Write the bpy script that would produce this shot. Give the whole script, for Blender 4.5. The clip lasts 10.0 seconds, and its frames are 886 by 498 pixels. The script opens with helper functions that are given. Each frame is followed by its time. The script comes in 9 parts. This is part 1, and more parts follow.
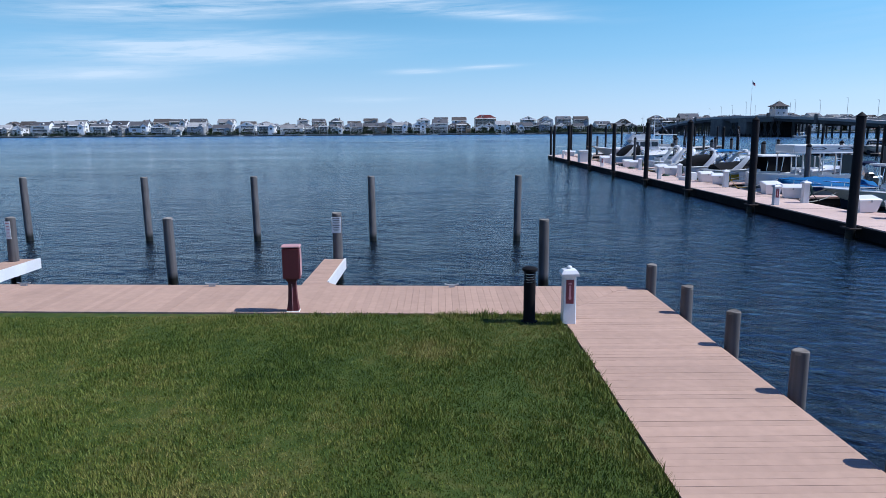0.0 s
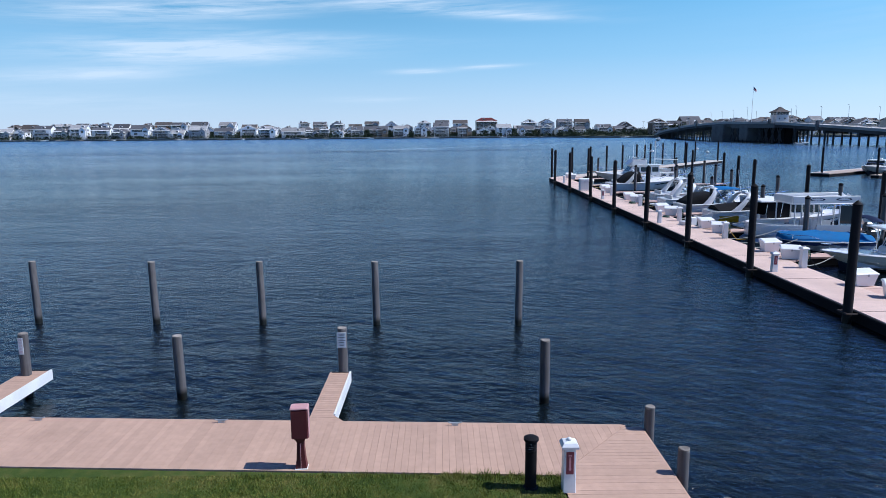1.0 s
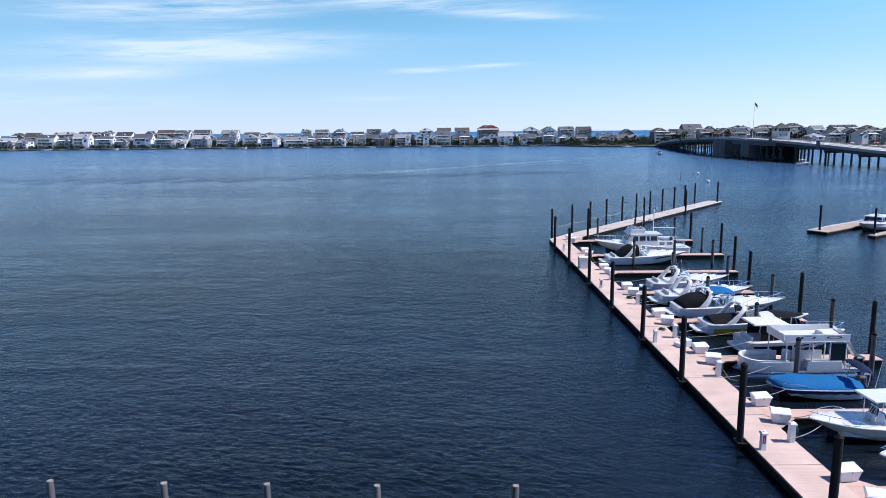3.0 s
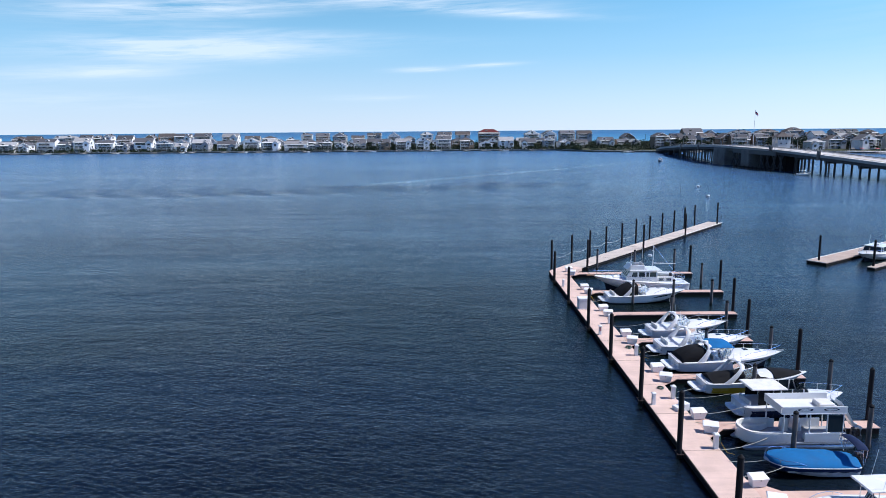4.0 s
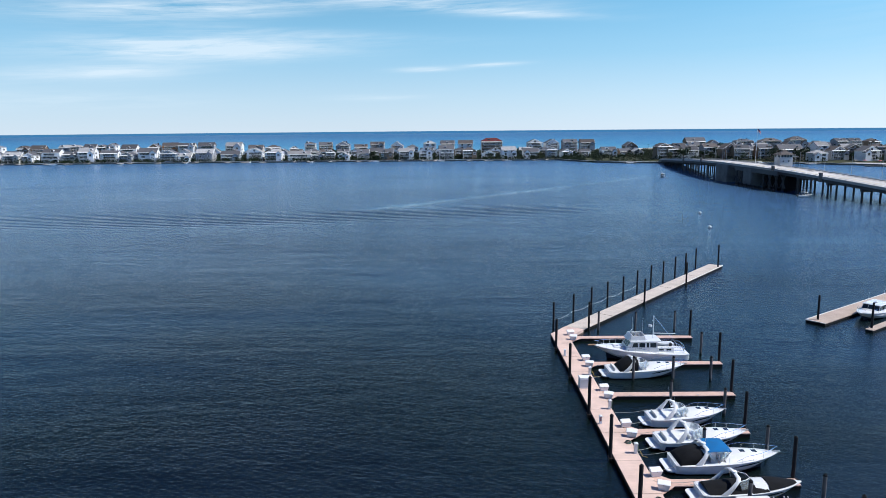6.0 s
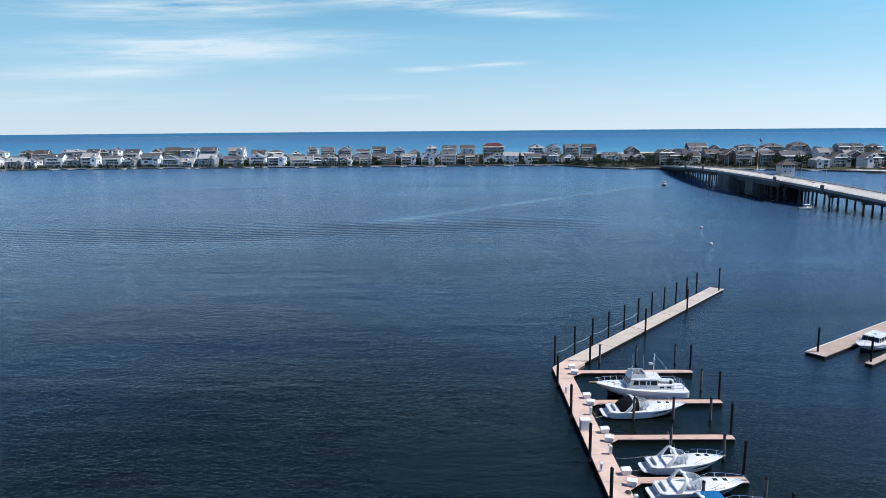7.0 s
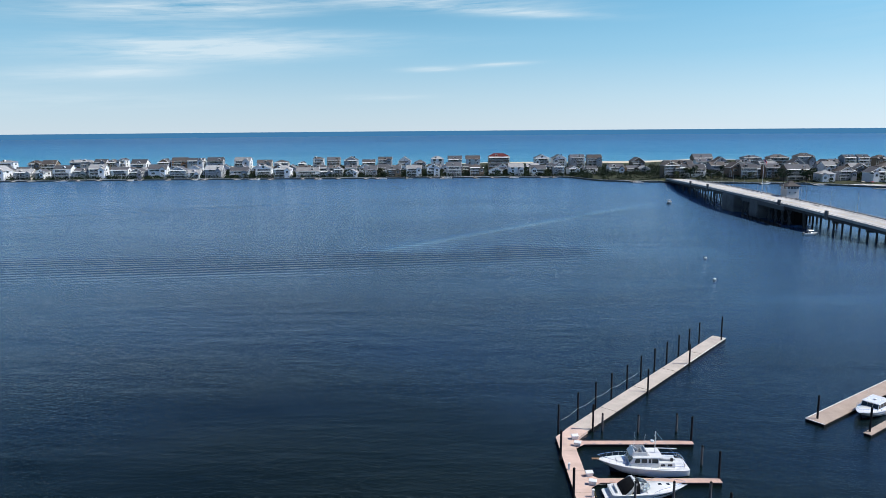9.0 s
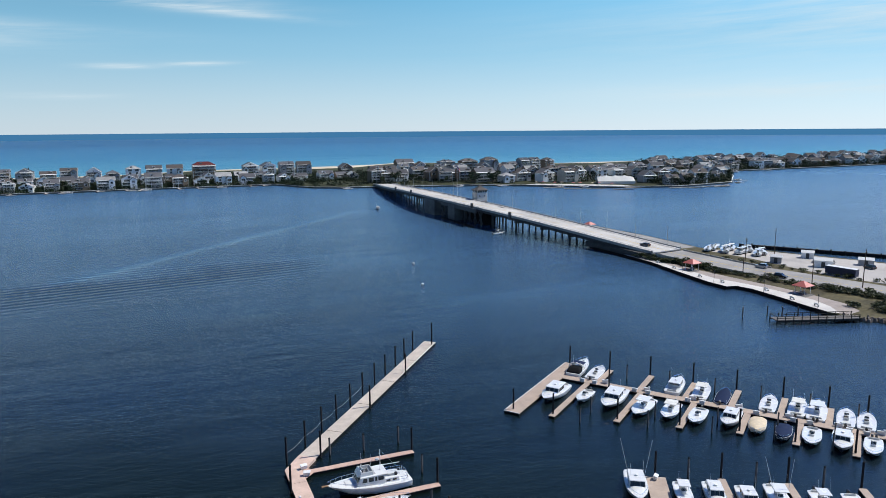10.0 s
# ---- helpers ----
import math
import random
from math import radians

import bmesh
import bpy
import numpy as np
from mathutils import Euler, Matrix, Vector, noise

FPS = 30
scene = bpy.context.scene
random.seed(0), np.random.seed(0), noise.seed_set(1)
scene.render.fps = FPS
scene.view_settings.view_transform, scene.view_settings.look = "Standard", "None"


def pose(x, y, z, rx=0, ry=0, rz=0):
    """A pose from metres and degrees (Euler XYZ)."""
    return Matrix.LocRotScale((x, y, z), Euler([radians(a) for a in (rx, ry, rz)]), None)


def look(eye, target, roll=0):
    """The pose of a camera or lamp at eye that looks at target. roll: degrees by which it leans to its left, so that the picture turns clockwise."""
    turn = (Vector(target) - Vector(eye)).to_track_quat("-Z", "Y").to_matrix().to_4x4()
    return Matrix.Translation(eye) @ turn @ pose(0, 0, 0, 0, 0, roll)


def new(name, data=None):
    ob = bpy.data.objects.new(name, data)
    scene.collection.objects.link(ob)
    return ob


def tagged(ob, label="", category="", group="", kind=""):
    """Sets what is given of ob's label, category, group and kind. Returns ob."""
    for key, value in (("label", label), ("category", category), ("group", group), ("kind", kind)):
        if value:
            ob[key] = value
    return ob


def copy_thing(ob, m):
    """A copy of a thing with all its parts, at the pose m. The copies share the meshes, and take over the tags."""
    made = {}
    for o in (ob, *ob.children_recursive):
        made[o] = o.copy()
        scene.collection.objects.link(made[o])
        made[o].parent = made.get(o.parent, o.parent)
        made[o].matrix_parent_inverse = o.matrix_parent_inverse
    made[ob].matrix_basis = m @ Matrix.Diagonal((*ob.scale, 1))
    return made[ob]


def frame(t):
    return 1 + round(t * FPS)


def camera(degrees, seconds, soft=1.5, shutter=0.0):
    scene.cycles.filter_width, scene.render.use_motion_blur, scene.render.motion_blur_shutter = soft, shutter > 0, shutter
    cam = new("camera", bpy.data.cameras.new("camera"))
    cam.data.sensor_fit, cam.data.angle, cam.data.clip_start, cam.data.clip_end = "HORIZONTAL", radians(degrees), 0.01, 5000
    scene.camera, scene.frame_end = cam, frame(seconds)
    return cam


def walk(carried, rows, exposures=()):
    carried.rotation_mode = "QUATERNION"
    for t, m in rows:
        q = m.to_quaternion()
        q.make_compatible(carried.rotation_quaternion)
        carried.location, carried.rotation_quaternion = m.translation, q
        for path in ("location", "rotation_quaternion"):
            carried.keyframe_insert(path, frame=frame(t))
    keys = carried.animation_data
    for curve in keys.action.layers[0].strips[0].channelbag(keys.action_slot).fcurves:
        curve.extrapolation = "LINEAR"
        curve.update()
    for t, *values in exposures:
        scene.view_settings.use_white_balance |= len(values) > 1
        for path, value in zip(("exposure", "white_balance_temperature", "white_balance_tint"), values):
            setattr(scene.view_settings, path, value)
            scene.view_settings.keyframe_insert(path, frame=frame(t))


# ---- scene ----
import functools

cam = camera(65.4, 10.0, soft=0.6)

# seconds, place of the camera, yaw (to the left), pitch, roll in degrees
ROWS = [
    (0.0, 0.03, -0.20, 4.25, -0.254, -9.738, -0.384),
    (0.5, 0.01, -0.05, 5.73, -0.162, -9.750, -0.390),
    (1.0, 0.00, -0.05, 7.62, -0.155, -9.750, -0.446),
    (1.5, 0.05, -0.06, 9.79, -0.124, -9.748, -0.500),
    (2.0, 0.07, -0.04, 12.16, -0.069, -9.751, -0.525),
    (2.5, 0.10, 0.00, 14.62, -0.013, -9.781, -0.530),
    (4.0, 0.33, 0.95, 21.97, 0.060, -9.886, -0.450),
    (4.5, 0.30, 0.92, 24.51, 0.095, -9.888, -0.465),
    (5.0, 0.33, 1.00, 26.91, 0.176, -9.886, -0.470),
    (5.5, 0.33, 1.08, 29.38, 0.236, -9.902, -0.490),
    (7.0, 0.28, 1.10, 37.35, 0.454, -9.903, -0.471),
    (7.5, 0.26, 1.10, 40.30, 0.548, -9.895, -0.472),
    (8.0, 0.28, 1.15, 43.06, 0.654, -9.899, -0.467),
    (8.5, 0.28, 1.10, 45.92, 0.768, -9.904, -0.450),
    (9.0, 0.25, 0.85, 49.00, 0.883, -9.915, -0.450),
    (9.3, 0.28, 0.76, 50.95, 0.800, -9.900, -0.455),
    (9.5, 0.32, 0.67, 52.20, 0.150, -9.890, -0.458),
    (9.6, 0.34, 0.62, 52.65, -2.600, -9.900, -0.458),
    (9.7, 0.36, 0.55, 53.02, -7.700, -9.915, -0.456),
    (9.8, 0.39, 0.48, 53.30, -13.300, -9.930, -0.454),
    (9.9, 0.42, 0.41, 53.52, -18.520, -9.895, -0.435),
    (10.0, 0.45, 0.33, 53.70, -22.711, -9.885, -0.425),
]


def aim(x, y, z, yaw, pitch, roll):
    a, p = radians(yaw), radians(pitch)
    ahead = Vector((-math.sin(a) * math.cos(p), math.cos(a) * math.cos(p), math.sin(p)))
    eye = Vector((x, y, z))
    return look(eye, eye + 100 * ahead, roll)


walk(cam, [(r[0], aim(*r[1:])) for r in ROWS], [(0.0, 0.07, 5620, 10), (1.0, 0.10, 5660, 10), (1.6, 0.21, 5730, 12), (2.3, 0.29, 5870, 13), (5.0, 0.26, 6060, 10), (6.5, 0.2, 6240, 7), (9.0, 0.10, 6340, 6), (10.0, 0.04, 6420, 6)])

# ---------------------------------------------------------------- sky and sun
SUN_EL, SUN_AZ = 52.0, 95.0  # degrees up; degrees from +y towards +x


def sky():
    world = bpy.data.worlds.new("sky")
    scene.world = world
    world.use_nodes = True
    nt = world.node_tree
    nt.nodes.clear()
    nd, ln = nt.nodes, nt.links

    def math_(op, a, b=None, c=None):
        n = nd.new("ShaderNodeMath")
        n.operation = op
        for i, v in enumerate((a, b, c)):
            if v is None:
                continue
            if isinstance(v, (int, float)):
                n.inputs[i].default_value = v
            else:
                ln.new(v, n.inputs[i])
        return n.outputs[0]

    out = nd.new("ShaderNodeOutputWorld")
    bg = nd.new("ShaderNodeBackground")
    tex = nd.new("ShaderNodeTexSky")
    tex.sky_type = "NISHITA"
    tex.sun_disc = False
    tex.sun_elevation = radians(SUN_EL)
    tex.sun_rotation = radians(SUN_AZ)
    tex.altitude = 20
    tex.air_density, tex.dust_density, tex.ozone_density = 1.0, 0.25, 3.0
    tc = nd.new("ShaderNodeTexCoord")
    sep = nd.new("ShaderNodeSeparateXYZ")
    ln.new(tc.outputs["Generated"], sep.inputs[0])
    # the sky never falls below the horizon
    zc = math_("MAXIMUM", sep.outputs[2], 0.004)
    comb = nd.new("ShaderNodeCombineXYZ")
    ln.new(sep.outputs[0], comb.inputs[0])
    ln.new(sep.outputs[1], comb.inputs[1])
    ln.new(zc, comb.inputs[2])
    ln.new(comb.outputs[0], tex.inputs[0])
    az = math_("MULTIPLY", math_("ARCTAN2", sep.outputs[0], sep.outputs[1]), 57.2958)
    el = math_("MULTIPLY", math_("ARCSINE", sep.outputs[2]), 57.2958)

    def wisps(scale_az, scale_el, tilt, detail, rough, seed):
        v = nd.new("ShaderNodeCombineXYZ")
        ln.new(math_("MULTIPLY", az, scale_az), v.inputs[0])
        ln.new(math_("MULTIPLY", math_("SUBTRACT", el, math_("MULTIPLY", az, tilt)), scale_el), v.inputs[1])
        v.inputs[2].default_value = seed
        n = nd.new("ShaderNodeTexNoise")
        n.inputs["Scale"].default_value = 1.0
        n.inputs["Detail"].default_value = detail
        n.inputs["Roughness"].default_value = rough
        n.inputs["Distortion"].default_value = 0.35
        ln.new(v.outputs[0], n.inputs["Vector"])
        return n.outputs[0]

    def bank(a0, e0, ra, re, tilt, power=1.0):
        """A soft bank of cloud round (a0, e0), in degrees."""
        da = math_("SUBTRACT", az, a0)
        de = math_("SUBTRACT", math_("SUBTRACT", el, e0), math_("MULTIPLY", da, tilt))
        q = math_("ADD", math_("POWER", math_("ABSOLUTE", math_("DIVIDE", da, ra)), 2.0), math_("POWER", math_("ABSOLUTE", math_("DIVIDE", de, re)), 2.0))
        return math_("MULTIPLY", math_("EXPONENT", math_("MULTIPLY", q, -1.0)), power)

    banks = None
    for row in (
        (-20, 9.0, 9, 0.75, 0.06, 0.95), (-19, 6.1, 9.5, 0.85, 0.02, 1.0), (-26, 4.2, 6, 0.6, 0.06, 0.6),
        (-6, 10.2, 12, 0.7, -0.06, 0.75), (4, 9.0, 7, 0.3, -0.07, 0.6), (-1.5, 4.7, 2.2, 0.18, 0.02, 0.8), (3.5, 5.0, 2.4, 0.16, 0.03, 0.7),
        (-5.5, 2.5, 3.0, 0.2, 0.01, 0.5), (-28, 2.2, 8, 0.6, 0.0, 0.35), (-14, 7.4, 12, 0.4, -0.03, 0.3),
        (50, 2.6, 12, 0.7, 0.0, 0.45), (70, 9, 25, 3, 0.05, 0.7), (-85, 7, 24, 3, 0.03, 0.6), (180, 12, 60, 6, 0.0, 0.6),
    ):
        b = bank(*row)
        banks = b if banks is None else math_("ADD", banks, b)
    fine = wisps(0.16, 2.3, 0.05, 10.0, 0.66, 3.1)
    broad = wisps(0.07, 0.7, 0.04, 4.0, 0.5, 8.7)
    tx = math_("MULTIPLY", math_("SUBTRACT", math_("ADD", math_("MULTIPLY", fine, 0.7), math_("MULTIPLY", broad, 0.5)), 0.42), 3.4)
    amount = math_("MULTIPLY", math_("MAXIMUM", tx, 0.0), banks)
    amount = math_("MINIMUM", math_("MULTIPLY", amount, 1.18), 0.75)
    # the clear air: pale at the horizon, deeper blue higher up
    ramp = nd.new("ShaderNodeValToRGB")
    stops = [(0.0, (0.71, 0.84, 0.97)), (0.05, (0.575, 0.78, 0.95)), (0.12, (0.355, 0.66, 0.90)), (0.21, (0.205, 0.54, 0.83)), (0.28, (0.140, 0.385, 0.90)), (0.42, (0.118, 0.310, 0.92)), (0.60, (0.050, 0.140, 0.50)), (1.0, (0.022, 0.060, 0.215))]
    while len(ramp.color_ramp.elements) < len(stops):
        ramp.color_ramp.elements.new(0.5)
    for e, (p, c) in zip(ramp.color_ramp.elements, stops):
        e.position, e.color = p, (c[0] * 1.0, c[1] * 1.0, c[2] * 1.0, 1)
    ln.new(math_("DIVIDE", math_("MAXIMUM", el, 0.0), 48.0), ramp.inputs[0])
    lift = nd.new("ShaderNodeMix")
    lift.data_type, lift.blend_type = "RGBA", "MULTIPLY"
    lift.inputs["Factor"].default_value = 1.0
    ln.new(ramp.outputs[0], lift.inputs["A"])
    lift.inputs["B"].default_value = (10, 10, 10, 1)
    mix1 = nd.new("ShaderNodeMix")
    mix1.data_type = "RGBA"
    mix1.inputs["Factor"].default_value = 0.85
    ln.new(tex.outputs[0], mix1.inputs["A"])
    ln.new(lift.outputs["Result"], mix1.inputs["B"])
    # the air is brighter towards the sun, most of all higher up
    toward = math_("DIVIDE", math_("ADD", math_("COSINE", math_("DIVIDE", math_("SUBTRACT", az, SUN_AZ), 57.2958)), 0.3), 1.3)
    toward = math_("POWER", math_("MAXIMUM", toward, 0.0), 1.5)
    high = math_("MINIMUM", math_("MAXIMUM", math_("DIVIDE", math_("SUBTRACT", el, 7.0), 12.0), 0.0), 1.0)
    glow = math_("MULTIPLY", math_("ADD", math_("MULTIPLY", toward, 0.30), 0.90), math_("ADD", math_("MULTIPLY", math_("MULTIPLY", toward, high), 1.15), 1.0))
    # and deepest a quarter turn away from the sun
    away = math_("MULTIPLY", math_("SUBTRACT", 1.0, toward), high)
    glow = math_("MULTIPLY", glow, math_("SUBTRACT", 1.0, math_("MULTIPLY", away, 0.40)))
    tone = nd.new("ShaderNodeVectorMath")
    tone.operation = "SCALE"
    ln.new(mix1.outputs["Result"], tone.inputs[0])
    ln.new(glow, tone.inputs["Scale"])
    mix2 = nd.new("ShaderNodeMix")
    mix2.data_type = "RGBA"
    ln.new(amount, mix2.inputs["Factor"])
    ln.new(tone.outputs[0], mix2.inputs["A"])
    mix2.inputs["B"].default_value = (7.6, 8.5, 9.2, 1)
    # open sea beyond the edge of the water, up to the horizon
    sea = nd.new("ShaderNodeMix")
    sea.data_type = "RGBA"
    ln.new(math_("LESS_THAN", sep.outputs[2], -0.0035), sea.inputs["Factor"])
    ln.new(mix2.outputs["Result"], sea.inputs["A"])
    sea.inputs["B"].default_value = (0.60, 1.98, 3.95, 1)
    ln.new(sea.outputs["Result"], bg.inputs["Color"])
    bg.inputs["Strength"].default_value = 0.092
    ln.new(bg.outputs[0], out.inputs[0])


sky()
sun = bpy.data.lights.new("sun", "SUN")
sun.energy, sun.angle, sun.color = 4.9, radians(0.53), (1.0, 0.95, 0.87)
d = Vector((math.sin(radians(SUN_AZ)) * math.cos(radians(SUN_EL)), math.cos(radians(SUN_AZ)) * math.cos(radians(SUN_EL)), math.sin(radians(SUN_EL))))
new("sun", sun).matrix_world = look(d * 300, (0, 0, 0))


# ---------------------------------------------------------------- materials
class Nodes:
    """A principled material and short ways to add nodes to it."""

    def __init__(self, name, color=(0.5, 0.5, 0.5), rough=0.6, metal=0.0, ior=None, spec=None, coat=0.0):
        self.m = bpy.data.materials.new(name)
        self.m.use_nodes = True
        self.nt = self.m.node_tree
        self.b = self.nt.nodes["Principled BSDF"]
        self.b.inputs["Base Color"].default_value = (*color, 1)
        self.b.inputs["Roughness"].default_value = rough
        self.b.inputs["Metallic"].default_value = metal
        if ior:
            self.b.inputs["IOR"].default_value = ior
        if spec is not None:
            self.b.inputs["Specular IOR Level"].default_value = spec
        if coat:
            self.b.inputs["Coat Weight"].default_value = coat
            self.b.inputs["Coat Roughness"].default_value = 0.08
        self.height = None

    def link(self, a, b):
        self.nt.links.new(a, b)

    def coords(self, kind="Object", scale=(1, 1, 1), turn=0.0):
        tc = self.nt.nodes.new("ShaderNodeTexCoord")
        mp = self.nt.nodes.new("ShaderNodeMapping")
        mp.inputs["Scale"].default_value = scale
        mp.inputs["Rotation"].default_value = (0, 0, radians(turn))
        self.link(tc.outputs[kind], mp.inputs[0])
        return mp.outputs[0]

    def place(self, scale=(1, 1, 1), turn=0.0):
        ge = self.nt.nodes.new("ShaderNodeNewGeometry")
        mp = self.nt.nodes.new("ShaderNodeMapping")
        mp.inputs["Scale"].default_value = scale
        mp.inputs["Rotation"].default_value = (0, 0, radians(turn))
        self.link(ge.outputs["Position"], mp.inputs[0])
        return mp.outputs[0]

    def noise(self, vec, scale, detail=4.0, rough=0.55, distort=0.0):
        n = self.nt.nodes.new("ShaderNodeTexNoise")
        n.inputs["Scale"].default_value = scale
        n.inputs["Detail"].default_value = detail
        n.inputs["Roughness"].default_value = rough
        n.inputs["Distortion"].default_value = distort
        self.link(vec, n.inputs["Vector"])
        return n.outputs[0]

    def wave(self, vec, scale, distort=0.0, profile="SIN", direction="X", detail=2.0):
        n = self.nt.nodes.new("ShaderNodeTexWave")
        n.wave_profile, n.bands_direction = profile, direction
        n.inputs["Scale"].default_value = scale
        n.inputs["Distortion"].default_value = distort
        n.inputs["Detail"].default_value = detail
        self.link(vec, n.inputs["Vector"])
        return n.outputs["Fac"]

    def voronoi(self, vec, scale, feature="F1"):
        n = self.nt.nodes.new("ShaderNodeTexVoronoi")
        n.feature = feature
        n.inputs["Scale"].default_value = scale
        self.link(vec, n.inputs["Vector"])
        return n.outputs[0]

    def math(self, op, a, b=None, c=None):
        n = self.nt.nodes.new("ShaderNodeMath")
        n.operation = op
        for i, v in enumerate((a, b, c)):
            if v is None:
                continue
            if isinstance(v, (int, float)):
                n.inputs[i].default_value = v
            else:
                self.link(v, n.inputs[i])
        return n.outputs[0]

    def ramp(self, fac, stops):
        n = self.nt.nodes.new("ShaderNodeValToRGB")
        els = n.color_ramp.elements
        while len(els) < len(stops):
            els.new(0.5)
        for e, (p, c) in zip(els, stops):
            e.position = p
            e.color = (*c, 1) if len(c) == 3 else c
        self.link(fac, n.inputs[0])
        return n.outputs[0]

    def grey(self, fac, lo, hi, a=0.0, b=1.0):
        n = self.nt.nodes.new("ShaderNodeMapRange")
        for i, v in enumerate((lo, hi, a, b)):
            n.inputs[i + 1].default_value = v
        self.link(fac, n.inputs[0])
        return n.outputs[0]

    def mix(self, fac, a, b, blend="MIX"):
        n = self.nt.nodes.new("ShaderNodeMix")
        n.data_type, n.blend_type = "RGBA", blend
        for key, v in (("Factor", fac), ("A", a), ("B", b)):
            if isinstance(v, (int, float)):
                n.inputs[key].default_value = v
            elif isinstance(v, tuple):
                n.inputs[key].default_value = (*v, 1)
            else:
                self.link(v, n.inputs[key])
        return n.outputs["Result"]

    def random(self):
        return self.nt.nodes.new("ShaderNodeObjectInfo").outputs["Random"]

    def island(self):
        return self.nt.nodes.new("ShaderNodeNewGeometry").outputs["Random Per Island"]

    def color(self, out):
        self.link(out, self.b.inputs["Base Color"])
        return self

    def rough(self, out):
        self.link(out, self.b.inputs["Roughness"])
        return self

    def bump(self, height, strength=0.3, dist=0.01):
        n = self.nt.nodes.new("ShaderNodeBump")
        n.inputs["Strength"].default_value = strength
        n.inputs["Distance"].default_value = dist
        self.link(height, n.inputs["Height"])
        if self.height:
            self.link(self.height, n.inputs["Normal"])
        self.height = n.outputs[0]
        self.link(self.height, self.b.inputs["Normal"])
        return self


def worn(name, color, rough=0.6, metal=0.0, vary=0.12, scale=1.5, grain=25.0, bump=0.15, dist=0.004, coat=0.0, each=0.0):
    """A surface with soft stains, fine grain and a little relief; each: how far one piece differs from the next."""
    n = Nodes(name, color, rough, metal, coat=coat)
    v = n.place()
    big, small = n.noise(v, scale, 4), n.noise(v, grain, 3)
    lo = tuple(c * (1 - 2 * vary) for c in color)
    hi = tuple(min(1, c * (1 + vary)) for c in color)
    f = n.math("ADD", n.math("MULTIPLY", big, 0.65), n.math("MULTIPLY", small, 0.35))
    col = n.ramp(f, [(0.3, lo), (0.7, hi)])
    if each:
        k = n.grey(n.random(), 0, 1, 1 - each, 1 + each)
        hs = n.nt.nodes.new("ShaderNodeHueSaturation")
        n.link(k, hs.inputs["Value"])
        n.link(col, hs.inputs["Color"])
        col = hs.outputs[0]
    if rough > 0.78:
        n.b.inputs["Specular IOR Level"].default_value = 0.2
    n.color(col)
    n.rough(n.grey(big, 0.3, 0.7, max(0.02, rough - 0.08), min(1, rough + 0.1)))
    if bump:
        n.bump(small, bump, dist)
    return n.m


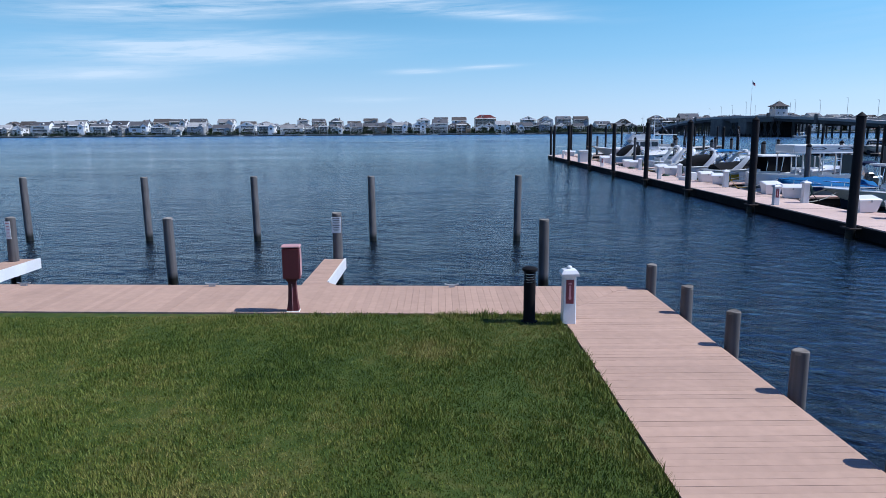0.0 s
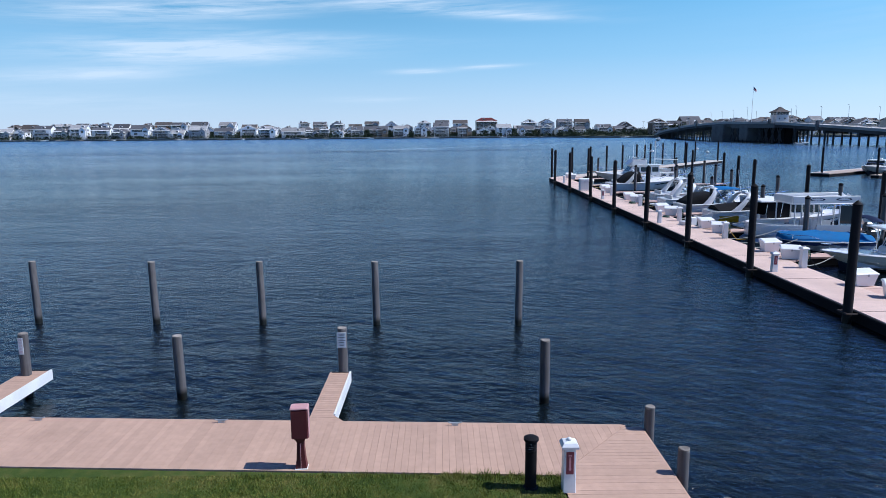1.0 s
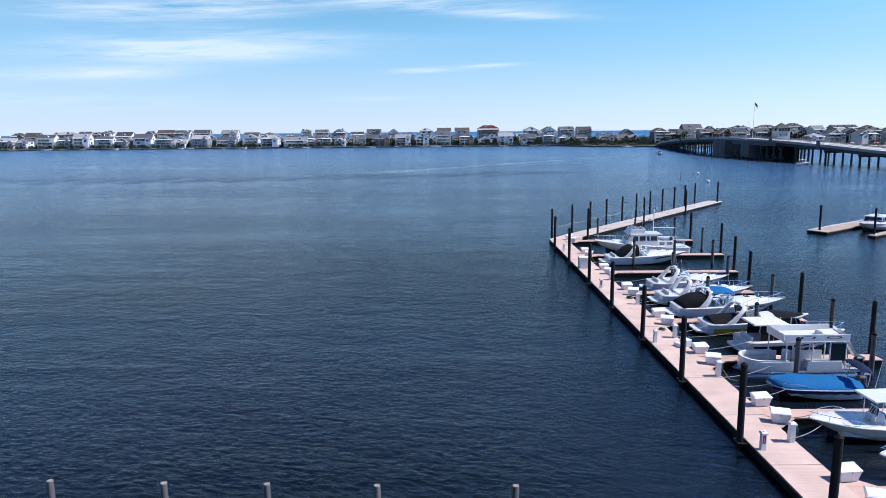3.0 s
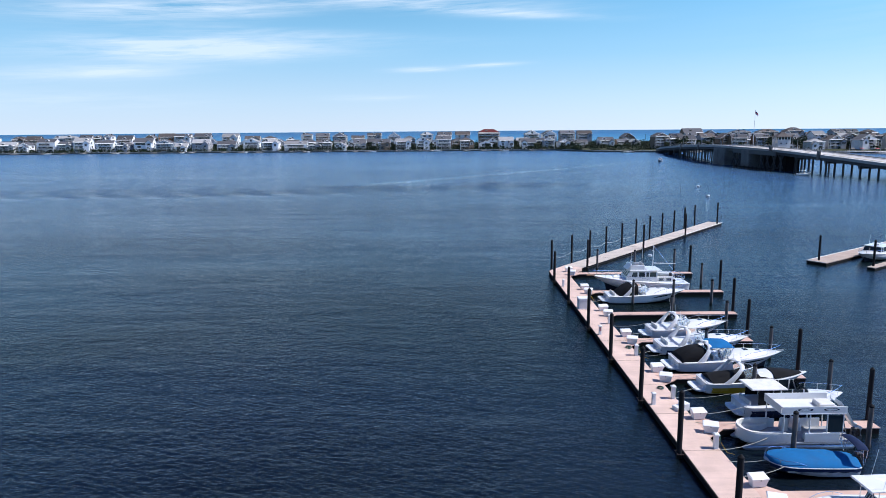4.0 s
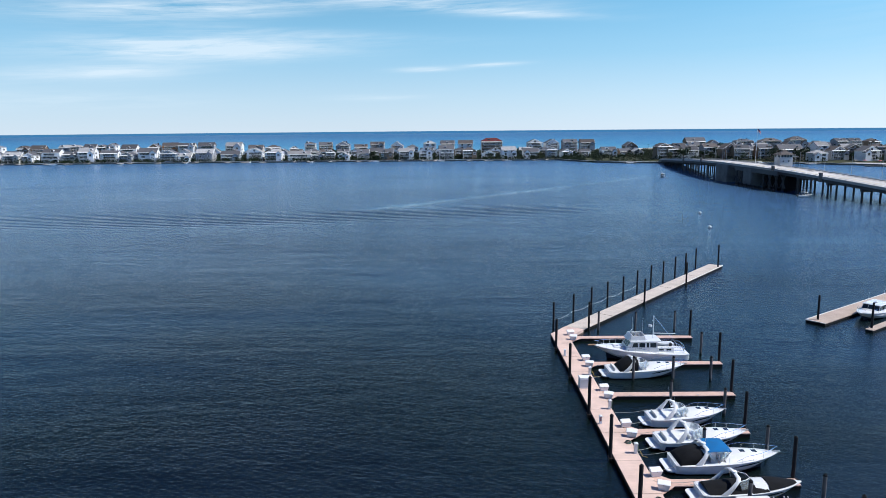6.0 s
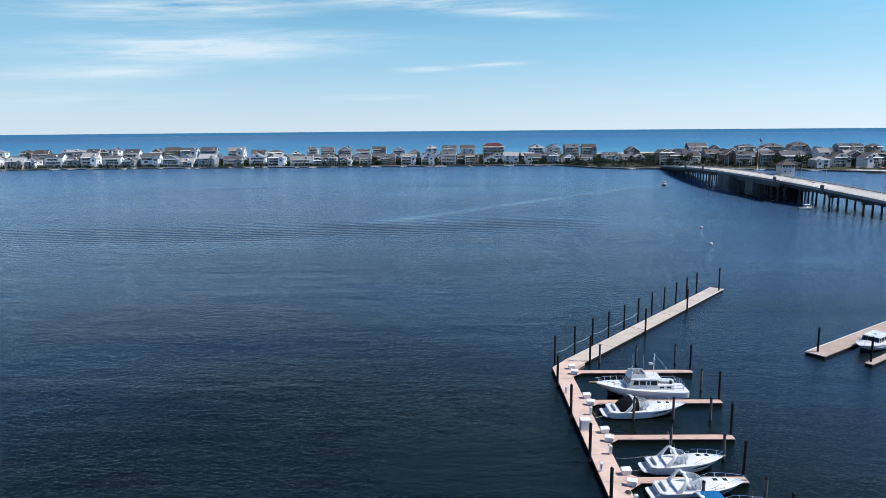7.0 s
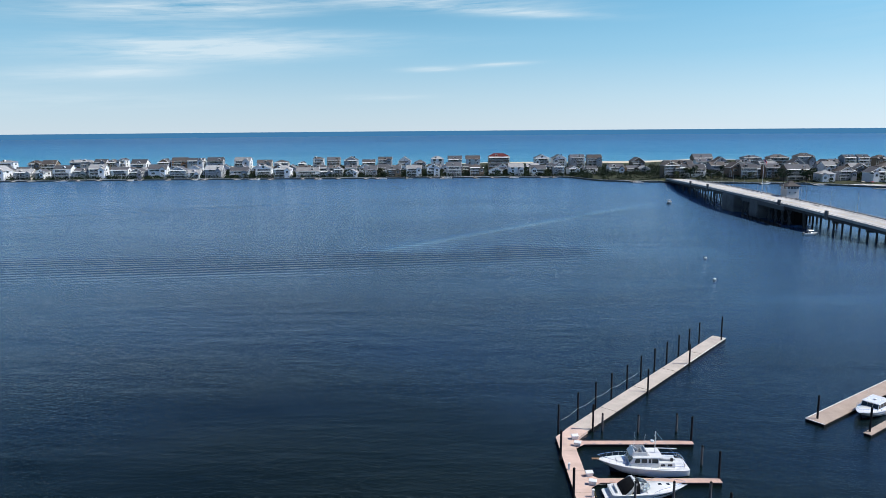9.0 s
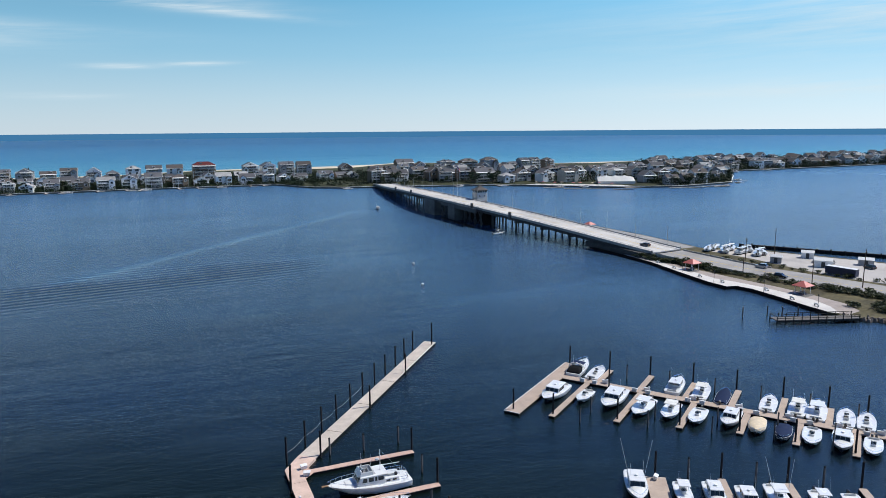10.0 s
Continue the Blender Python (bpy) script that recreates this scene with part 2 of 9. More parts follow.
def water_material():
    n = Nodes("bay_water", (0.006, 0.012, 0.012), 0.12, ior=1.33)
    v = n.place()
    # wind ripples run across the bay, crests roughly along x
    def crests(turn, scale):
        """Coordinates stretched along crests that run at an angle to x."""
        mp = n.nt.nodes.new("ShaderNodeMapping")
        mp.inputs["Scale"].default_value = (*scale, 1)
        n.link(n.place((1, 1, 1), turn), mp.inputs[0])
        return mp.outputs[0]

    r1 = n.noise(crests(24, (0.9, 1.5)), 1.7, 5, 0.62, 0.7)
    r2 = n.noise(crests(14, (0.85, 1.4)), 0.62, 3, 0.55, 0.6)
    r3 = n.noise(crests(6, (0.45, 1.2)), 0.16, 2, 0.5, 0.3)
    r4 = n.noise(n.place((0.28, 1.0, 1), -4), 0.05, 3, 0.6, 0.3)
    gust = n.grey(n.noise(n.place((0.35, 1, 1), 3), 0.02, 3, 0.6), 0.35, 0.65, 0.55, 1.15)
    h = n.math("ADD", n.math("MULTIPLY", r1, 0.17), n.math("ADD", n.math("MULTIPLY", r2, 0.20), n.math("MULTIPLY", r3, 0.30)))
    h = n.math("ADD", n.math("MULTIPLY", h, gust), n.math("MULTIPLY", r4, 0.26))
    sep = n.nt.nodes.new("ShaderNodeSeparateXYZ")
    n.link(v, sep.inputs[0])
    x, y = sep.outputs[0], sep.outputs[1]

    def along(x0, y0, slope, bend, half, x1, x2):
        """How near a place lies to a bent line across the water, between x1 and x2."""
        dx = n.math("SUBTRACT", x, x0)
        line = n.math("ADD", n.math("ADD", n.math("MULTIPLY", dx, slope), n.math("MULTIPLY", n.math("MULTIPLY", dx, dx), bend)), y0)
        off = n.math("SUBTRACT", y, line)
        near = n.math("EXPONENT", n.math("MULTIPLY", n.math("POWER", n.math("ABSOLUTE", n.math("DIVIDE", off, half)), 2.0), -1.0))
        ends = n.math("MULTIPLY", n.grey(x, x1, x1 + 40, 0, 1), n.grey(x, x2, x2 - 40, 0, 1))
        return off, n.math("MULTIPLY", near, ends)

    # slicks: long lanes of smoother water between the ruffled ones
    lane = n.grey(n.noise(n.place((0.16, 1, 1), 9), 0.035, 4, 0.62, 0.6), 0.47, 0.66, 0.0, 1.0)
    h = n.math("MULTIPLY", h, n.math("SUBTRACT", 1.08, n.math("MULTIPLY", lane, 0.3)))
    # trains of swell left by a passing boat, and the smooth water of its track
    o1, m1 = along(0, 268, 0.16, 0.0, 17, -260, 66)
    o2, m2 = along(-150, 437, 0.48, 0.0, 7, -330, -30)
    swell = n.math("ADD", n.math("MULTIPLY", n.math("SINE", n.math("MULTIPLY", o1, 1.4)), m1), n.math("MULTIPLY", n.math("SINE", n.math("MULTIPLY", o2, 0.75)), m2))
    _, calm = along(0, 310, 1.08, 0.0, 8, -70, 145)
    h = n.math("ADD", n.math("MULTIPLY", h, n.math("SUBTRACT", 1.0, n.math("MULTIPLY", calm, 0.7))), n.math("MULTIPLY", n.math("MULTIPLY", swell, n.grey(n.noise(n.place((0.3, 1, 1)), 0.03, 3), 0.34, 0.58, 0.2, 1.0)), 0.56))
    # sheltered near the docks, rougher out on the bay and on the ocean
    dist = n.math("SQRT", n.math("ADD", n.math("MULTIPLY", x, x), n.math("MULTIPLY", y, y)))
    h = n.math("MULTIPLY", h, n.ramp(n.grey(dist, 0, 600, 0, 1), [(0.0, (1.3,) * 3), (0.10, (1.1,) * 3), (0.18, (0.85,) * 3), (1.0, (2.8,) * 3)]))
    n.bump(h, 1.0, 0.60)
    # dark and murky near; with distance a paler blue stands in for reflected sky
    far_tone = n.math("ADD", n.grey(dist, 0, 1400, 0, 1), n.math("MULTIPLY", n.math("SUBTRACT", n.noise(v, 0.012, 3), 0.5), 0.08))
    bay = (n.ramp(far_tone, [(0.0, (0.0036, 0.0060, 0.0066)), (0.03, (0.0036, 0.0074, 0.0125)), (0.055, (0.0028, 0.0064, 0.0052)), (0.08, (0.0036, 0.0085, 0.0088)), (0.12, (0.010, 0.022, 0.041)), (0.20, (0.029, 0.062, 0.112)), (0.38, (0.060, 0.130, 0.232)), (0.70, (0.056, 0.140, 0.250))]))
    # specular level also follows distance, to set how much sky the bay mirrors
    n.link(n.ramp(far_tone, [(0.0, (0.58,) * 3), (0.035, (0.54,) * 3), (0.055, (0.30,) * 3), (0.08, (0.36,) * 3), (0.12, (0.60,) * 3), (0.30, (0.64,) * 3), (0.42, (0.44,) * 3), (1.0, (0.07,) * 3)]), n.b.inputs["Specular IOR Level"])
    # the ocean beyond the island: turquoise over the bar, deep blue far out
    swash = n.math("ADD", n.grey(y, 850, 2850, 0, 1), n.math("MULTIPLY", n.math("SUBTRACT", n.noise(n.place((0.25, 1, 1)), 0.012, 3), 0.5), 0.10))
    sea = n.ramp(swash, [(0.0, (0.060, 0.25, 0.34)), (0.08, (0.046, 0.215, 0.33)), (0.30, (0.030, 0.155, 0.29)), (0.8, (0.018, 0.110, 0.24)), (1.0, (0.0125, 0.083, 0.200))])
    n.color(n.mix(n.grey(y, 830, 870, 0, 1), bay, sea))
    n.rough(n.math("SUBTRACT", n.ramp(n.grey(dist, 0, 1500, 0, 1), [(0.0, (0.13,) * 3), (0.05, (0.13,) * 3), (0.2, (0.17,) * 3), (0.75, (0.31,) * 3)]), n.math("ADD", n.math("MULTIPLY", calm, 0.06), n.math("MULTIPLY", lane, 0.03))))
    return n.m


def lawn_material(name):
    n = Nodes(name, (0.07, 0.11, 0.025), 0.8, spec=0.2)
    v = n.place()
    big, mid, fine = n.noise(v, 0.45, 4), n.noise(v, 3.2, 4), n.noise(v, 40, 3)
    f = n.math("ADD", n.math("MULTIPLY", big, 0.5), n.math("MULTIPLY", mid, 0.5))
    c = n.ramp(f, [(0.34, (0.024, 0.046, 0.006)), (0.5, (0.048, 0.074, 0.010)), (0.64, (0.105, 0.102, 0.026))])
    c = n.mix(n.grey(fine, 0.3, 0.7, 0, 0.35), c, (0.03, 0.05, 0.010))
    n.color(c).bump(fine, 0.6, 0.02)
    return n.m


def blade_material():
    n = Nodes("grass_blades", (0.08, 0.13, 0.03), 0.6, spec=0.25)
    v = n.place()
    big, mid = n.noise(v, 0.45, 4), n.noise(v, 3.2, 4)
    f = n.math("ADD", n.math("MULTIPLY", big, 0.5), n.math("ADD", n.math("MULTIPLY", mid, 0.22), n.math("ADD", n.math("MULTIPLY", n.noise(v, 9.0, 3), 0.20), n.math("MULTIPLY", n.island(), 0.10))))
    n.color(n.ramp(f, [(0.37, (0.034, 0.064, 0.008)), (0.45, (0.080, 0.118, 0.016)), (0.54, (0.150, 0.168, 0.030)), (0.65, (0.26, 0.222, 0.066))]))
    n.b.inputs["Subsurface Weight"].default_value = 0.0
    return n.m


def plank_material(name, color, each=0.06):
    """Composite boards: fine grain along the board and faint scuffs."""
    n = Nodes(name, color, 0.7, spec=0.3)
    v = n.place()
    stain, grain = n.noise(v, 0.9, 4), n.noise(n.coords("Object", (2, 30, 30)), 1.0, 3)
    dust = n.noise(v, 6.0, 4)
    f = n.math("ADD", n.math("MULTIPLY", stain, 0.5), n.math("MULTIPLY", dust, 0.5))
    c = n.ramp(f, [(0.3, tuple(k * 0.86 for k in color)), (0.7, tuple(k * 1.1 for k in color))])
    hs = n.nt.nodes.new("ShaderNodeHueSaturation")
    n.link(n.grey(n.random(), 0, 1, 1 - each, 1 + each), hs.inputs["Value"])
    n.link(c, hs.inputs["Color"])
    n.color(hs.outputs[0]).bump(grain, 0.15, 0.002)
    return n.m


def decking_material(name, color, pitch=0.146, direction="Y", joint=0.35):
    """Far boards: board joints as fine dark lines with relief, one tone a board."""
    n = Nodes(name, color, 0.72, spec=0.3)
    co = n.coords("Object")
    sep = n.nt.nodes.new("ShaderNodeSeparateXYZ")
    n.link(co, sep.inputs[0])
    u = n.math("DIVIDE", sep.outputs["XYZ".index(direction)], pitch)
    fr = n.math("FRACT", u)
    line = n.math("LESS_THAN", fr, 0.07)
    wn = n.nt.nodes.new("ShaderNodeTexWhiteNoise")
    wn.noise_dimensions = "1D"
    n.link(n.math("FLOOR", u), wn.inputs["W"])
    stain = n.noise(co, 0.5, 4)
    c = n.ramp(stain, [(0.3, tuple(k * 0.85 for k in color)), (0.7, tuple(k * 1.12 for k in color))])
    c = n.mix(n.math("MULTIPLY", wn.outputs[0], 0.22), c, tuple(k * 0.72 for k in color))
    c = n.mix(n.math("MULTIPLY", line, joint), c, tuple(k * 0.25 for k in color))
    n.color(c).bump(line, -0.4, 0.01)
    return n.m


def pile_material(name, color, grain=0.5):
    """Timber: grain runs up the pile; the foot is wet and weedy where the tide reaches."""
    n = Nodes(name, color, 0.85, spec=0.25)
    v = n.place((14, 14, 0.6))
    st = n.noise(v, 1.0, 4)
    knots = n.noise(n.place(), 1.3, 3)
    f = n.math("ADD", n.math("MULTIPLY", st, 0.6), n.math("MULTIPLY", knots, 0.4))
    c = n.ramp(f, [(0.3, tuple(k * 0.55 for k in color)), (0.7, tuple(k * 1.2 for k in color))])
    ge = n.nt.nodes.new("ShaderNodeNewGeometry")
    sep = n.nt.nodes.new("ShaderNodeSeparateXYZ")
    n.link(ge.outputs["Position"], sep.inputs[0])
    level = n.math("ADD", sep.outputs[2], n.math("MULTIPLY", knots, 0.12))
    c = n.mix(n.grey(level, 0.42, 0.22, 0, 1), c, (0.012, 0.012, 0.009))
    n.color(c).bump(st, grain, 0.01)
    n.rough(n.grey(level, 0.42, 0.22, 0.85, 0.35))
    return n.m


def glass_dark(name, tint=(0.02, 0.03, 0.035)):
    n = Nodes(name, tint, 0.04, ior=1.5)
    n.rough(n.grey(n.noise(n.place(), 2.0, 2), 0.3, 0.7, 0.03, 0.09))
    return n.m


def shingle_material(name, color):
    n = Nodes(name, color, 0.9, spec=0.2)
    v = n.place()
    rows = n.wave(n.place((1, 1, 1)), 2.2, 0.3, "SAW", "Z")
    st, sm = n.noise(v, 0.35, 4), n.noise(v, 3.5, 3)
    f = n.math("ADD", n.math("MULTIPLY", st, 0.4), n.math("ADD", n.math("MULTIPLY", sm, 0.4), n.math("MULTIPLY", rows, 0.2)))
    hs = n.nt.nodes.new("ShaderNodeHueSaturation")
    n.link(n.grey(n.random(), 0, 1, 0.75, 1.3), hs.inputs["Value"])
    n.link(n.ramp(f, [(0.3, tuple(k * 0.6 for k in color)), (0.7, tuple(k * 1.25 for k in color))]), hs.inputs["Color"])
    n.color(hs.outputs[0]).bump(rows, 0.3, 0.03)
    return n.m


def siding_material(name, color):
    n = Nodes(name, color, 0.6, spec=0.3)
    lap = n.wave(n.place(), 2.6, 0.0, "SAW", "Z", 0)
    st = n.noise(n.place(), 0.3, 4)
    n.color(n.ramp(n.math("ADD", n.math("MULTIPLY", st, 0.8), n.math("MULTIPLY", lap, 0.2)), [(0.25, tuple(k * 0.8 for k in color)), (0.75, tuple(min(0.9, k * 1.08) for k in color))]))
    n.bump(lap, 0.4, 0.02)
    return n.m


def leaf_material(name, color):
    n = Nodes(name, color, 0.6, spec=0.25)
    k = n.island()
    n.color(n.ramp(k, [(0.0, tuple(c * 0.45 for c in color)), (0.6, color), (1.0, tuple(c * 1.7 for c in color))]))
    return n.m


def asphalt_material(name, color, crack=True):
    n = Nodes(name, color, 0.9, spec=0.25)
    v = n.place()
    st, sm = n.noise(v, 0.08, 4), n.noise(v, 2.0, 4)
    f = n.math("ADD", n.math("MULTIPLY", st, 0.6), n.math("MULTIPLY", sm, 0.4))
    n.color(n.ramp(f, [(0.3, tuple(k * 0.72 for k in color)), (0.7, tuple(k * 1.25 for k in color))]))
    n.bump(sm, 0.3, 0.02)
    return n.m


M = {
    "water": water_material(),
    "lawn": lawn_material("lawn_soil"),
    "blade": blade_material(),
    "plank": plank_material("pink_composite_boards", (0.44, 0.290, 0.212)),
    "dock_plank": decking_material("dock_boards", (0.62, 0.455, 0.38)),
    "dock_plank_x": decking_material("finger_boards", (0.56, 0.38, 0.31), direction="X"),
    "pier_plank": decking_material("weathered_pier_boards", (0.52, 0.45, 0.39), direction="X"),
    "grey_plank": decking_material("weathered_boards", (0.42, 0.33, 0.27), direction="X"),
    "fascia": worn("dark_float_fascia", (0.010, 0.009, 0.010), 0.85),
    "white_trim": worn("white_deck_trim", (0.74, 0.73, 0.70), 0.5, vary=0.08),
    "grey_pile": pile_material("weathered_timber", (0.125, 0.115, 0.112)),
    "black_pile": pile_material("black_sleeved_pile", (0.016, 0.015, 0.017), 0.15),
    "pile_top": worn("bleached_end_grain", (0.27, 0.24, 0.21), 0.9, vary=0.3, grain=60),
    "iron": worn("rusty_iron", (0.05, 0.035, 0.03), 0.7, 0.4),
    "black_metal": worn("black_painted_metal", (0.005, 0.005, 0.0065), 0.8, 0.0, vary=0.1),
    "white_plastic": worn("white_moulded_plastic", (0.73, 0.73, 0.73), 0.4, vary=0.05, bump=0.05),
    "red_cabinet": worn("dark_red_cabinet", (0.105, 0.014, 0.018), 0.5, vary=0.12),
    "red_pale": worn("lit_red_and_seam", (0.55, 0.30, 0.29), 0.5, vary=0.1),
    "sign_red": worn("maroon_label", (0.19, 0.03, 0.05), 0.5),
    "sign_pink": worn("pale_pink_print", (0.62, 0.30, 0.33), 0.5),
    "gel": worn("white_gelcoat", (0.71, 0.71, 0.70), 0.22, vary=0.04, scale=0.8, bump=0.02, coat=0.4),
    "gel_cream": worn("cream_gelcoat", (0.66, 0.63, 0.52), 0.25, vary=0.05, scale=0.8, bump=0.02, coat=0.4),
    "gel_navy": worn("navy_gelcoat", (0.010, 0.016, 0.05), 0.2, vary=0.05, bump=0.02, coat=0.5),
    "gel_yellow": worn("yellow_gelcoat", (0.55, 0.33, 0.02), 0.25, vary=0.06, bump=0.02, coat=0.4),
    "gel_grey": worn("pale_grey_gelcoat", (0.55, 0.56, 0.57), 0.3, vary=0.05, bump=0.02),
    "nonslip": worn("grey_nonslip_sole", (0.33, 0.33, 0.34), 0.7, vary=0.15, grain=40),
    "alloy": worn("brushed_alloy", (0.55, 0.56, 0.58), 0.35, 0.7, vary=0.1),
    "antifoul": worn("dark_bottom_paint", (0.015, 0.02, 0.035), 0.7),
    "canvas_black": worn("black_canvas", (0.006, 0.0065, 0.008), 0.9, grain=80, bump=0.3),
    "canvas_blue": worn("bright_blue_canvas", (0.008, 0.115, 0.30), 0.8, grain=80, bump=0.3),
    "canvas_navy": worn("navy_canvas", (0.009, 0.020, 0.062), 0.85, grain=80, bump=0.3),
    "canvas_white": worn("white_canvas", (0.66, 0.655, 0.63), 0.8, grain=80, bump=0.3),
    "canvas_tan": worn("tan_canvas", (0.62, 0.52, 0.38), 0.85, grain=80, bump=0.3),
    "canvas_green": worn("green_canvas", (0.02, 0.12, 0.10), 0.85, grain=80, bump=0.3),
    "vinyl": worn("pale_vinyl_cushion", (0.66, 0.64, 0.60), 0.5, vary=0.06),
    "teak": plank_material("teak_sole", (0.26, 0.15, 0.08)),
    "chrome": worn("polished_steel", (0.72, 0.73, 0.75), 0.18, 1.0, vary=0.05, bump=0.0),
    "glass": glass_dark("tinted_glass"),
    "house_glass": worn("dark_window_glass", (0.012, 0.014, 0.017), 0.25, vary=0.2, bump=0.0),
    "engine": worn("dark_engine_cowl", (0.02, 0.02, 0.024), 0.3, coat=0.3),
    "concrete": worn("bridge_concrete", (0.40, 0.39, 0.37), 0.85, vary=0.16, scale=0.12, grain=2.0),
    "concrete_dark": worn("stained_concrete", (0.085, 0.082, 0.08), 0.85, vary=0.25, scale=0.2, grain=2.0),
    "pier_stone": worn("pier_concrete", (0.16, 0.155, 0.15), 0.85, vary=0.25, scale=0.2, grain=2.0),
    "pale_concrete": worn("pale_walkway_concrete", (0.60, 0.57, 0.54), 0.85, vary=0.1, scale=0.15, grain=2.0),
    "road": asphalt_material("bridge_roadway", (0.50, 0.475, 0.45)),
    "asphalt": asphalt_material("asphalt", (0.14, 0.135, 0.13)),
    "worn_asphalt": asphalt_material("worn_asphalt", (0.30, 0.285, 0.275)),
    "gravel": asphalt_material("pale_gravel", (0.43, 0.40, 0.38)),
    "paint_white": worn("road_paint", (0.7, 0.7, 0.66), 0.7),
    "paint_yellow": worn("yellow_road_paint", (0.6, 0.42, 0.05), 0.7),
    "steel_dark": worn("dark_steel", (0.06, 0.065, 0.07), 0.6, 0.3),
    "steel_pale": worn("galvanised_steel", (0.42, 0.43, 0.44), 0.5, 0.6),
    "sand": worn("beach_sand", (0.62, 0.53, 0.40), 0.95, vary=0.12, scale=0.02, grain=0.4),
    "soil": worn("island_ground", (0.050, 0.056, 0.028), 0.95, vary=0.4, scale=0.03, grain=0.3),
    "plaza": worn("brown_paving", (0.36, 0.31, 0.285), 0.9, vary=0.15, scale=0.3, grain=3.0),
    "dark_plank": decking_material("dark_weathered_boards", (0.13, 0.115, 0.105), direction="X"),
    "dark_timber": worn("dark_weathered_timber", (0.045, 0.040, 0.037), 0.85, vary=0.2),
    "scrub": worn("scrub_ground", (0.115, 0.100, 0.055), 0.95, vary=0.4, scale=0.1, grain=1.0),
    "leaf_dark": leaf_material("dark_foliage", (0.018, 0.032, 0.012)),
    "leaf_olive": leaf_material("olive_foliage", (0.055, 0.066, 0.024)),
    "bark": worn("bark", (0.10, 0.075, 0.055), 0.9, grain=8),
    "roof_grey": shingle_material("grey_shingles", (0.098, 0.098, 0.107)),
    "roof_brown": shingle_material("brown_shingles", (0.100, 0.088, 0.084)),
    "roof_pale": shingle_material("pale_shingles", (0.30, 0.295, 0.295)),
    "roof_red": shingle_material("red_tiles", (0.105, 0.026, 0.026)),
    "roof_coral": worn("coral_metal_roof", (0.54, 0.15, 0.125), 0.5, vary=0.1),
    "wall_white": siding_material("white_siding", (0.86, 0.86, 0.85)),
    "wall_grey": siding_material("grey_siding", (0.36, 0.36, 0.37)),
    "wall_tan": siding_material("tan_siding", (0.52, 0.48, 0.42)),
    "wall_brown": siding_material("cedar_siding", (0.22, 0.16, 0.11)),
    "wall_blue": siding_material("blue_grey_siding", (0.26, 0.32, 0.38)),
    "wall_orange": siding_material("orange_siding", (0.50, 0.22, 0.08)),
    "flag_red": worn("flag_red", (0.45, 0.06, 0.07), 0.8),
    "flag_blue": worn("flag_blue", (0.03, 0.05, 0.16), 0.8),
    "car_dark": worn("dark_car_paint", (0.022, 0.022, 0.023), 0.4, coat=0.15),
    "car_silver": worn("silver_car_paint", (0.42, 0.43, 0.45), 0.3, 0.4, coat=0.6),
    "hose_green": worn("green_garden_hose", (0.02, 0.07, 0.05), 0.5),
    "rope_white": worn("white_mooring_rope", (0.45, 0.43, 0.38), 0.9),
    "tyre": worn("tyre_rubber", (0.015, 0.015, 0.015), 0.9),
    "lamp_red": worn("red_lens", (0.35, 0.02, 0.02), 0.3),
    "lens": worn("clear_lens", (0.7, 0.72, 0.72), 0.15, coat=0.5),
    "container": worn("dark_blue_container", (0.02, 0.025, 0.06), 0.6),
    "rock": worn("shore_rock", (0.20, 0.17, 0.15), 0.9, vary=0.3),
    "brass": worn("dull_brass", (0.30, 0.22, 0.09), 0.5, 0.8),
}
clear = Nodes("clear_screen", (0.75, 0.84, 0.86), 0.05, ior=1.45)
clear.b.inputs["Transmission Weight"].default_value = 0.85
clear.rough(clear.grey(clear.noise(clear.place(), 3.0, 2), 0.3, 0.7, 0.03, 0.12))
M["screen"] = clear.m


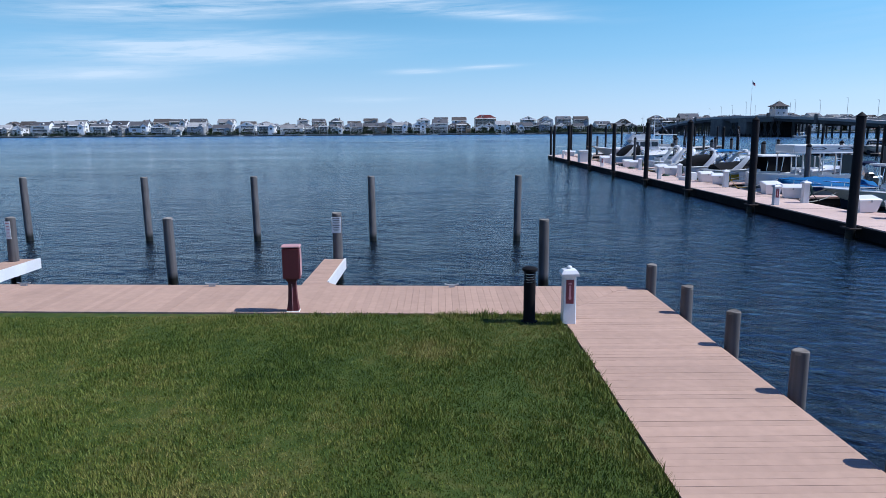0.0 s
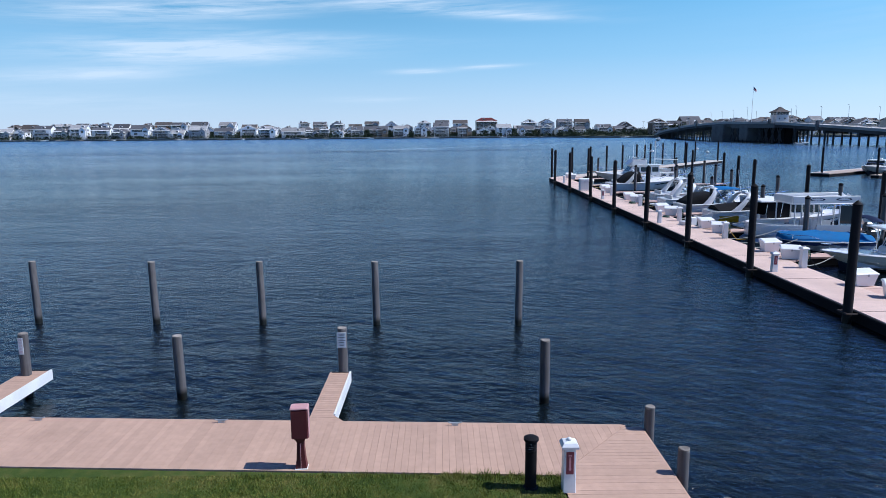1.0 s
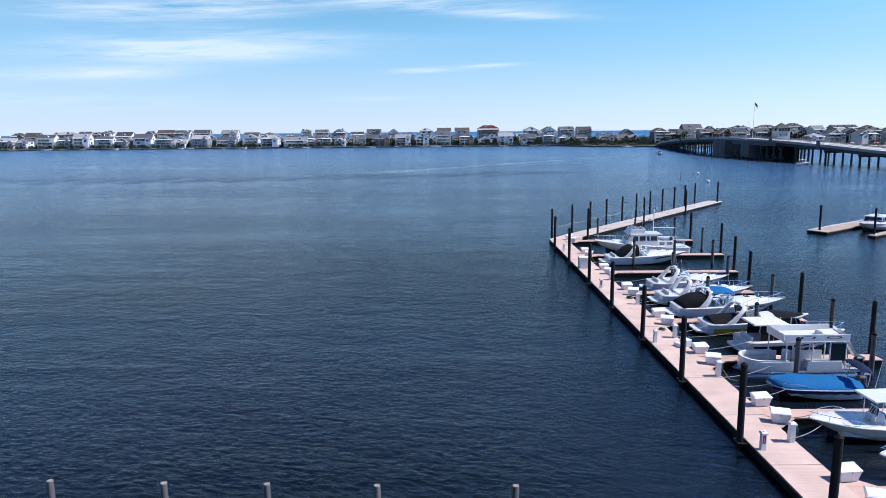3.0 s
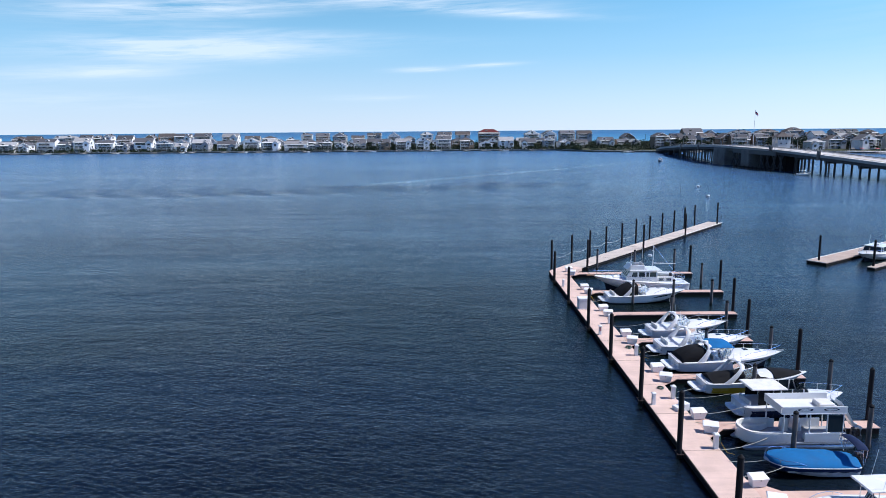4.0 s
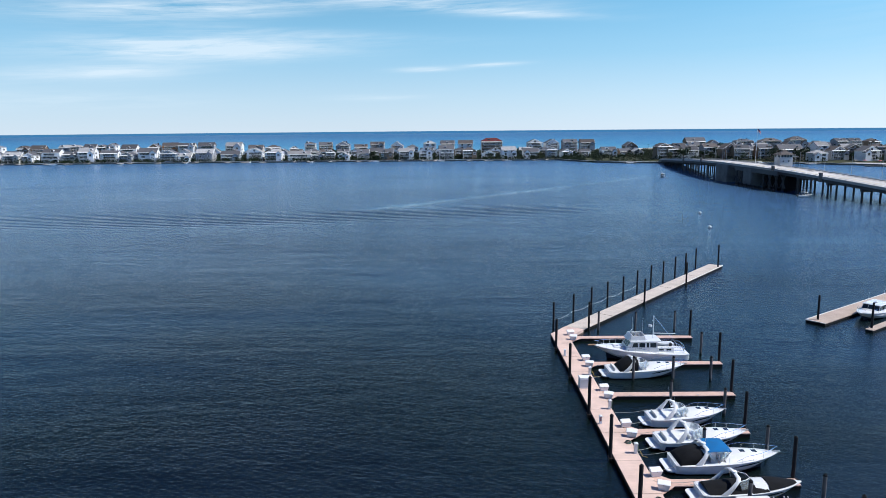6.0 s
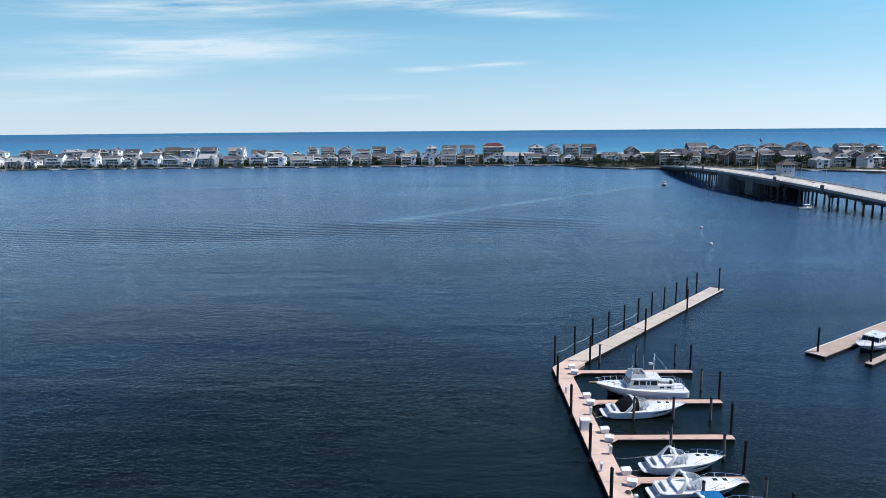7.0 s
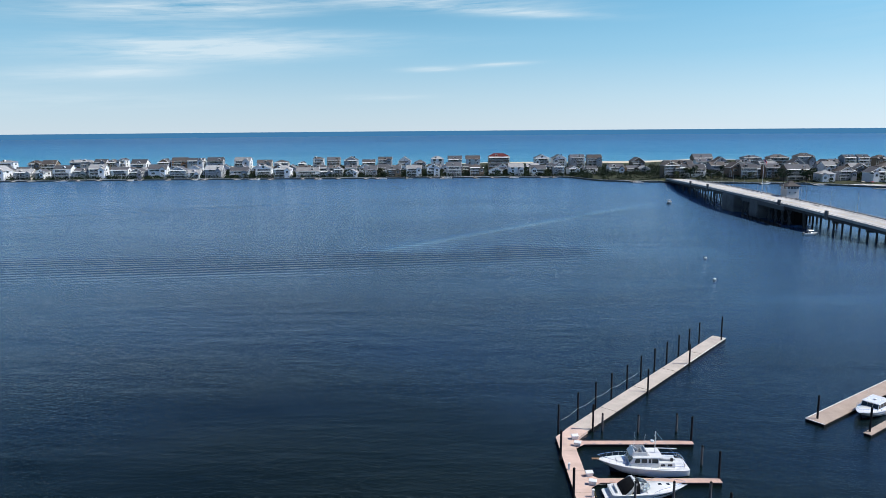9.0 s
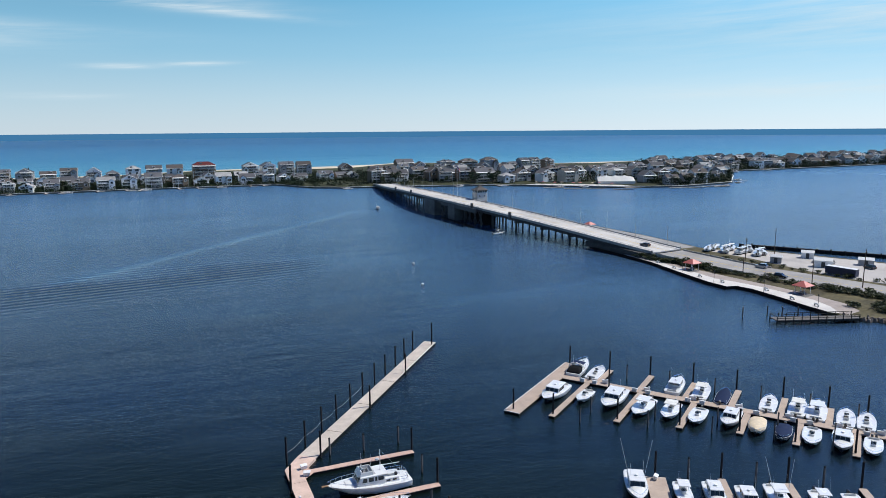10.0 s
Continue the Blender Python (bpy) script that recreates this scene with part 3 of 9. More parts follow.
# ---------------------------------------------------------------- mesh helpers
class G:
    """A mesh in the making."""

    def __init__(self):
        self.v, self.f = [], []

    def add(self, vs, fs):
        k = len(self.v)
        self.v += [tuple(p) for p in vs]
        self.f += [tuple(i + k for i in f) for f in fs]
        return self

    def box(self, x0, x1, y0, y1, z0, z1):
        return self.add(
            [(x0, y0, z0), (x1, y0, z0), (x1, y1, z0), (x0, y1, z0), (x0, y0, z1), (x1, y0, z1), (x1, y1, z1), (x0, y1, z1)],
            [(0, 3, 2, 1), (4, 5, 6, 7), (0, 1, 5, 4), (1, 2, 6, 5), (2, 3, 7, 6), (3, 0, 4, 7)])

    def cbox(self, x0, x1, y0, y1, z0, z1, b=0.03, top=None):
        """A box with its upright edges and upper rim bevelled; top: (dx, dy) by which the upper face draws in."""
        tx, ty = top or (0, 0)
        rings = []
        for z, ix, iy in ((z0, 0, 0), (z1 - b, tx, ty), (z1, tx + b, ty + b)):
            a, c, e, g = x0 + ix, x1 - ix, y0 + iy, y1 - iy
            rings.append([(a + b, e, z), (c - b, e, z), (c, e + b, z), (c, g - b, z), (c - b, g, z), (a + b, g, z), (a, g - b, z), (a, e + b, z)])
        return self.rings(rings, True, True)

    def rings(self, rings, cap0=False, cap1=False, closed=True):
        n = len(rings[0])
        vs = [p for r in rings for p in r]
        fs = []
        for i in range(len(rings) - 1):
            for j in range(n if closed else n - 1):
                a, b = i * n + j, i * n + (j + 1) % n
                fs.append((a, b, b + n, a + n))
        if cap0:
            fs.append(tuple(reversed(range(n))))
        if cap1:
            fs.append(tuple((len(rings) - 1) * n + j for j in range(n)))
        return self.add(vs, fs)

    def cyl(self, x, y, z0, z1, r0, r1=None, n=12, lean=(0, 0), cap=True):
        r1 = r0 if r1 is None else r1
        rs = []
        for z, r, k in ((z0, r0, 0), (z1, r1, 1)):
            rs.append([(x + lean[0] * k + r * math.cos(2 * math.pi * i / n), y + lean[1] * k + r * math.sin(2 * math.pi * i / n), z) for i in range(n)])
        return self.rings(rs, cap, cap)

    def turned(self, x, y, profile, n=12):
        """Turned on an upright axis: profile rows of (radius, height)."""
        return self.rings([[(x + r * math.cos(2 * math.pi * i / n), y + r * math.sin(2 * math.pi * i / n), z) for i in range(n)] for r, z in profile], True, True)

    def tube(self, pts, r, n=6, flat=1.0):
        """A round (or flattened) bar along a line of points."""
        pts = [Vector(p) for p in pts]
        rs = []
        for i, p in enumerate(pts):
            t = (pts[min(i + 1, len(pts) - 1)] - pts[max(i - 1, 0)]).normalized()
            up = Vector((0, 0, 1)) if abs(t.z) < 0.95 else Vector((1, 0, 0))
            s = t.cross(up).normalized()
            u = s.cross(t)
            rs.append([tuple(p + s * (r * flat * math.cos(2 * math.pi * j / n)) + u * (r * math.sin(2 * math.pi * j / n))) for j in range(n)])
        return self.rings(rs, True, True)

    def prism(self, poly, z0, z1):
        """An upright prism on a ground plan, listed anticlockwise."""
        n = len(poly)
        return self.add([(x, y, z0) for x, y in poly] + [(x, y, z1) for x, y in poly],
                        [tuple(reversed(range(n))), tuple(range(n, 2 * n))] + [(i, (i + 1) % n, (i + 1) % n + n, i + n) for i in range(n)])

    def mesh(self, name, mat, smooth=None):
        me = bpy.data.meshes.new(name)
        me.from_pydata(self.v, [], self.f)
        me.materials.append(M[mat] if isinstance(mat, str) else mat)
        if smooth:
            me.polygons.foreach_set("use_smooth", [True] * len(me.polygons))
            me.set_sharp_from_angle(angle=radians(smooth))
        me.update()
        return me


def part(name, g, mat, parent, label="", smooth=None, at=None):
    """One mesh object under a thing or under a part."""
    ob = new(name, g.mesh(name, mat, smooth) if isinstance(g, G) else g)
    ob.parent = parent
    if at is not None:
        ob.matrix_basis = at
    return tagged(ob, label)


def thing(name, label, category, at=None, group=""):
    ob = new(name)
    if at is not None:
        ob.matrix_basis = at
    ob.empty_display_size = 0.2
    return tagged(ob, label, category, group)


def setting(name, g, mat, label="", category="", smooth=None):
    return tagged(new(name, g.mesh(name, mat, smooth) if isinstance(g, G) else g), label, category or name, kind="structure")


rnd = random.Random(7)

# ---------------------------------------------------------------- water
SHORE_SLOPE = -0.05  # the quay leans a little from the x axis


def water_sheet():
    g = G()
    radii = [0, 20, 60, 150, 300, 600, 1000, 1500, 2000, 2600, 3300, 4100, 4950]
    n = 72
    vs = [(0, 0, 0)]
    for r in radii[1:]:
        z = 0
        vs += [(r * math.cos(2 * math.pi * i / n), r * math.sin(2 * math.pi * i / n), z) for i in range(n)]
    fs = [(0, 1 + i, 1 + (i + 1) % n) for i in range(n)]
    for k in range(len(radii) - 2):
        for i in range(n):
            a, b = 1 + k * n + i, 1 + k * n + (i + 1) % n
            fs.append((a, a + n, b + n, b))
    g.add(vs, fs)
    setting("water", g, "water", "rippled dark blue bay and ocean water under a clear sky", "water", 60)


water_sheet()

# ---------------------------------------------------------------- lawn and quay decks
DECK = 0.63


def quay_y(x, y0):
    return y0 + SHORE_SLOPE * x


def lawn():
    g = G()
    poly = [(2.40, -60), (2.40, 13.10), (-45, quay_y(-45, 13.22)), (-45, -60)]
    g.prism(poly, -1.5, 0.60)
    setting("ground", g, "lawn", "mown green lawn with dry yellowish patches", "lawn")
    back = G().prism([(-1500, -1500), (1500, -1500), (1500, -61), (-1500, -61)], -1.5, 0.5)
    setting("ground_behind", back, "lawn", "level grassy ground behind the quay", "ground")
    back = G().prism([(-1500, -60.9), (-45.1, -60.9), (-45.1, 15.3), (-1500, 90)], -1.5, 0.5)
    setting("ground_beside", back, "lawn", "level grassy ground beside the quay", "ground")


def grass(n=330000):
    rs = np.random.RandomState(4)
    # thick near the camera, thinner far off to the side
    x = rs.uniform(-11.5, 2.42, n)
    y = 4.6 + (13.25 - 4.6) * rs.uniform(0, 1, n) ** 0.92
    keep = (np.abs(x) < 0.66 * (y + 1.6) + 0.6) & (y < 13.24 + SHORE_SLOPE * x + 0.05 * np.sin(9 * x) + 0.04 * np.sin(23 * x + 1)) & (x < 2.40 + 0.05 * np.sin(5 * y) + 0.04 * np.sin(13 * y + 2))
    x, y = x[keep], y[keep]
    n = len(x)
    tuft = 0.5 + 0.5 * np.sin(11 * x + 3 * np.sin(2.3 * y)) * np.sin(9 * y + 3 * np.sin(1.7 * x))
    h = rs.uniform(0.022, 0.070, n) * (0.75 + 0.35 * np.sin(1.9 * x + 0.7 * y) * np.sin(1.3 * y - 0.8 * x) + 0.45 * tuft ** 2)
    edge = (x > 2.2) | (y > 13.02 + SHORE_SLOPE * x)
    h[edge] *= 2.0
    a = rs.uniform(0, 2 * np.pi, n)
    w = rs.uniform(0.004, 0.010, n)
    lean = rs.uniform(0.05, 0.75, n) * h
    b = rs.uniform(0, 2 * np.pi, n)
    co = np.empty((n, 3, 3), np.float32)
    z = 0.595
    co[:, 0] = np.stack([x - w * np.cos(a), y - w * np.sin(a), np.full(n, z)], 1)
    co[:, 1] = np.stack([x + w * np.cos(a), y + w * np.sin(a), np.full(n, z)], 1)
    co[:, 2] = np.stack([x + lean * np.cos(b), y + lean * np.sin(b), z + h], 1)
    me = bpy.data.meshes.new("grass")
    me.vertices.add(3 * n)
    me.vertices.foreach_set("co", co.ravel())
    me.loops.add(3 * n)
    me.loops.foreach_set("vertex_index", np.arange(3 * n, dtype=np.int32))
    me.polygons.add(n)
    me.polygons.foreach_set("loop_start", np.arange(0, 3 * n, 3, dtype=np.int32))
    me.materials.append(M["blade"])
    me.update(calc_edges=True)
    me.validate()
    tagged(new("grass", me), "short uneven green lawn grass", "grass", kind="stuff")


lawn()
grass()


def quay_decks():
    """Boards on dark joists: one run along the water, one running towards the camera, mitred at the corner."""
    front = setting("boardwalk", G().prism([(-30, quay_y(-30, 13.30)), (4.66, 13.10), (4.66, 15.32), (-30, quay_y(-30, 15.66))], 0.30, 0.565), "fascia", "boardwalk of pinkish composite boards along the water", "boardwalk")
    side = setting("boardwalk_side", G().prism([(2.46, -20), (4.64, -20), (4.64, 13.0), (2.46, 13.0)], 0.30, 0.565), "fascia", "boardwalk of pinkish composite boards beside the lawn", "boardwalk")
    pitch, gap = 0.146, 0.0035
    diag = lambda x: 13.16 + (x - 2.42) * (15.40 - 13.16) / (4.30 - 2.42)  # the mitre line
    x = -13.0
    while x < 4.30:
        x1 = x + pitch - gap
        lo = [max(quay_y(u, 13.24), diag(u) if u > 2.42 else -99) for u in (x, x1)]
        hi = [quay_y(u, 15.74) for u in (x, x1)]
        if hi[0] - lo[0] > 0.06 and hi[1] - lo[1] > 0.03:
            part("plank", G().prism([(x, lo[0]), (x1, lo[1]), (x1, hi[1]), (x, hi[0])], 0.575, DECK + rnd.uniform(-0.0015, 0.0015)), "plank", front)
        x += pitch
    y = 3.0
    while y < 15.35:
        y1 = y + pitch - gap
        inv = lambda u: 2.42 + (u - 13.16) * (4.30 - 2.42) / (15.40 - 13.16)
        lo = [max(2.42, inv(u) + 0.008) for u in (y, y1)]
        if lo[1] < 4.6:
            part("plank", G().prism([(lo[0], y), (4.72, y), (4.72, y1), (lo[1], y1)], 0.575, DECK + rnd.uniform(-0.0015, 0.0015)), "plank", side)
        y += pitch
    # edge boards facing the water, and the bulkhead below
    g = G().prism([(-30, quay_y(-30, 15.745)), (4.30, quay_y(4.30, 15.745)), (4.30, quay_y(4.30, 15.785)), (-30, quay_y(-30, 15.785))], 0.36, 0.622)
    part("edge_board", g, "plank", front)
    part("bulkhead", G().prism([(-30, quay_y(-30, 15.2)), (4.5, 15.1), (4.5, 15.25), (-30, quay_y(-30, 15.35))], -1.5, 0.35), "grey_pile", front)
    part("edge_board", G().box(4.722, 4.762, -20, 15.35, 0.36, 0.622), "plank", side)
    part("bulkhead", G().box(4.3, 4.45, -20, 14.9, -1.5, 0.35), "grey_pile", side)
    # far left stretch of boards, joined
    g = G()
    x = -30.0
    while x < -13.1:
        g.prism([(x, quay_y(x, 13.24)), (x + pitch - gap, quay_y(x + pitch, 13.24)), (x + pitch - gap, quay_y(x + pitch, 15.74)), (x, quay_y(x, 15.74))], 0.575, DECK)
        x += pitch
    tagged(part("planks", g, "plank", front), kind="stuff")
    g = G()
    y = -20.0
    while y < 2.9:
        g.box(2.42, 4.72, y, y + pitch - gap, 0.575, DECK)
        y += pitch
    tagged(part("planks", g, "plank", side), kind="stuff")


quay_decks()


def finger(x0, x1, y0, y1, name="finger_pier"):
    """A narrow fixed pier that runs out from the quay, with a widened foot."""
    t = thing(name, "narrow boarded finger pier with a sunlit edge board coloured white", "pier")
    pitch = 0.146
    y = y0
    while y < y1 - 0.05:
        k = max(0.0, 1 - (y - y0) / 0.45)
        part("plank", G().prism([(x0 + 0.03 - 0.0 * k, y), (x1 - 0.03 + 0.36 * k, y), (x1 - 0.03 + 0.36 * max(0.0, 1 - (y + pitch - y0) / 0.45), y + pitch - 0.008), (x0 + 0.03, y + pitch - 0.008)], 0.575, DECK), "plank", t)
        y += pitch
    # white here puts the sunlit look of the board's outer side into its colour
    part("edge_board", G().box(x1 - 0.028, x1 + 0.02, y0 + 0.45, y1 + 0.04, 0.34, 0.645), "white_trim", t, "edge board coloured white for the sun on it")
    part("edge_board", G().box(x0 - 0.02, x0 + 0.028, y0, y1 + 0.04, 0.34, 0.625), "plank", t)
    part("end_board", G().box(x0 + 0.03, x1 - 0.03, y1, y1 + 0.04, 0.34, 0.622), "fascia", t)
    for x in (x0 + 0.12, x1 - 0.12):
        part("joist", G().box(x - 0.04, x + 0.04, y0, y1, 0.36, 0.57), "fascia", t)
    part("post", G().cyl((x0 + x1) / 2 - 0.05, y1 - 0.5, -1.2, 0.40, 0.13), "grey_pile", t)
    return t


finger(-3.28, -2.70, 15.82, 19.36)
finger(-12.48, -11.72, 16.35, 19.75)


def timber_pile(x, y, top, r=0.155, lean=(0.0, 0.0), seed=0, group="mooring piles"):
    """A weathered round timber pile, slightly tapered and out of round, with a bleached top."""
    rs = random.Random(seed)
    t = thing("mooring_pile", "weathered grey timber mooring pile standing in the water", "pile", pose(x, y, 0), group)
    n, rings = 14, []
    ph = rs.uniform(0, 6)
    for i in range(9):
        k = i / 8
        z = -1.5 + (top + 1.5) * k
        rr = r * (1.06 - 0.10 * k)
        rings.append([(lean[0] * k + (rr * (1 + 0.03 * math.sin(3 * a + ph) + 0.012 * math.sin(7 * a + z))) * math.cos(a), lean[1] * k + (rr * (1 + 0.03 * math.sin(3 * a + ph))) * math.sin(a), z) for a in (2 * math.pi * j / n for j in range(n))])
    part("shaft", G().rings(rings, True, True), "grey_pile", t, smooth=50)
    cap = [[(lean[0] + q * r * math.cos(a), lean[1] + q * r * math.sin(a), top + dz + 0.008 * math.sin(2 * a + ph)) for a in (2 * math.pi * j / n for j in range(n))] for q, dz in ((0.955, -0.035), (0.95, 0.012), (0.82, 0.022), (0.45, 0.008))]
    part("top", G().rings(cap, False, True), "pile_top", t, "bleached cracked end grain", smooth=40)
    return t


# far row and near row of free piles off the quay
for i, (x, y, top, lean) in enumerate((
        (-16.32, 27.10, 2.50, (-0.28, 0.40)), (-11.46, 26.88, 2.50, (-0.20, 0.35)), (-7.14, 26.72, 2.50, (-0.14, 0.35)), (-2.57, 26.48, 2.50, (-0.08, 0.40)), (2.98, 26.20, 2.51, (0.12, 0.55)),
        (-12.25, 19.38, 1.88, (0.05, 0.0)), (-7.53, 19.00, 1.87, (-0.07, 0.05)), (-2.93, 19.52, 1.93, (0.0, 0.0)), (2.88, 18.48, 1.83, (0.0, 0.0)))):
    timber_pile(x, y, top, 0.14 if i > 4 else 0.14, lean, i)
# low piles that stand against the side deck
for i, (x, y, top) in enumerate(((4.88, 15.28, 1.18), (4.94, 13.16, 1.16), (4.98, 11.06, 1.20), (5.0, 8.92, 1.21), (5.0, 6.78, 1.20), (5.0, 4.65, 1.20))):
    timber_pile(x, y, top, 0.120, (0.0, 0.0), 20 + i, "piles along the side deck")


# ---------------------------------------------------------------- things on the quay
def power_pedestal(x, y, z, h=1.10, w=0.25, turn=0.0, sign=True):
    t = thing("power_pedestal", "white moulded dock power pedestal with a peaked cap", "power pedestal", pose(x, y, z, 0, 0, turn), "power pedestals")
    part("body", G().cbox(-w / 2, w / 2, -w / 2, w / 2, 0, h * 0.86, 0.012, (0.008, 0.008)), "white_plastic", t)
    k = w / 2
    cap = [[(sx * a * k, sy * a * k, zz) for sx, sy in ((-1, -1), (1, -1), (1, 1), (-1, 1))] for a, zz in ((1.30, h * 0.84), (1.34, h * 0.88), (1.0, h * 0.935), (0.42, h * 0.955))]
    part("cap", G().rings(cap, True, True), "white_plastic", t)
    part("finial", G().turned(0, 0, [(0.05, h * 0.95), (0.055, h * 0.975), (0.03, h * 1.0)], 10), "white_plastic", t, smooth=60)
    if sign:
        s = part("panel", G().box(-w * 0.29, w * 0.29, -w / 2 - 0.006, -w / 2 + 0.005, h * 0.36, h * 0.78), "sign_red", t, "maroon label panel with a pale arrow")
        g = G().box(-0.018, 0.018, -w / 2 - 0.010, -w / 2 - 0.0065, h * 0.46, h * 0.68)
        g.add([(-0.035, -w / 2 - 0.010, h * 0.47), (0.0, -w / 2 - 0.010, h * 0.42), (0.035, -w / 2 - 0.010, h * 0.47)], [(0, 1, 2)])
        g.box(-0.03, 0.03, -w / 2 - 0.010, -w / 2 - 0.0065, h * 0.70, h * 0.725)
        part("arrow", g, "sign_pink", s)
    return t


def bollard_light(x, y, z):
    t = thing("bollard_light", "black metal bollard light with a louvred head", "bollard light", pose(x, y, z) @ Matrix.Diagonal((1.3, 1.3, 1.13, 1)))
    part("base", G().turned(0, 0, [(0.12, 0), (0.12, 0.02), (0.10, 0.03)], 16), "black_metal", t)
    part("post", G().turned(0, 0, [(0.088, 0.02), (0.088, 0.70)], 18), "black_metal", t, smooth=40)
    part("lens", G().turned(0, 0, [(0.06, 0.70), (0.06, 0.88)], 14), "lens", t, "clear lens behind the louvres", smooth=40)
    for z in (0.73, 0.775, 0.82, 0.865):
        part("louvre", G().turned(0, 0, [(0.062, z), (0.090, z - 0.015), (0.092, z - 0.008), (0.062, z + 0.01)], 16), "black_metal", t)
    part("cap", G().turned(0, 0, [(0.10, 0.885), (0.115, 0.895), (0.115, 0.935), (0.09, 0.955), (0.02, 0.965)], 18), "black_metal", t, smooth=40)


def extinguisher_cabinet(x, y, z):
    t = thing("hose_cabinet", "dark red cabinet on a flared post beside the lawn", "cabinet", pose(x, y, z, 0, 0, 4) @ Matrix.Diagonal((0.78, 0.9, 0.93, 1)))
    part("base", G().cbox(-0.17, 0.17, -0.13, 0.13, 0, 0.02, 0.01), "white_trim", t)
    rings = [[(sx * a, sy * b, zz) for sx, sy in ((-1, -1), (1, -1), (1, 1), (-1, 1))] for a, b, zz in ((0.155, 0.11, 0.02), (0.115, 0.09, 0.25), (0.095, 0.085, 0.58), (0.10, 0.09, 0.66), (0.16, 0.11, 0.74))]
    part("post", G().rings(rings, True, True), "red_cabinet", t)
    part("seam", G().box(-0.006, 0.006, -0.118, -0.086, 0.03, 0.62), "red_pale", t)
    part("body", G().cbox(-0.225, 0.225, -0.13, 0.15, 0.74, 1.43, 0.035), "red_cabinet", t)
    part("door", G().cbox(-0.215, 0.215, -0.155, -0.132, 0.755, 1.40, 0.01), "red_cabinet", t)
    # paler red on the sunward side and top puts sunlight into the colour
    part("side_panel", G().box(0.227, 0.24, -0.11, 0.13, 0.80, 1.38), "red_pale", t, "side coloured paler red for the sun on it")
    part("roof", G().cbox(-0.24, 0.245, -0.15, 0.165, 1.43, 1.47, 0.02), "red_pale", t, "top coloured paler red for the sun on it")


power_pedestal(2.46, 12.52, DECK)
bollard_light(1.74, 12.68, 0.60)
extinguisher_cabinet(-2.98, 13.55, DECK)


def bars(t, x, y, z, w, rows, mat, dz=0.05, turned=False):
    for i in range(rows):
        k = w * (0.5, 0.38, 0.46, 0.3)[i % 4]
        part("print", G().box(x - k, x + k, y - 0.004, y, z - i * dz - 0.014, z - i * dz), mat, t)


def pile_notice(x, y, z):
    t = thing("notice_board", "small white notice fixed to a mooring pile", "notice", pose(x, y, z))
    part("board", G().cbox(-0.13, 0.13, -0.012, 0.0, 0, 0.46, 0.004), "white_plastic", t)
    bars(t, 0, -0.0125, 0.42, 0.20, 8, "black_metal", 0.05)


pile_notice(-2.93, 19.375, 1.38)
t = thing("notice_board", "narrow red-lettered notice fixed to a mooring pile", "notice", pose(-12.20, 19.225, 1.30))
part("board", G().box(-0.07, 0.07, -0.012, 0, 0, 0.5), "white_plastic", t)
bars(t, 0, -0.0125, 0.45, 0.10, 5, "flag_red", 0.09)
# a cleat and a rope ring on the quay edge
def cleat(x, y, z, turn=0, s=1.0):
    t = thing("cleat", "small galvanised dock cleat", "cleat", pose(x, y, z, 0, 0, turn), "dock cleats")
    part("foot", G().box(-0.07 * s, 0.07 * s, -0.03 * s, 0.03 * s, 0, 0.05 * s), "steel_pale", t)
    part("horn", G().tube([(-0.16 * s, 0, 0.08 * s), (-0.08 * s, 0, 0.06 * s), (0.08 * s, 0, 0.06 * s), (0.16 * s, 0, 0.08 * s)], 0.018 * s), "steel_pale", t)


for x in (-10.0, -5.4, 0.3):
    cleat(x, quay_y(x, 15.6), DECK)


# ---------------------------------------------------------------- floating docks
FLOAT = 0.50
FINGERS = [(29.5, 31.6), (38.5, 31.6), (48.4, 31.75), (58.5, 31.65), (69.1, 31.75), (79.4, 34.5), (90.4, 37.3), (102.2, 37.4)]  # y, x of the tip


def black_pile(x, y, top=4.85, r=0.17, hoop=None, group="guide piles"):
    t = thing("guide_pile", "tall black sleeved guide pile with a pointed cap", "pile", pose(x, y, 0), group)
    lx, ly = rnd.uniform(-0.05, 0.05), rnd.uniform(-0.04, 0.04)
    part("shaft", G().cyl(0, 0, -2, top - 0.18, r * 1.02, r * 0.97, 14, (lx, ly)), "black_pile", t, smooth=50)
    cap = [[(lx + a * r * math.cos(2 * math.pi * j / 14), ly + a * r * math.sin(2 * math.pi * j / 14), z) for j in range(14)] for a, z in ((1.04, top - 0.20), (1.04, top - 0.16), (0.1, top))]
    part("cap", G().rings(cap, True, True), "black_metal", t, "grey pointed cap", smooth=30)
    if hoop:
        hx, hy = hoop
        z = FLOAT - 0.1
        a = Vector((hx, hy))
        n = Vector((-a.y, a.x)) * 0.32 / max(a.length, 0.01)
        ring = [(a.x + n.x, a.y + n.y, z), (n.x * 0.95 - a.x * 0.6, n.y * 0.95 - a.y * 0.6, z), (-n.x * 0.95 - a.x * 0.6, -n.y * 0.95 - a.y * 0.6, z), (a.x - n.x, a.y - n.y, z)]
        part("hoop", G().tube(ring, 0.045), "iron", t, "rusty iron guide hoop")
    return t


def grey_mooring(x, y, top=3.3, r=0.17):
    t = thing("mooring_pile", "grey weathered mooring pile with a black pointed cap", "pile", pose(x, y, 0), "slip piles")
    part("shaft", G().cyl(0, 0, -2, top - 0.2, r * 1.05, r * 0.95, 12), "grey_pile", t, smooth=50)
    part("cap", G().turned(0, 0, [(r * 1.02, top - 0.24), (r * 1.02, top - 0.14), (0.02, top)], 12), "black_metal", t, "black pointed cap", smooth=30)


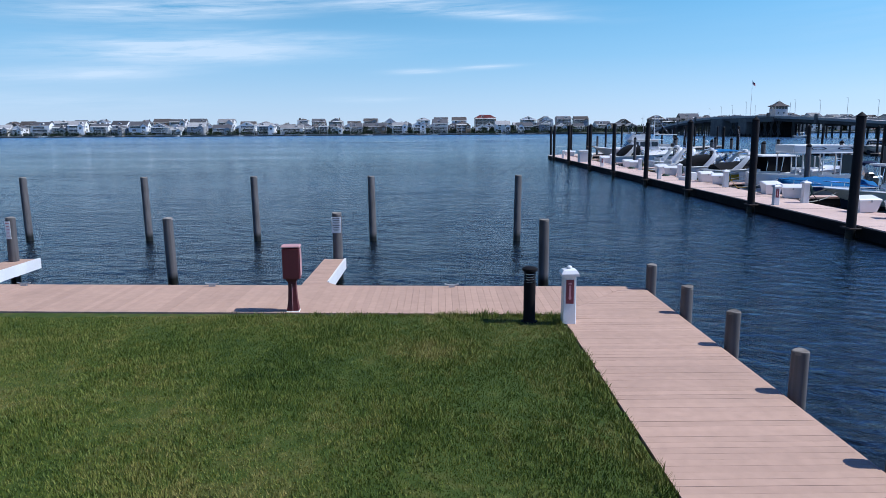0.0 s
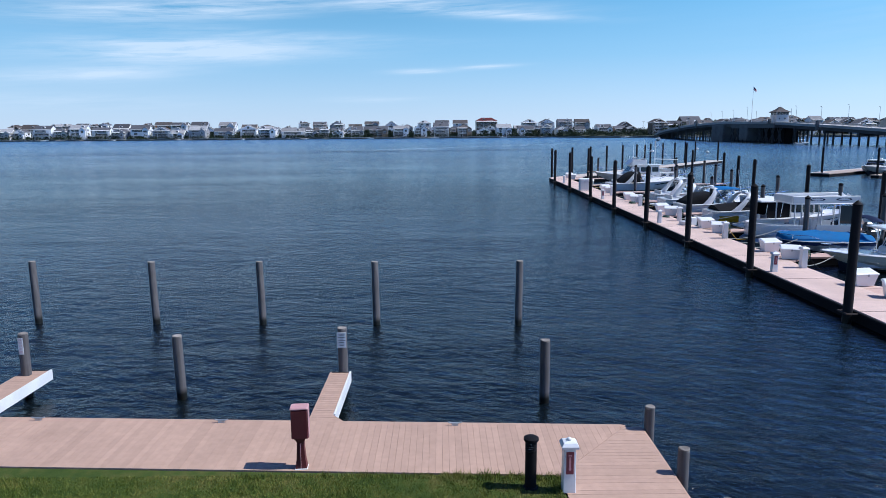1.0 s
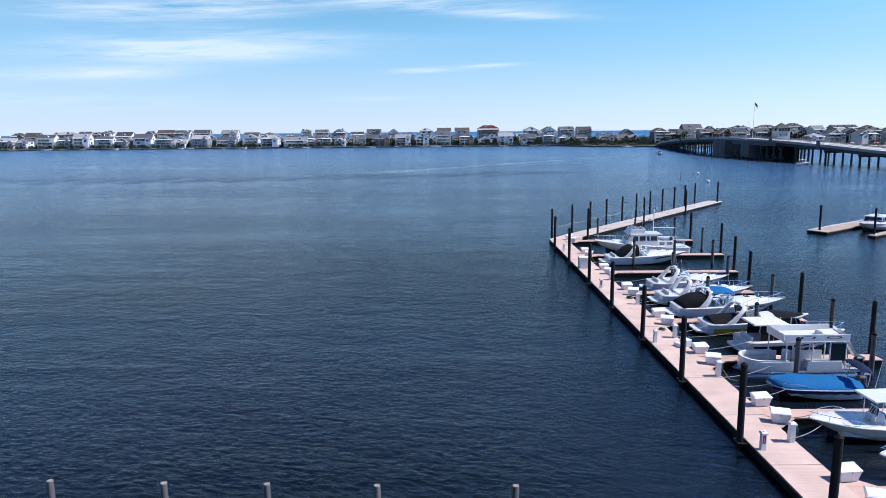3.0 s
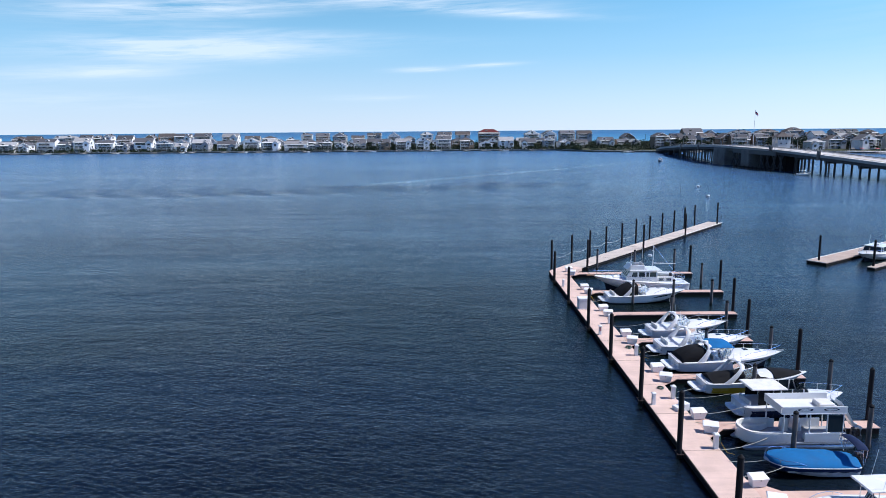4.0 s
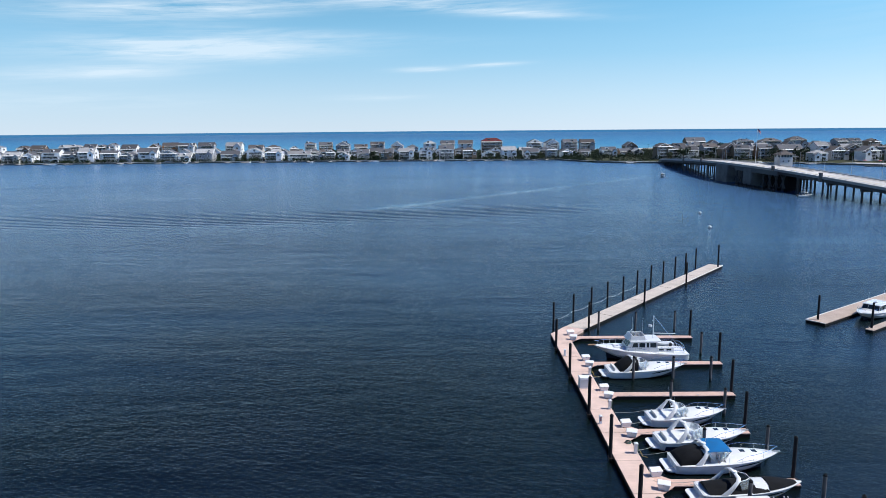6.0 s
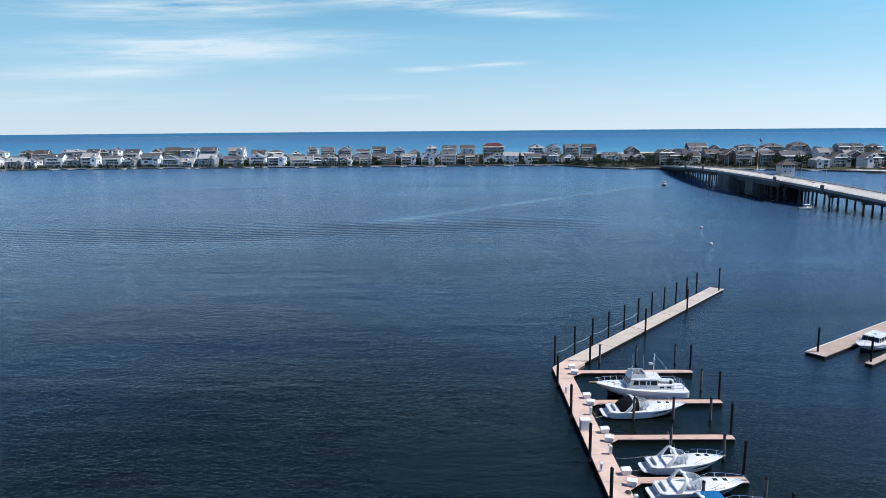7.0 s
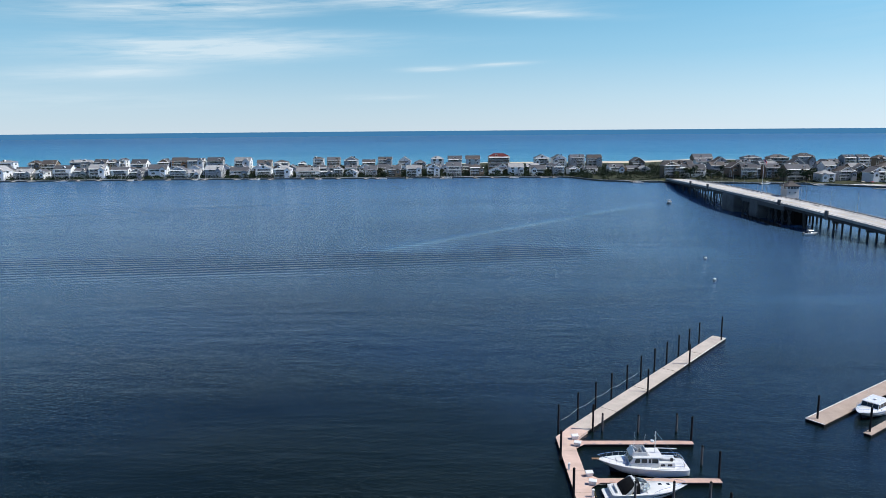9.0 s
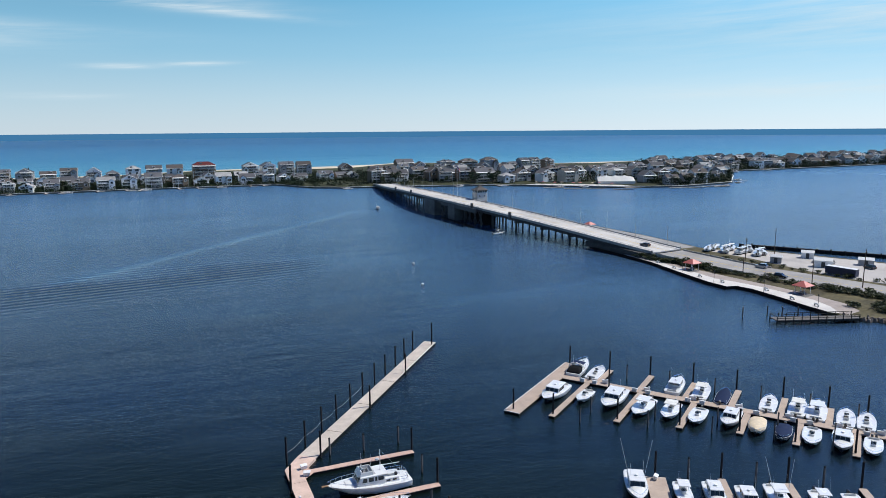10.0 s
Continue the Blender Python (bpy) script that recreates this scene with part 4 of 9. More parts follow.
def dock_box(x, y, z, turn):
    """White fibreglass box: flared body, lid that slopes to the front."""
    t = thing("dock_box", "white fibreglass dock box with a sloping lid", "dock box", pose(x, y, z, 0, 0, turn) @ Matrix.Diagonal((0.96, 1.0, 1.05, 1)), "dock boxes")
    body = [[(-0.43, -0.20, 0.0), (0.43, -0.20, 0.0), (0.43, 0.24, 0.0), (-0.43, 0.24, 0.0)], [(-0.55, -0.30, 0.50), (0.55, -0.30, 0.50), (0.55, 0.33, 0.62), (-0.55, 0.33, 0.62)]]
    part("body", G().rings(body, True, True), "white_plastic", t)
    lid = [[(-0.575, -0.325, 0.505), (0.575, -0.325, 0.505), (0.575, 0.35, 0.625), (-0.575, 0.35, 0.625)], [(-0.575, -0.325, 0.545), (0.575, -0.325, 0.545), (0.575, 0.35, 0.665), (-0.575, 0.35, 0.665)], [(-0.52, -0.27, 0.585), (0.52, -0.27, 0.585), (0.52, 0.30, 0.71), (-0.52, 0.30, 0.71)]]
    part("lid", G().rings(lid, True, True), "white_plastic", t)
    part("latch", G().box(-0.04, 0.04, -0.36, -0.335, 0.44, 0.54), "steel_pale", t)
    return t


def slab(t, poly, top, mat, thick=0.10, side="fascia", low=0.05):
    """Decking on a dark float: the boards end a hand's width proud of the float."""
    part("decking", G().prism(poly, top - thick, top), mat, t)
    cx, cy = sum(p[0] for p in poly) / len(poly), sum(p[1] for p in poly) / len(poly)
    inner = []
    for x, y in poly:
        dx, dy = cx - x, cy - y
        q = 0.06 / max(1e-6, math.hypot(dx, dy))
        inner.append((x + dx * q, y + dy * q))
    part("float", G().prism(inner, -low, top - thick - 0.003), side, t)


def main_dock():
    t = thing("floating_dock", "long floating dock of pinkish boards on a dark float", "dock")
    slab(t, [(16.38, 8.0), (18.9, 8.0), (18.9, 104.2), (16.38, 104.2)], FLOAT, "dock_plank", 0.09)
    part("rub_rail", G().box(16.30, 16.375, 8, 104.0, 0.30, 0.46), "fascia", t)
    for y in np.arange(20.0, 103.0, 6.1):
        part("seam", G().box(16.39, 18.89, y - 0.012, y + 0.012, FLOAT + 0.001, FLOAT + 0.005), "fascia", t)
    for i, y in enumerate((26.4, 35.1, 44.3, 53.6, 63.6, 73.9, 85.8, 97.2)):
        black_pile(16.06, y, 4.85, 0.18, (0.34, 0.0))
    for i, (y, tip) in enumerate(FINGERS):
        f = thing("finger_dock", "narrow floating finger dock with pinkish boards", "dock", None, "finger docks")
        slab(f, [(18.905, y - 0.62), (tip, y - 0.62), (tip, y + 0.62), (18.905, y + 0.62)], FLOAT - 0.03, "dock_plank_x", 0.09)
        for s in (-1, 1):
            a, b = y + s * 0.625, y + s * 2.0
            poly = [(18.906, a), (20.4, a), (18.906, b)] if s > 0 else [(18.906, b), (20.4, a), (18.906, a)]
            part("gusset", G().prism(poly, FLOAT - 0.12, FLOAT - 0.026), "dock_plank_x", f)
        for x in (22, 26, 30):
            part("cleat", G().tube([(x - 0.15, y - 0.5, FLOAT + 0.03), (x + 0.15, y - 0.5, FLOAT + 0.03)], 0.03), "steel_pale", f)
        black_pile(tip - 0.08, y + 0.78 if y < 75 else y + 0.6, 4.55, 0.17, (0.0, -0.3))
        dock_box(19.25, y + 1.20, FLOAT, 6)
        dock_box(19.25, y - 1.20, FLOAT, -18)


main_dock()
for x, y in ((36.35, 95.4), (36.35, 106.9), (30.0, 106.4), (24.35, 107.0), (33.8, 85.0), (24.0, 85.1), (29.05, 85.1), (31.25, 74.2), (26.1, 76.8), (25.1, 63.8), (31.5, 64.4), (25.2, 53.8), (31.8, 54.7), (23.75, 44.4), (29.4, 45.4), (25.0, 34.3), (31.3, 34.3)):
    grey_mooring(x, y)
for i, y in enumerate((33.9, 52.3, 71.0, 93.5)):
    power_pedestal(16.72, y, FLOAT, 1.05, 0.27, 180 if i % 2 else 0)
for i, y in enumerate((34.8, 44.7, 53.5, 64.2, 75.0, 86.0)):
    power_pedestal(18.65, y, FLOAT, 1.15, 0.30, 90, False)
    # a hose hung in loops on the pedestal, with a tail along the boards
    t = thing("garden_hose", "dark green hose hung in loops on a dock pedestal", "hose", pose(18.65, y, FLOAT), "dock hoses")
    pts = []
    for k in range(34):
        a = 2 * math.pi * k / 11
        pts.append((0.19 + 0.012 * (k // 11), 0.25 * math.sin(a), 0.62 + 0.30 * math.cos(a)))
    pts += [(0.25, 0.1, 0.1), (0.35, 0.3, 0.03), (0.2, 0.8, 0.025), (0.45 - 0.3 * (i % 2), 1.3, 0.025)]
    part("coil", G().tube(pts, 0.022, 5), "hose_green", t)
    part("cord", G().tube([(0.16, -0.05, 0.7), (0.4, -0.3, 0.25), (0.5, -0.7, 0.03), (0.9, -1.0, 0.03)], 0.02, 5), "gel_yellow" if i % 2 else "black_metal", t)
t = thing("boarding_step", "white moulded boarding steps on the floating dock", "steps", pose(18.55, 51.3, FLOAT, 0, 0, 20))
part("lower_step", G().cbox(-0.55, 0.0, -0.4, 0.4, 0, 0.28, 0.03), "white_plastic", t)
part("upper_step", G().cbox(0.003, 0.5, -0.4, 0.4, 0, 0.56, 0.03), "white_plastic", t)
for x, y, n_, w in ((18.5, 66.4, 4, 0.34), (18.3, 55.6, 3, 0.30)):
    t = thing("hose_coil", "dark green hose coiled flat on the dock boards", "hose", pose(x, y, FLOAT), "coiled hoses")
    part("coil", G().tube([((w - 0.0022 * k) * math.cos(0.5 * k), (w - 0.0022 * k) * math.sin(0.5 * k), 0.03 + 0.0035 * k) for k in range(13 * n_)], 0.024, 5), "hose_green", t)


def cabinet_box(x, y):
    t = thing("storage_cabinet", "large white storage cabinet on the floating dock", "cabinet", pose(x, y, FLOAT))
    part("body", G().cbox(-0.6, 0.6, -0.5, 0.5, 0, 1.25, 0.03), "white_plastic", t)
    part("lid", G().cbox(-0.65, 0.65, -0.55, 0.55, 1.255, 1.37, 0.04), "white_plastic", t)
    part("door", G().box(-0.5, 0.5, -0.515, -0.503, 0.15, 1.1), "gel_grey", t)


cabinet_box(17.05, 81.7)

# angled pier at the far end of the dock
PA = math.degrees(math.atan2(156.84 - 107.5, 63.96 - 22.76))


def angled_pier():
    t = thing("floating_pier", "long weathered floating pier running out at an angle", "pier")
    w, ux, uy = 3.14, math.cos(radians(PA)), math.sin(radians(PA))
    d = part("decking", G().box(0, 65.0, 0, w, FLOAT - 0.14, FLOAT - 0.045), "pier_plank", t, at=pose(21.9, 106.4, 0, 0, 0, PA))
    part("float", G().box(0.05, 64.95, 0.07, w - 0.07, -0.05, FLOAT - 0.143), "fascia", t, at=pose(21.9, 106.4, 0, 0, 0, PA))
    part("corner", G().prism([(16.38, 104.205), (18.9, 104.205), (19.9, 103.9), (21.88, 106.42), (19.45, 108.45)], -0.05, FLOAT - 0.04), "dock_plank", t)
    for k, s in enumerate((10.0, 23.0, 36.0, 50.0)):
        part("coupling", G().box(s, s + 0.1, 0.05, w - 0.05, FLOAT - 0.044, FLOAT - 0.03), "iron", t, at=pose(21.9, 106.4, 0, 0, 0, PA))
    part("edge_rail", G().box(40, 65, 0.0, 0.12, FLOAT - 0.044, FLOAT + 0.02), "white_trim", t, at=pose(21.9, 106.4, 0, 0, 0, PA))
    for x, y in ((17.2, 106.9), (21.3, 112.1), (25.3, 117.0), (29.1, 121.4), (33.0, 125.8), (37.0, 131.0), (41.0, 135.6), (44.8, 140.0), (48.8, 144.8), (52.6, 149.4), (56.6, 154.3), (63.6, 159.2)):
        black_pile(x, y, 4.85, 0.17, None)
    for x, y in ((22.8, 107.0), (36.3, 123.4), (49.1, 138.6), (61.9, 154.9)):
        black_pile(x, y, 4.85, 0.17, (-0.22, 0.2))
    # sagging line hung between the outer piles
    g = G()
    row = [(17.2, 106.9), (21.3, 112.1), (25.3, 117.0), (29.1, 121.4), (33.0, 125.8), (37.0, 131.0)]
    for (a, b), (c, e) in zip(row, row[1:]):
        g.tube([(a + (c - a) * k, b + (e - b) * k, 2.0 - 1.5 * k * (1 - k)) for k in (0, 0.2, 0.4, 0.6, 0.8, 1)], 0.016, 5)
    line = thing("rope_line", "pale sagging rope strung between the pier piles", "rope")
    part("rope", g, "rope_white", line)


angled_pier()


# ---------------------------------------------------------------- boats
class Hull:
    """Lines of a hull: bow towards +x, waterline at z = 0, length L, beam B, freeboard fs at the stern and fb at the bow."""

    def __init__(self, L, B, fs, fb, fine=2.3, full=0.42):
        self.L, self.B, self.fs, self.fb, self.fine, self.full = L, B, fs, fb, fine, full
        self.st = [0, 0.012, 0.035, 0.08, 0.2, 0.32, 0.44, 0.55, 0.65, 0.74, 0.82, 0.89, 0.95, 0.985, 1.0]

    def x(self, s):
        return -self.L / 2 + self.L * s

    def b(self, s):
        h = self.B / 2
        if s < self.full:
            return h * (0.90 + 0.10 * math.sin(math.pi / 2 * s / self.full)) * (0.84 + 0.16 * math.sqrt(min(1.0, s / 0.07)))
        return h * max(0.015, (1 - ((s - self.full) / (1 - self.full)) ** (self.fine + 0.55)))

    def z(self, s):
        return self.fs + (self.fb - self.fs) * s ** 1.5

    def shell(self):
        rings = []
        for s in self.st:
            b, z, x = self.b(s), self.z(s), self.x(s)
            rake = 0.10 * self.L * max(0.0, (s - 0.6) / 0.4) ** 1.6
            zc = 0.08 + 0.45 * self.fb * max(0.0, (s - 0.35) / 0.65) ** 2
            bc = b * (0.88 - 0.45 * max(0.0, (s - 0.4) / 0.6))
            half = [(x - rake * 1.25, bc * 0.99, zc - 0.012), (x - rake * 1.2, bc + 0.03 * b, zc + 0.02), (x - rake * 0.6, b * 0.93 + bc * 0.06, zc + (z - zc) * 0.5), (x - rake * 0.12, b * 0.985, z - 0.10), (x, b + 0.02, z - 0.05), (x, b + 0.02, z)]
            rings.append([(p[0], -p[1], p[2]) for p in half] + [p for p in reversed(half)])
        g = G()
        g.rings(rings, False, False, closed=False)
        n = len(rings[0])
        g.f.append(tuple(range(n - 1, -1, -1)))
        return g

    def bottom(self):
        rings = []
        for s in self.st[:-1]:
            b, x = self.b(s), self.x(s)
            rake = 0.10 * self.L * max(0.0, (s - 0.6) / 0.4) ** 1.6
            zc = 0.08 + 0.45 * self.fb * max(0.0, (s - 0.35) / 0.65) ** 2
            bc = b * (0.88 - 0.45 * max(0.0, (s - 0.4) / 0.6))
            rings.append([(x - rake * 1.25, -bc, zc), (x - rake * 1.45, 0, -0.45 + 0.4 * max(0.0, (s - 0.5) / 0.5) ** 2), (x - rake * 1.25, bc, zc)])
        return G().rings(rings, True, True, closed=False)

    def stripe(self, k0, k1, s0=0.0, s1=0.97):
        """A coloured band on the topsides, proud by a few millimetres."""
        g = G()
        for side in (-1, 1):
            rings = []
            for i in range(15):
                s = s0 + (s1 - s0) * i / 14
                b, z, x = self.b(s), self.z(s), self.x(s)
                rake = 0.10 * self.L * max(0.0, (s - 0.6) / 0.4) ** 1.6
                zc = 0.08 + 0.45 * self.fb * max(0.0, (s - 0.35) / 0.65) ** 2
                bc = b * (0.88 - 0.45 * max(0.0, (s - 0.4) / 0.6))
                prof = [(x - rake * 1.2, bc + 0.03 * b, zc + 0.02), (x - rake * 0.6, b * 0.93 + bc * 0.06, zc + (z - zc) * 0.5), (x - rake * 0.12, b * 0.985, z - 0.10)]
                row = []
                for k in [k0 + (k1 - k0) * q for q in (0, 0.5, 1)]:
                    p, q = (prof[0], prof[1]) if k < 0.5 else (prof[1], prof[2])
                    m = k * 2 if k < 0.5 else k * 2 - 1
                    row.append((p[0] + (q[0] - p[0]) * m, side * (p[1] + (q[1] - p[1]) * m + 0.016), p[2] + (q[2] - p[2]) * m))
                rings.append(row if side < 0 else row[::-1])
            g.rings(rings, closed=False)
        return g

    def rail(self, s0, s1, inset=0.08, h=0.55, r=0.022, posts=4):
        """A bow rail with stanchions, round the bow from s0 on both sides."""
        out = []
        for side in (-1, 1):
            pts = [(self.x(s), side * max(0.0, self.b(s) - inset), self.z(s) + h * min(1, 0.35 + (s - s0) * 6)) for s in [s0 + (s1 - s0) * i / 9 for i in range(10)]]
            out.append(pts)
        line = out[0] + [(self.x(s1) + 0.12, 0, self.z(s1) + h + 0.02)] + out[1][::-1]
        rail = G().tube(line, r, 6)
        st = []
        for side in (-1, 1):
            for i in range(posts):
                s = s0 + (s1 - s0) * (i + 0.5) / posts
                y = side * max(0.0, self.b(s) - inset)
                st.append(G().tube([(self.x(s), y, self.z(s)), (self.x(s) - 0.03, y, self.z(s) + h * min(1, 0.35 + (s - s0) * 6))], r * 0.8, 5))
        return rail, st


def platform(t, x0, x1, w, z0, z1, mat="gel"):
    """A swim platform with rounded outer corners."""
    r = min(0.45, (x1 - x0) * 0.7)
    poly = [(x1, -w), (x1, w)] + [(x0 + r - r * math.sin(a), w - r + r * math.cos(a)) for a in [math.pi / 2 * i / 5 for i in range(6)]]
    poly += [(x0 + r - r * math.cos(a), -w + r - r * math.sin(a)) for a in [math.pi / 2 * i / 5 for i in range(6)]]
    return part("swim_platform", G().prism(poly[::1], z0, z1), mat, t)


def posts(st, rail):
    for g in st:
        part("stanchion", g, "chrome", rail)


def decked(H, sc, crown, sole, side=0.30, stern=0.05):
    """Deck mesh with a sunk cockpit from the stern to sc and a crowned foredeck beyond; crown(s) is its rise on the middle line."""
    g = G()
    ss = [stern] + [s for s in [0.1, 0.2, 0.3, 0.4, 0.5, 0.6, 0.7, 0.8] if stern + 0.03 < s < sc - 0.03] + [sc]
    for sgn in (-1, 1):
        rings = []
        for s in ss:
            b, z, x = H.b(s), H.z(s), H.x(s)
            row = [(x, sgn * (b + 0.01), z), (x, sgn * (b - 0.05), z + 0.03), (x, sgn * (b - side), z + 0.03), (x, sgn * (b - side - 0.02), sole)]
            rings.append(row if sgn > 0 else row[::-1])
        g.rings(rings, closed=False)
    b, z, x = H.b(stern), H.z(stern), H.x(stern)
    g.box(H.x(0.015), x, -H.b(0.015), H.b(0.015), z - 0.25, z + 0.03)
    g.box(x - 0.02, x + 0.02, -b + 0.25, b - 0.25, sole, z)
    fore = []
    sf = [sc + (0.995 - sc) * i / 12 for i in range(13)]
    for s in sf:
        b, z, x = H.b(s), H.z(s), H.x(s)
        c = crown(s)
        fore.append([(x, q * (b + 0.008), z + 0.03 * (1 - abs(q)) + c * max(0.0, 1 - (abs(q) / 0.80) ** 4) * (1 if abs(q) < 0.8 else 0)) for q in (-1, -0.82, -0.78, -0.6, -0.3, 0, 0.3, 0.6, 0.78, 0.82, 1)])
    g.rings(fore, closed=False)
    s = sc
    b, z, x = H.b(s), H.z(s), H.x(s)
    g.add([(x, -b + side, sole), (x, b - side, sole), (x, b - side, z + 0.03), (x, 0.3 * b, z + crown(s)), (x, -0.3 * b, z + crown(s)), (x, -b + side, z + 0.03)], [(5, 4, 3, 2, 1, 0)])
    floor = G()
    rings = []
    for s in ss:
        rings.append([(H.x(s), H.b(s) - side - 0.015, sole + 0.012), (H.x(s), -H.b(s) + side + 0.015, sole + 0.012)])
    floor.rings(rings, closed=False)
    return g, floor


def base_hull(t, H, mat="gel", stripe=None, band=(0.35, 0.6)):
    h = part("hull", H.shell(), mat, t, smooth=35)
    part("bottom", H.bottom(), "antifoul", t, smooth=35)
    rub = G()
    for sgn in (-1, 1):
        rub.tube([(H.x(s), sgn * (H.b(s) + 0.03), H.z(s) - 0.03) for s in H.st], 0.035, 6)
    part("rub_rail", rub, "gel_grey", t)
    if stripe:
        part("stripe", H.stripe(*band), stripe, t, "coloured hull band", smooth=30)
    return h


def windscreen(t, H, s, w, z, h, rake=0.5, wrap=0.9, mat="glass"):
    """A wrapped windscreen: dark glass in a bright frame."""
    low, high = [], []
    x = H.x(s)
    for i in range(9):
        a = -1 + 2 * i / 8
        dx = -wrap * abs(a) ** 2.2
        low.append((x + dx, a * w, z))
        high.append((x + dx * 0.9 - rake * (1 - 0.5 * abs(a)), a * w * 0.88, z + h))
    p = part("windscreen", G().rings([low, high], closed=False), mat, t, smooth=40)
    part("frame", G().tube(high, 0.028), "gel", p)
    for i in (2, 4, 6):
        part("mullion", G().tube([low[i], high[i]], 0.018, 5), "gel", p)
    return p


def arch(t, H, s, w, z, h, lean=0.9, mat="gel"):
    """A moulded radar arch: two broad fins that lean forward and join over the cockpit."""
    half = [(w, 0.0, 0.78), (w * 0.99, 0.32, 0.60), (w * 0.95, 0.66, 0.46), (w * 0.86, 0.90, 0.40), (w * 0.68, 1.0, 0.38), (w * 0.34, 1.02, 0.36)]
    line = [(-y, k, c) for y, k, c in half] + [(0.0, 1.025, 0.36)] + [(y, k, c) for y, k, c in half[::-1]]
    rings = []
    for i, (y, k, c) in enumerate(line):
        p, q = line[max(0, i - 1)], line[min(len(line) - 1, i + 1)]
        d = Vector((q[0] - p[0], (q[1] - p[1]) * h)).normalized()
        ny, nz, x = -d.y * 0.075, d.x * 0.075, H.x(s) + lean * k ** 0.9
        zz = z + h * k
        rings.append([(x - c / 2, y, zz), (x - c * 0.3, y + ny, zz + nz), (x + c * 0.3, y + ny, zz + nz), (x + c / 2, y, zz), (x + c * 0.3, y - ny, zz - nz), (x - c * 0.3, y - ny, zz - nz)])
    return part("radar_arch", G().rings(rings, True, True), mat, t, "broad forward-swept arch", smooth=50)


def enclosure(t, H, s0, x1, w, z, h, mat, label="dark canvas cockpit enclosure"):
    """Canvas stretched from the top of the arch down to the stern, with a rounded crown."""
    rings = []
    x0 = H.x(s0)
    for i in range(9):
        k = i / 8
        hh = 0.10 + (h - 0.10) * (1 - (1 - k) ** 2.4)
        x = x0 + (x1 - x0) * k
        rings.append([(x, q * w * r, z + hh * v + 0.012 * math.sin(5 * i + 7 * q)) for q, r, v in ((-1, 1.0, 0.0), (-1, 0.985, 0.45), (-1, 0.93, 0.80), (-1, 0.72, 0.965), (-1, 0.35, 1.02), (1, 0.0, 1.03), (1, 0.35, 1.02), (1, 0.72, 0.965), (1, 0.93, 0.80), (1, 0.985, 0.45), (1, 1.0, 0.0))])
    return part("enclosure", G().rings(rings, True, True, closed=False), mat, t, label, smooth=60)


def bench(t, x0, x1, y0, y1, z, back=None, h=0.38):
    p = part("seat", G().cbox(x0, x1, y0, y1, z, z + h, 0.04), "gel", t)
    part("cushion", G().cbox(x0 + 0.02, x1 - 0.02, y0 + 0.02, y1 - 0.02, z + h + 0.002, z + h + 0.11, 0.04), "vinyl", p)
    if back == "aft":
        part("backrest", G().cbox(x0 - 0.02, x0 + 0.13, y0 + 0.02, y1 - 0.02, z + h + 0.10, z + h + 0.48, 0.04), "vinyl", p)
    if back == "fore":
        part("backrest", G().cbox(x1 - 0.13, x1 + 0.02, y0 + 0.02, y1 - 0.02, z + h + 0.10, z + h + 0.48, 0.04), "vinyl", p)
    return p


def bimini(t, H, x0, x1, w, z, mat, rise=0.22, legs=None):
    rings = []
    for i in range(7):
        k = i / 6
        x = x0 + (x1 - x0) * k
        rings.append([(x, w * math.cos(math.pi * j / 8), z + rise * math.sin(math.pi * j / 8) * (0.75 + 0.25 * math.sin(math.pi * k)) + 0.05 * math.sin(math.pi * k)) for j in range(9)])
    c = part("bimini", G().rings(rings, closed=False), mat, t, "stretched canvas sunshade", smooth=50)
    under = G().rings([[(p[0], p[1], p[2] - 0.025) for p in r[::-1]] for r in rings], closed=False)
    part("lining", under, mat, c, smooth=50)
    lz = legs if legs is not None else z - 1.1
    mid = (x0 + x1) / 2
    for sgn in (-1, 1):
        for k in (x0 + 0.05, mid, x1 - 0.05):
            part("pole", G().tube([(k, sgn * w, z), (mid - 0.1, sgn * (w + 0.05), lz)], 0.02, 5), "chrome", c)
    return c


def outboard(t, x, y, z, s=1.0, mat="engine"):
    p = part("outboard", G().cbox(x - 0.55 * s, x + 0.12 * s, y - 0.22 * s, y + 0.22 * s, z + 0.25 * s, z + 0.85 * s, 0.09 * s, (0.05, 0.04)), mat, t, "outboard engine with a rounded cowl")
    part("leg", G().box(x - 0.38 * s, x - 0.10 * s, y - 0.07, y + 0.07, z - 0.9, z + 0.26 * s), mat, p)
    part("bracket", G().box(x - 0.12, x + 0.2, y - 0.12, y + 0.12, z - 0.05, z + 0.22), "steel_dark", p)


def antennas(t, pts, r=0.012):
    for x, y, z, h, lean in pts:
        part("antenna", G().tube([(x, y, z), (x + lean, y, z + h)], r, 5), "white_plastic", t)


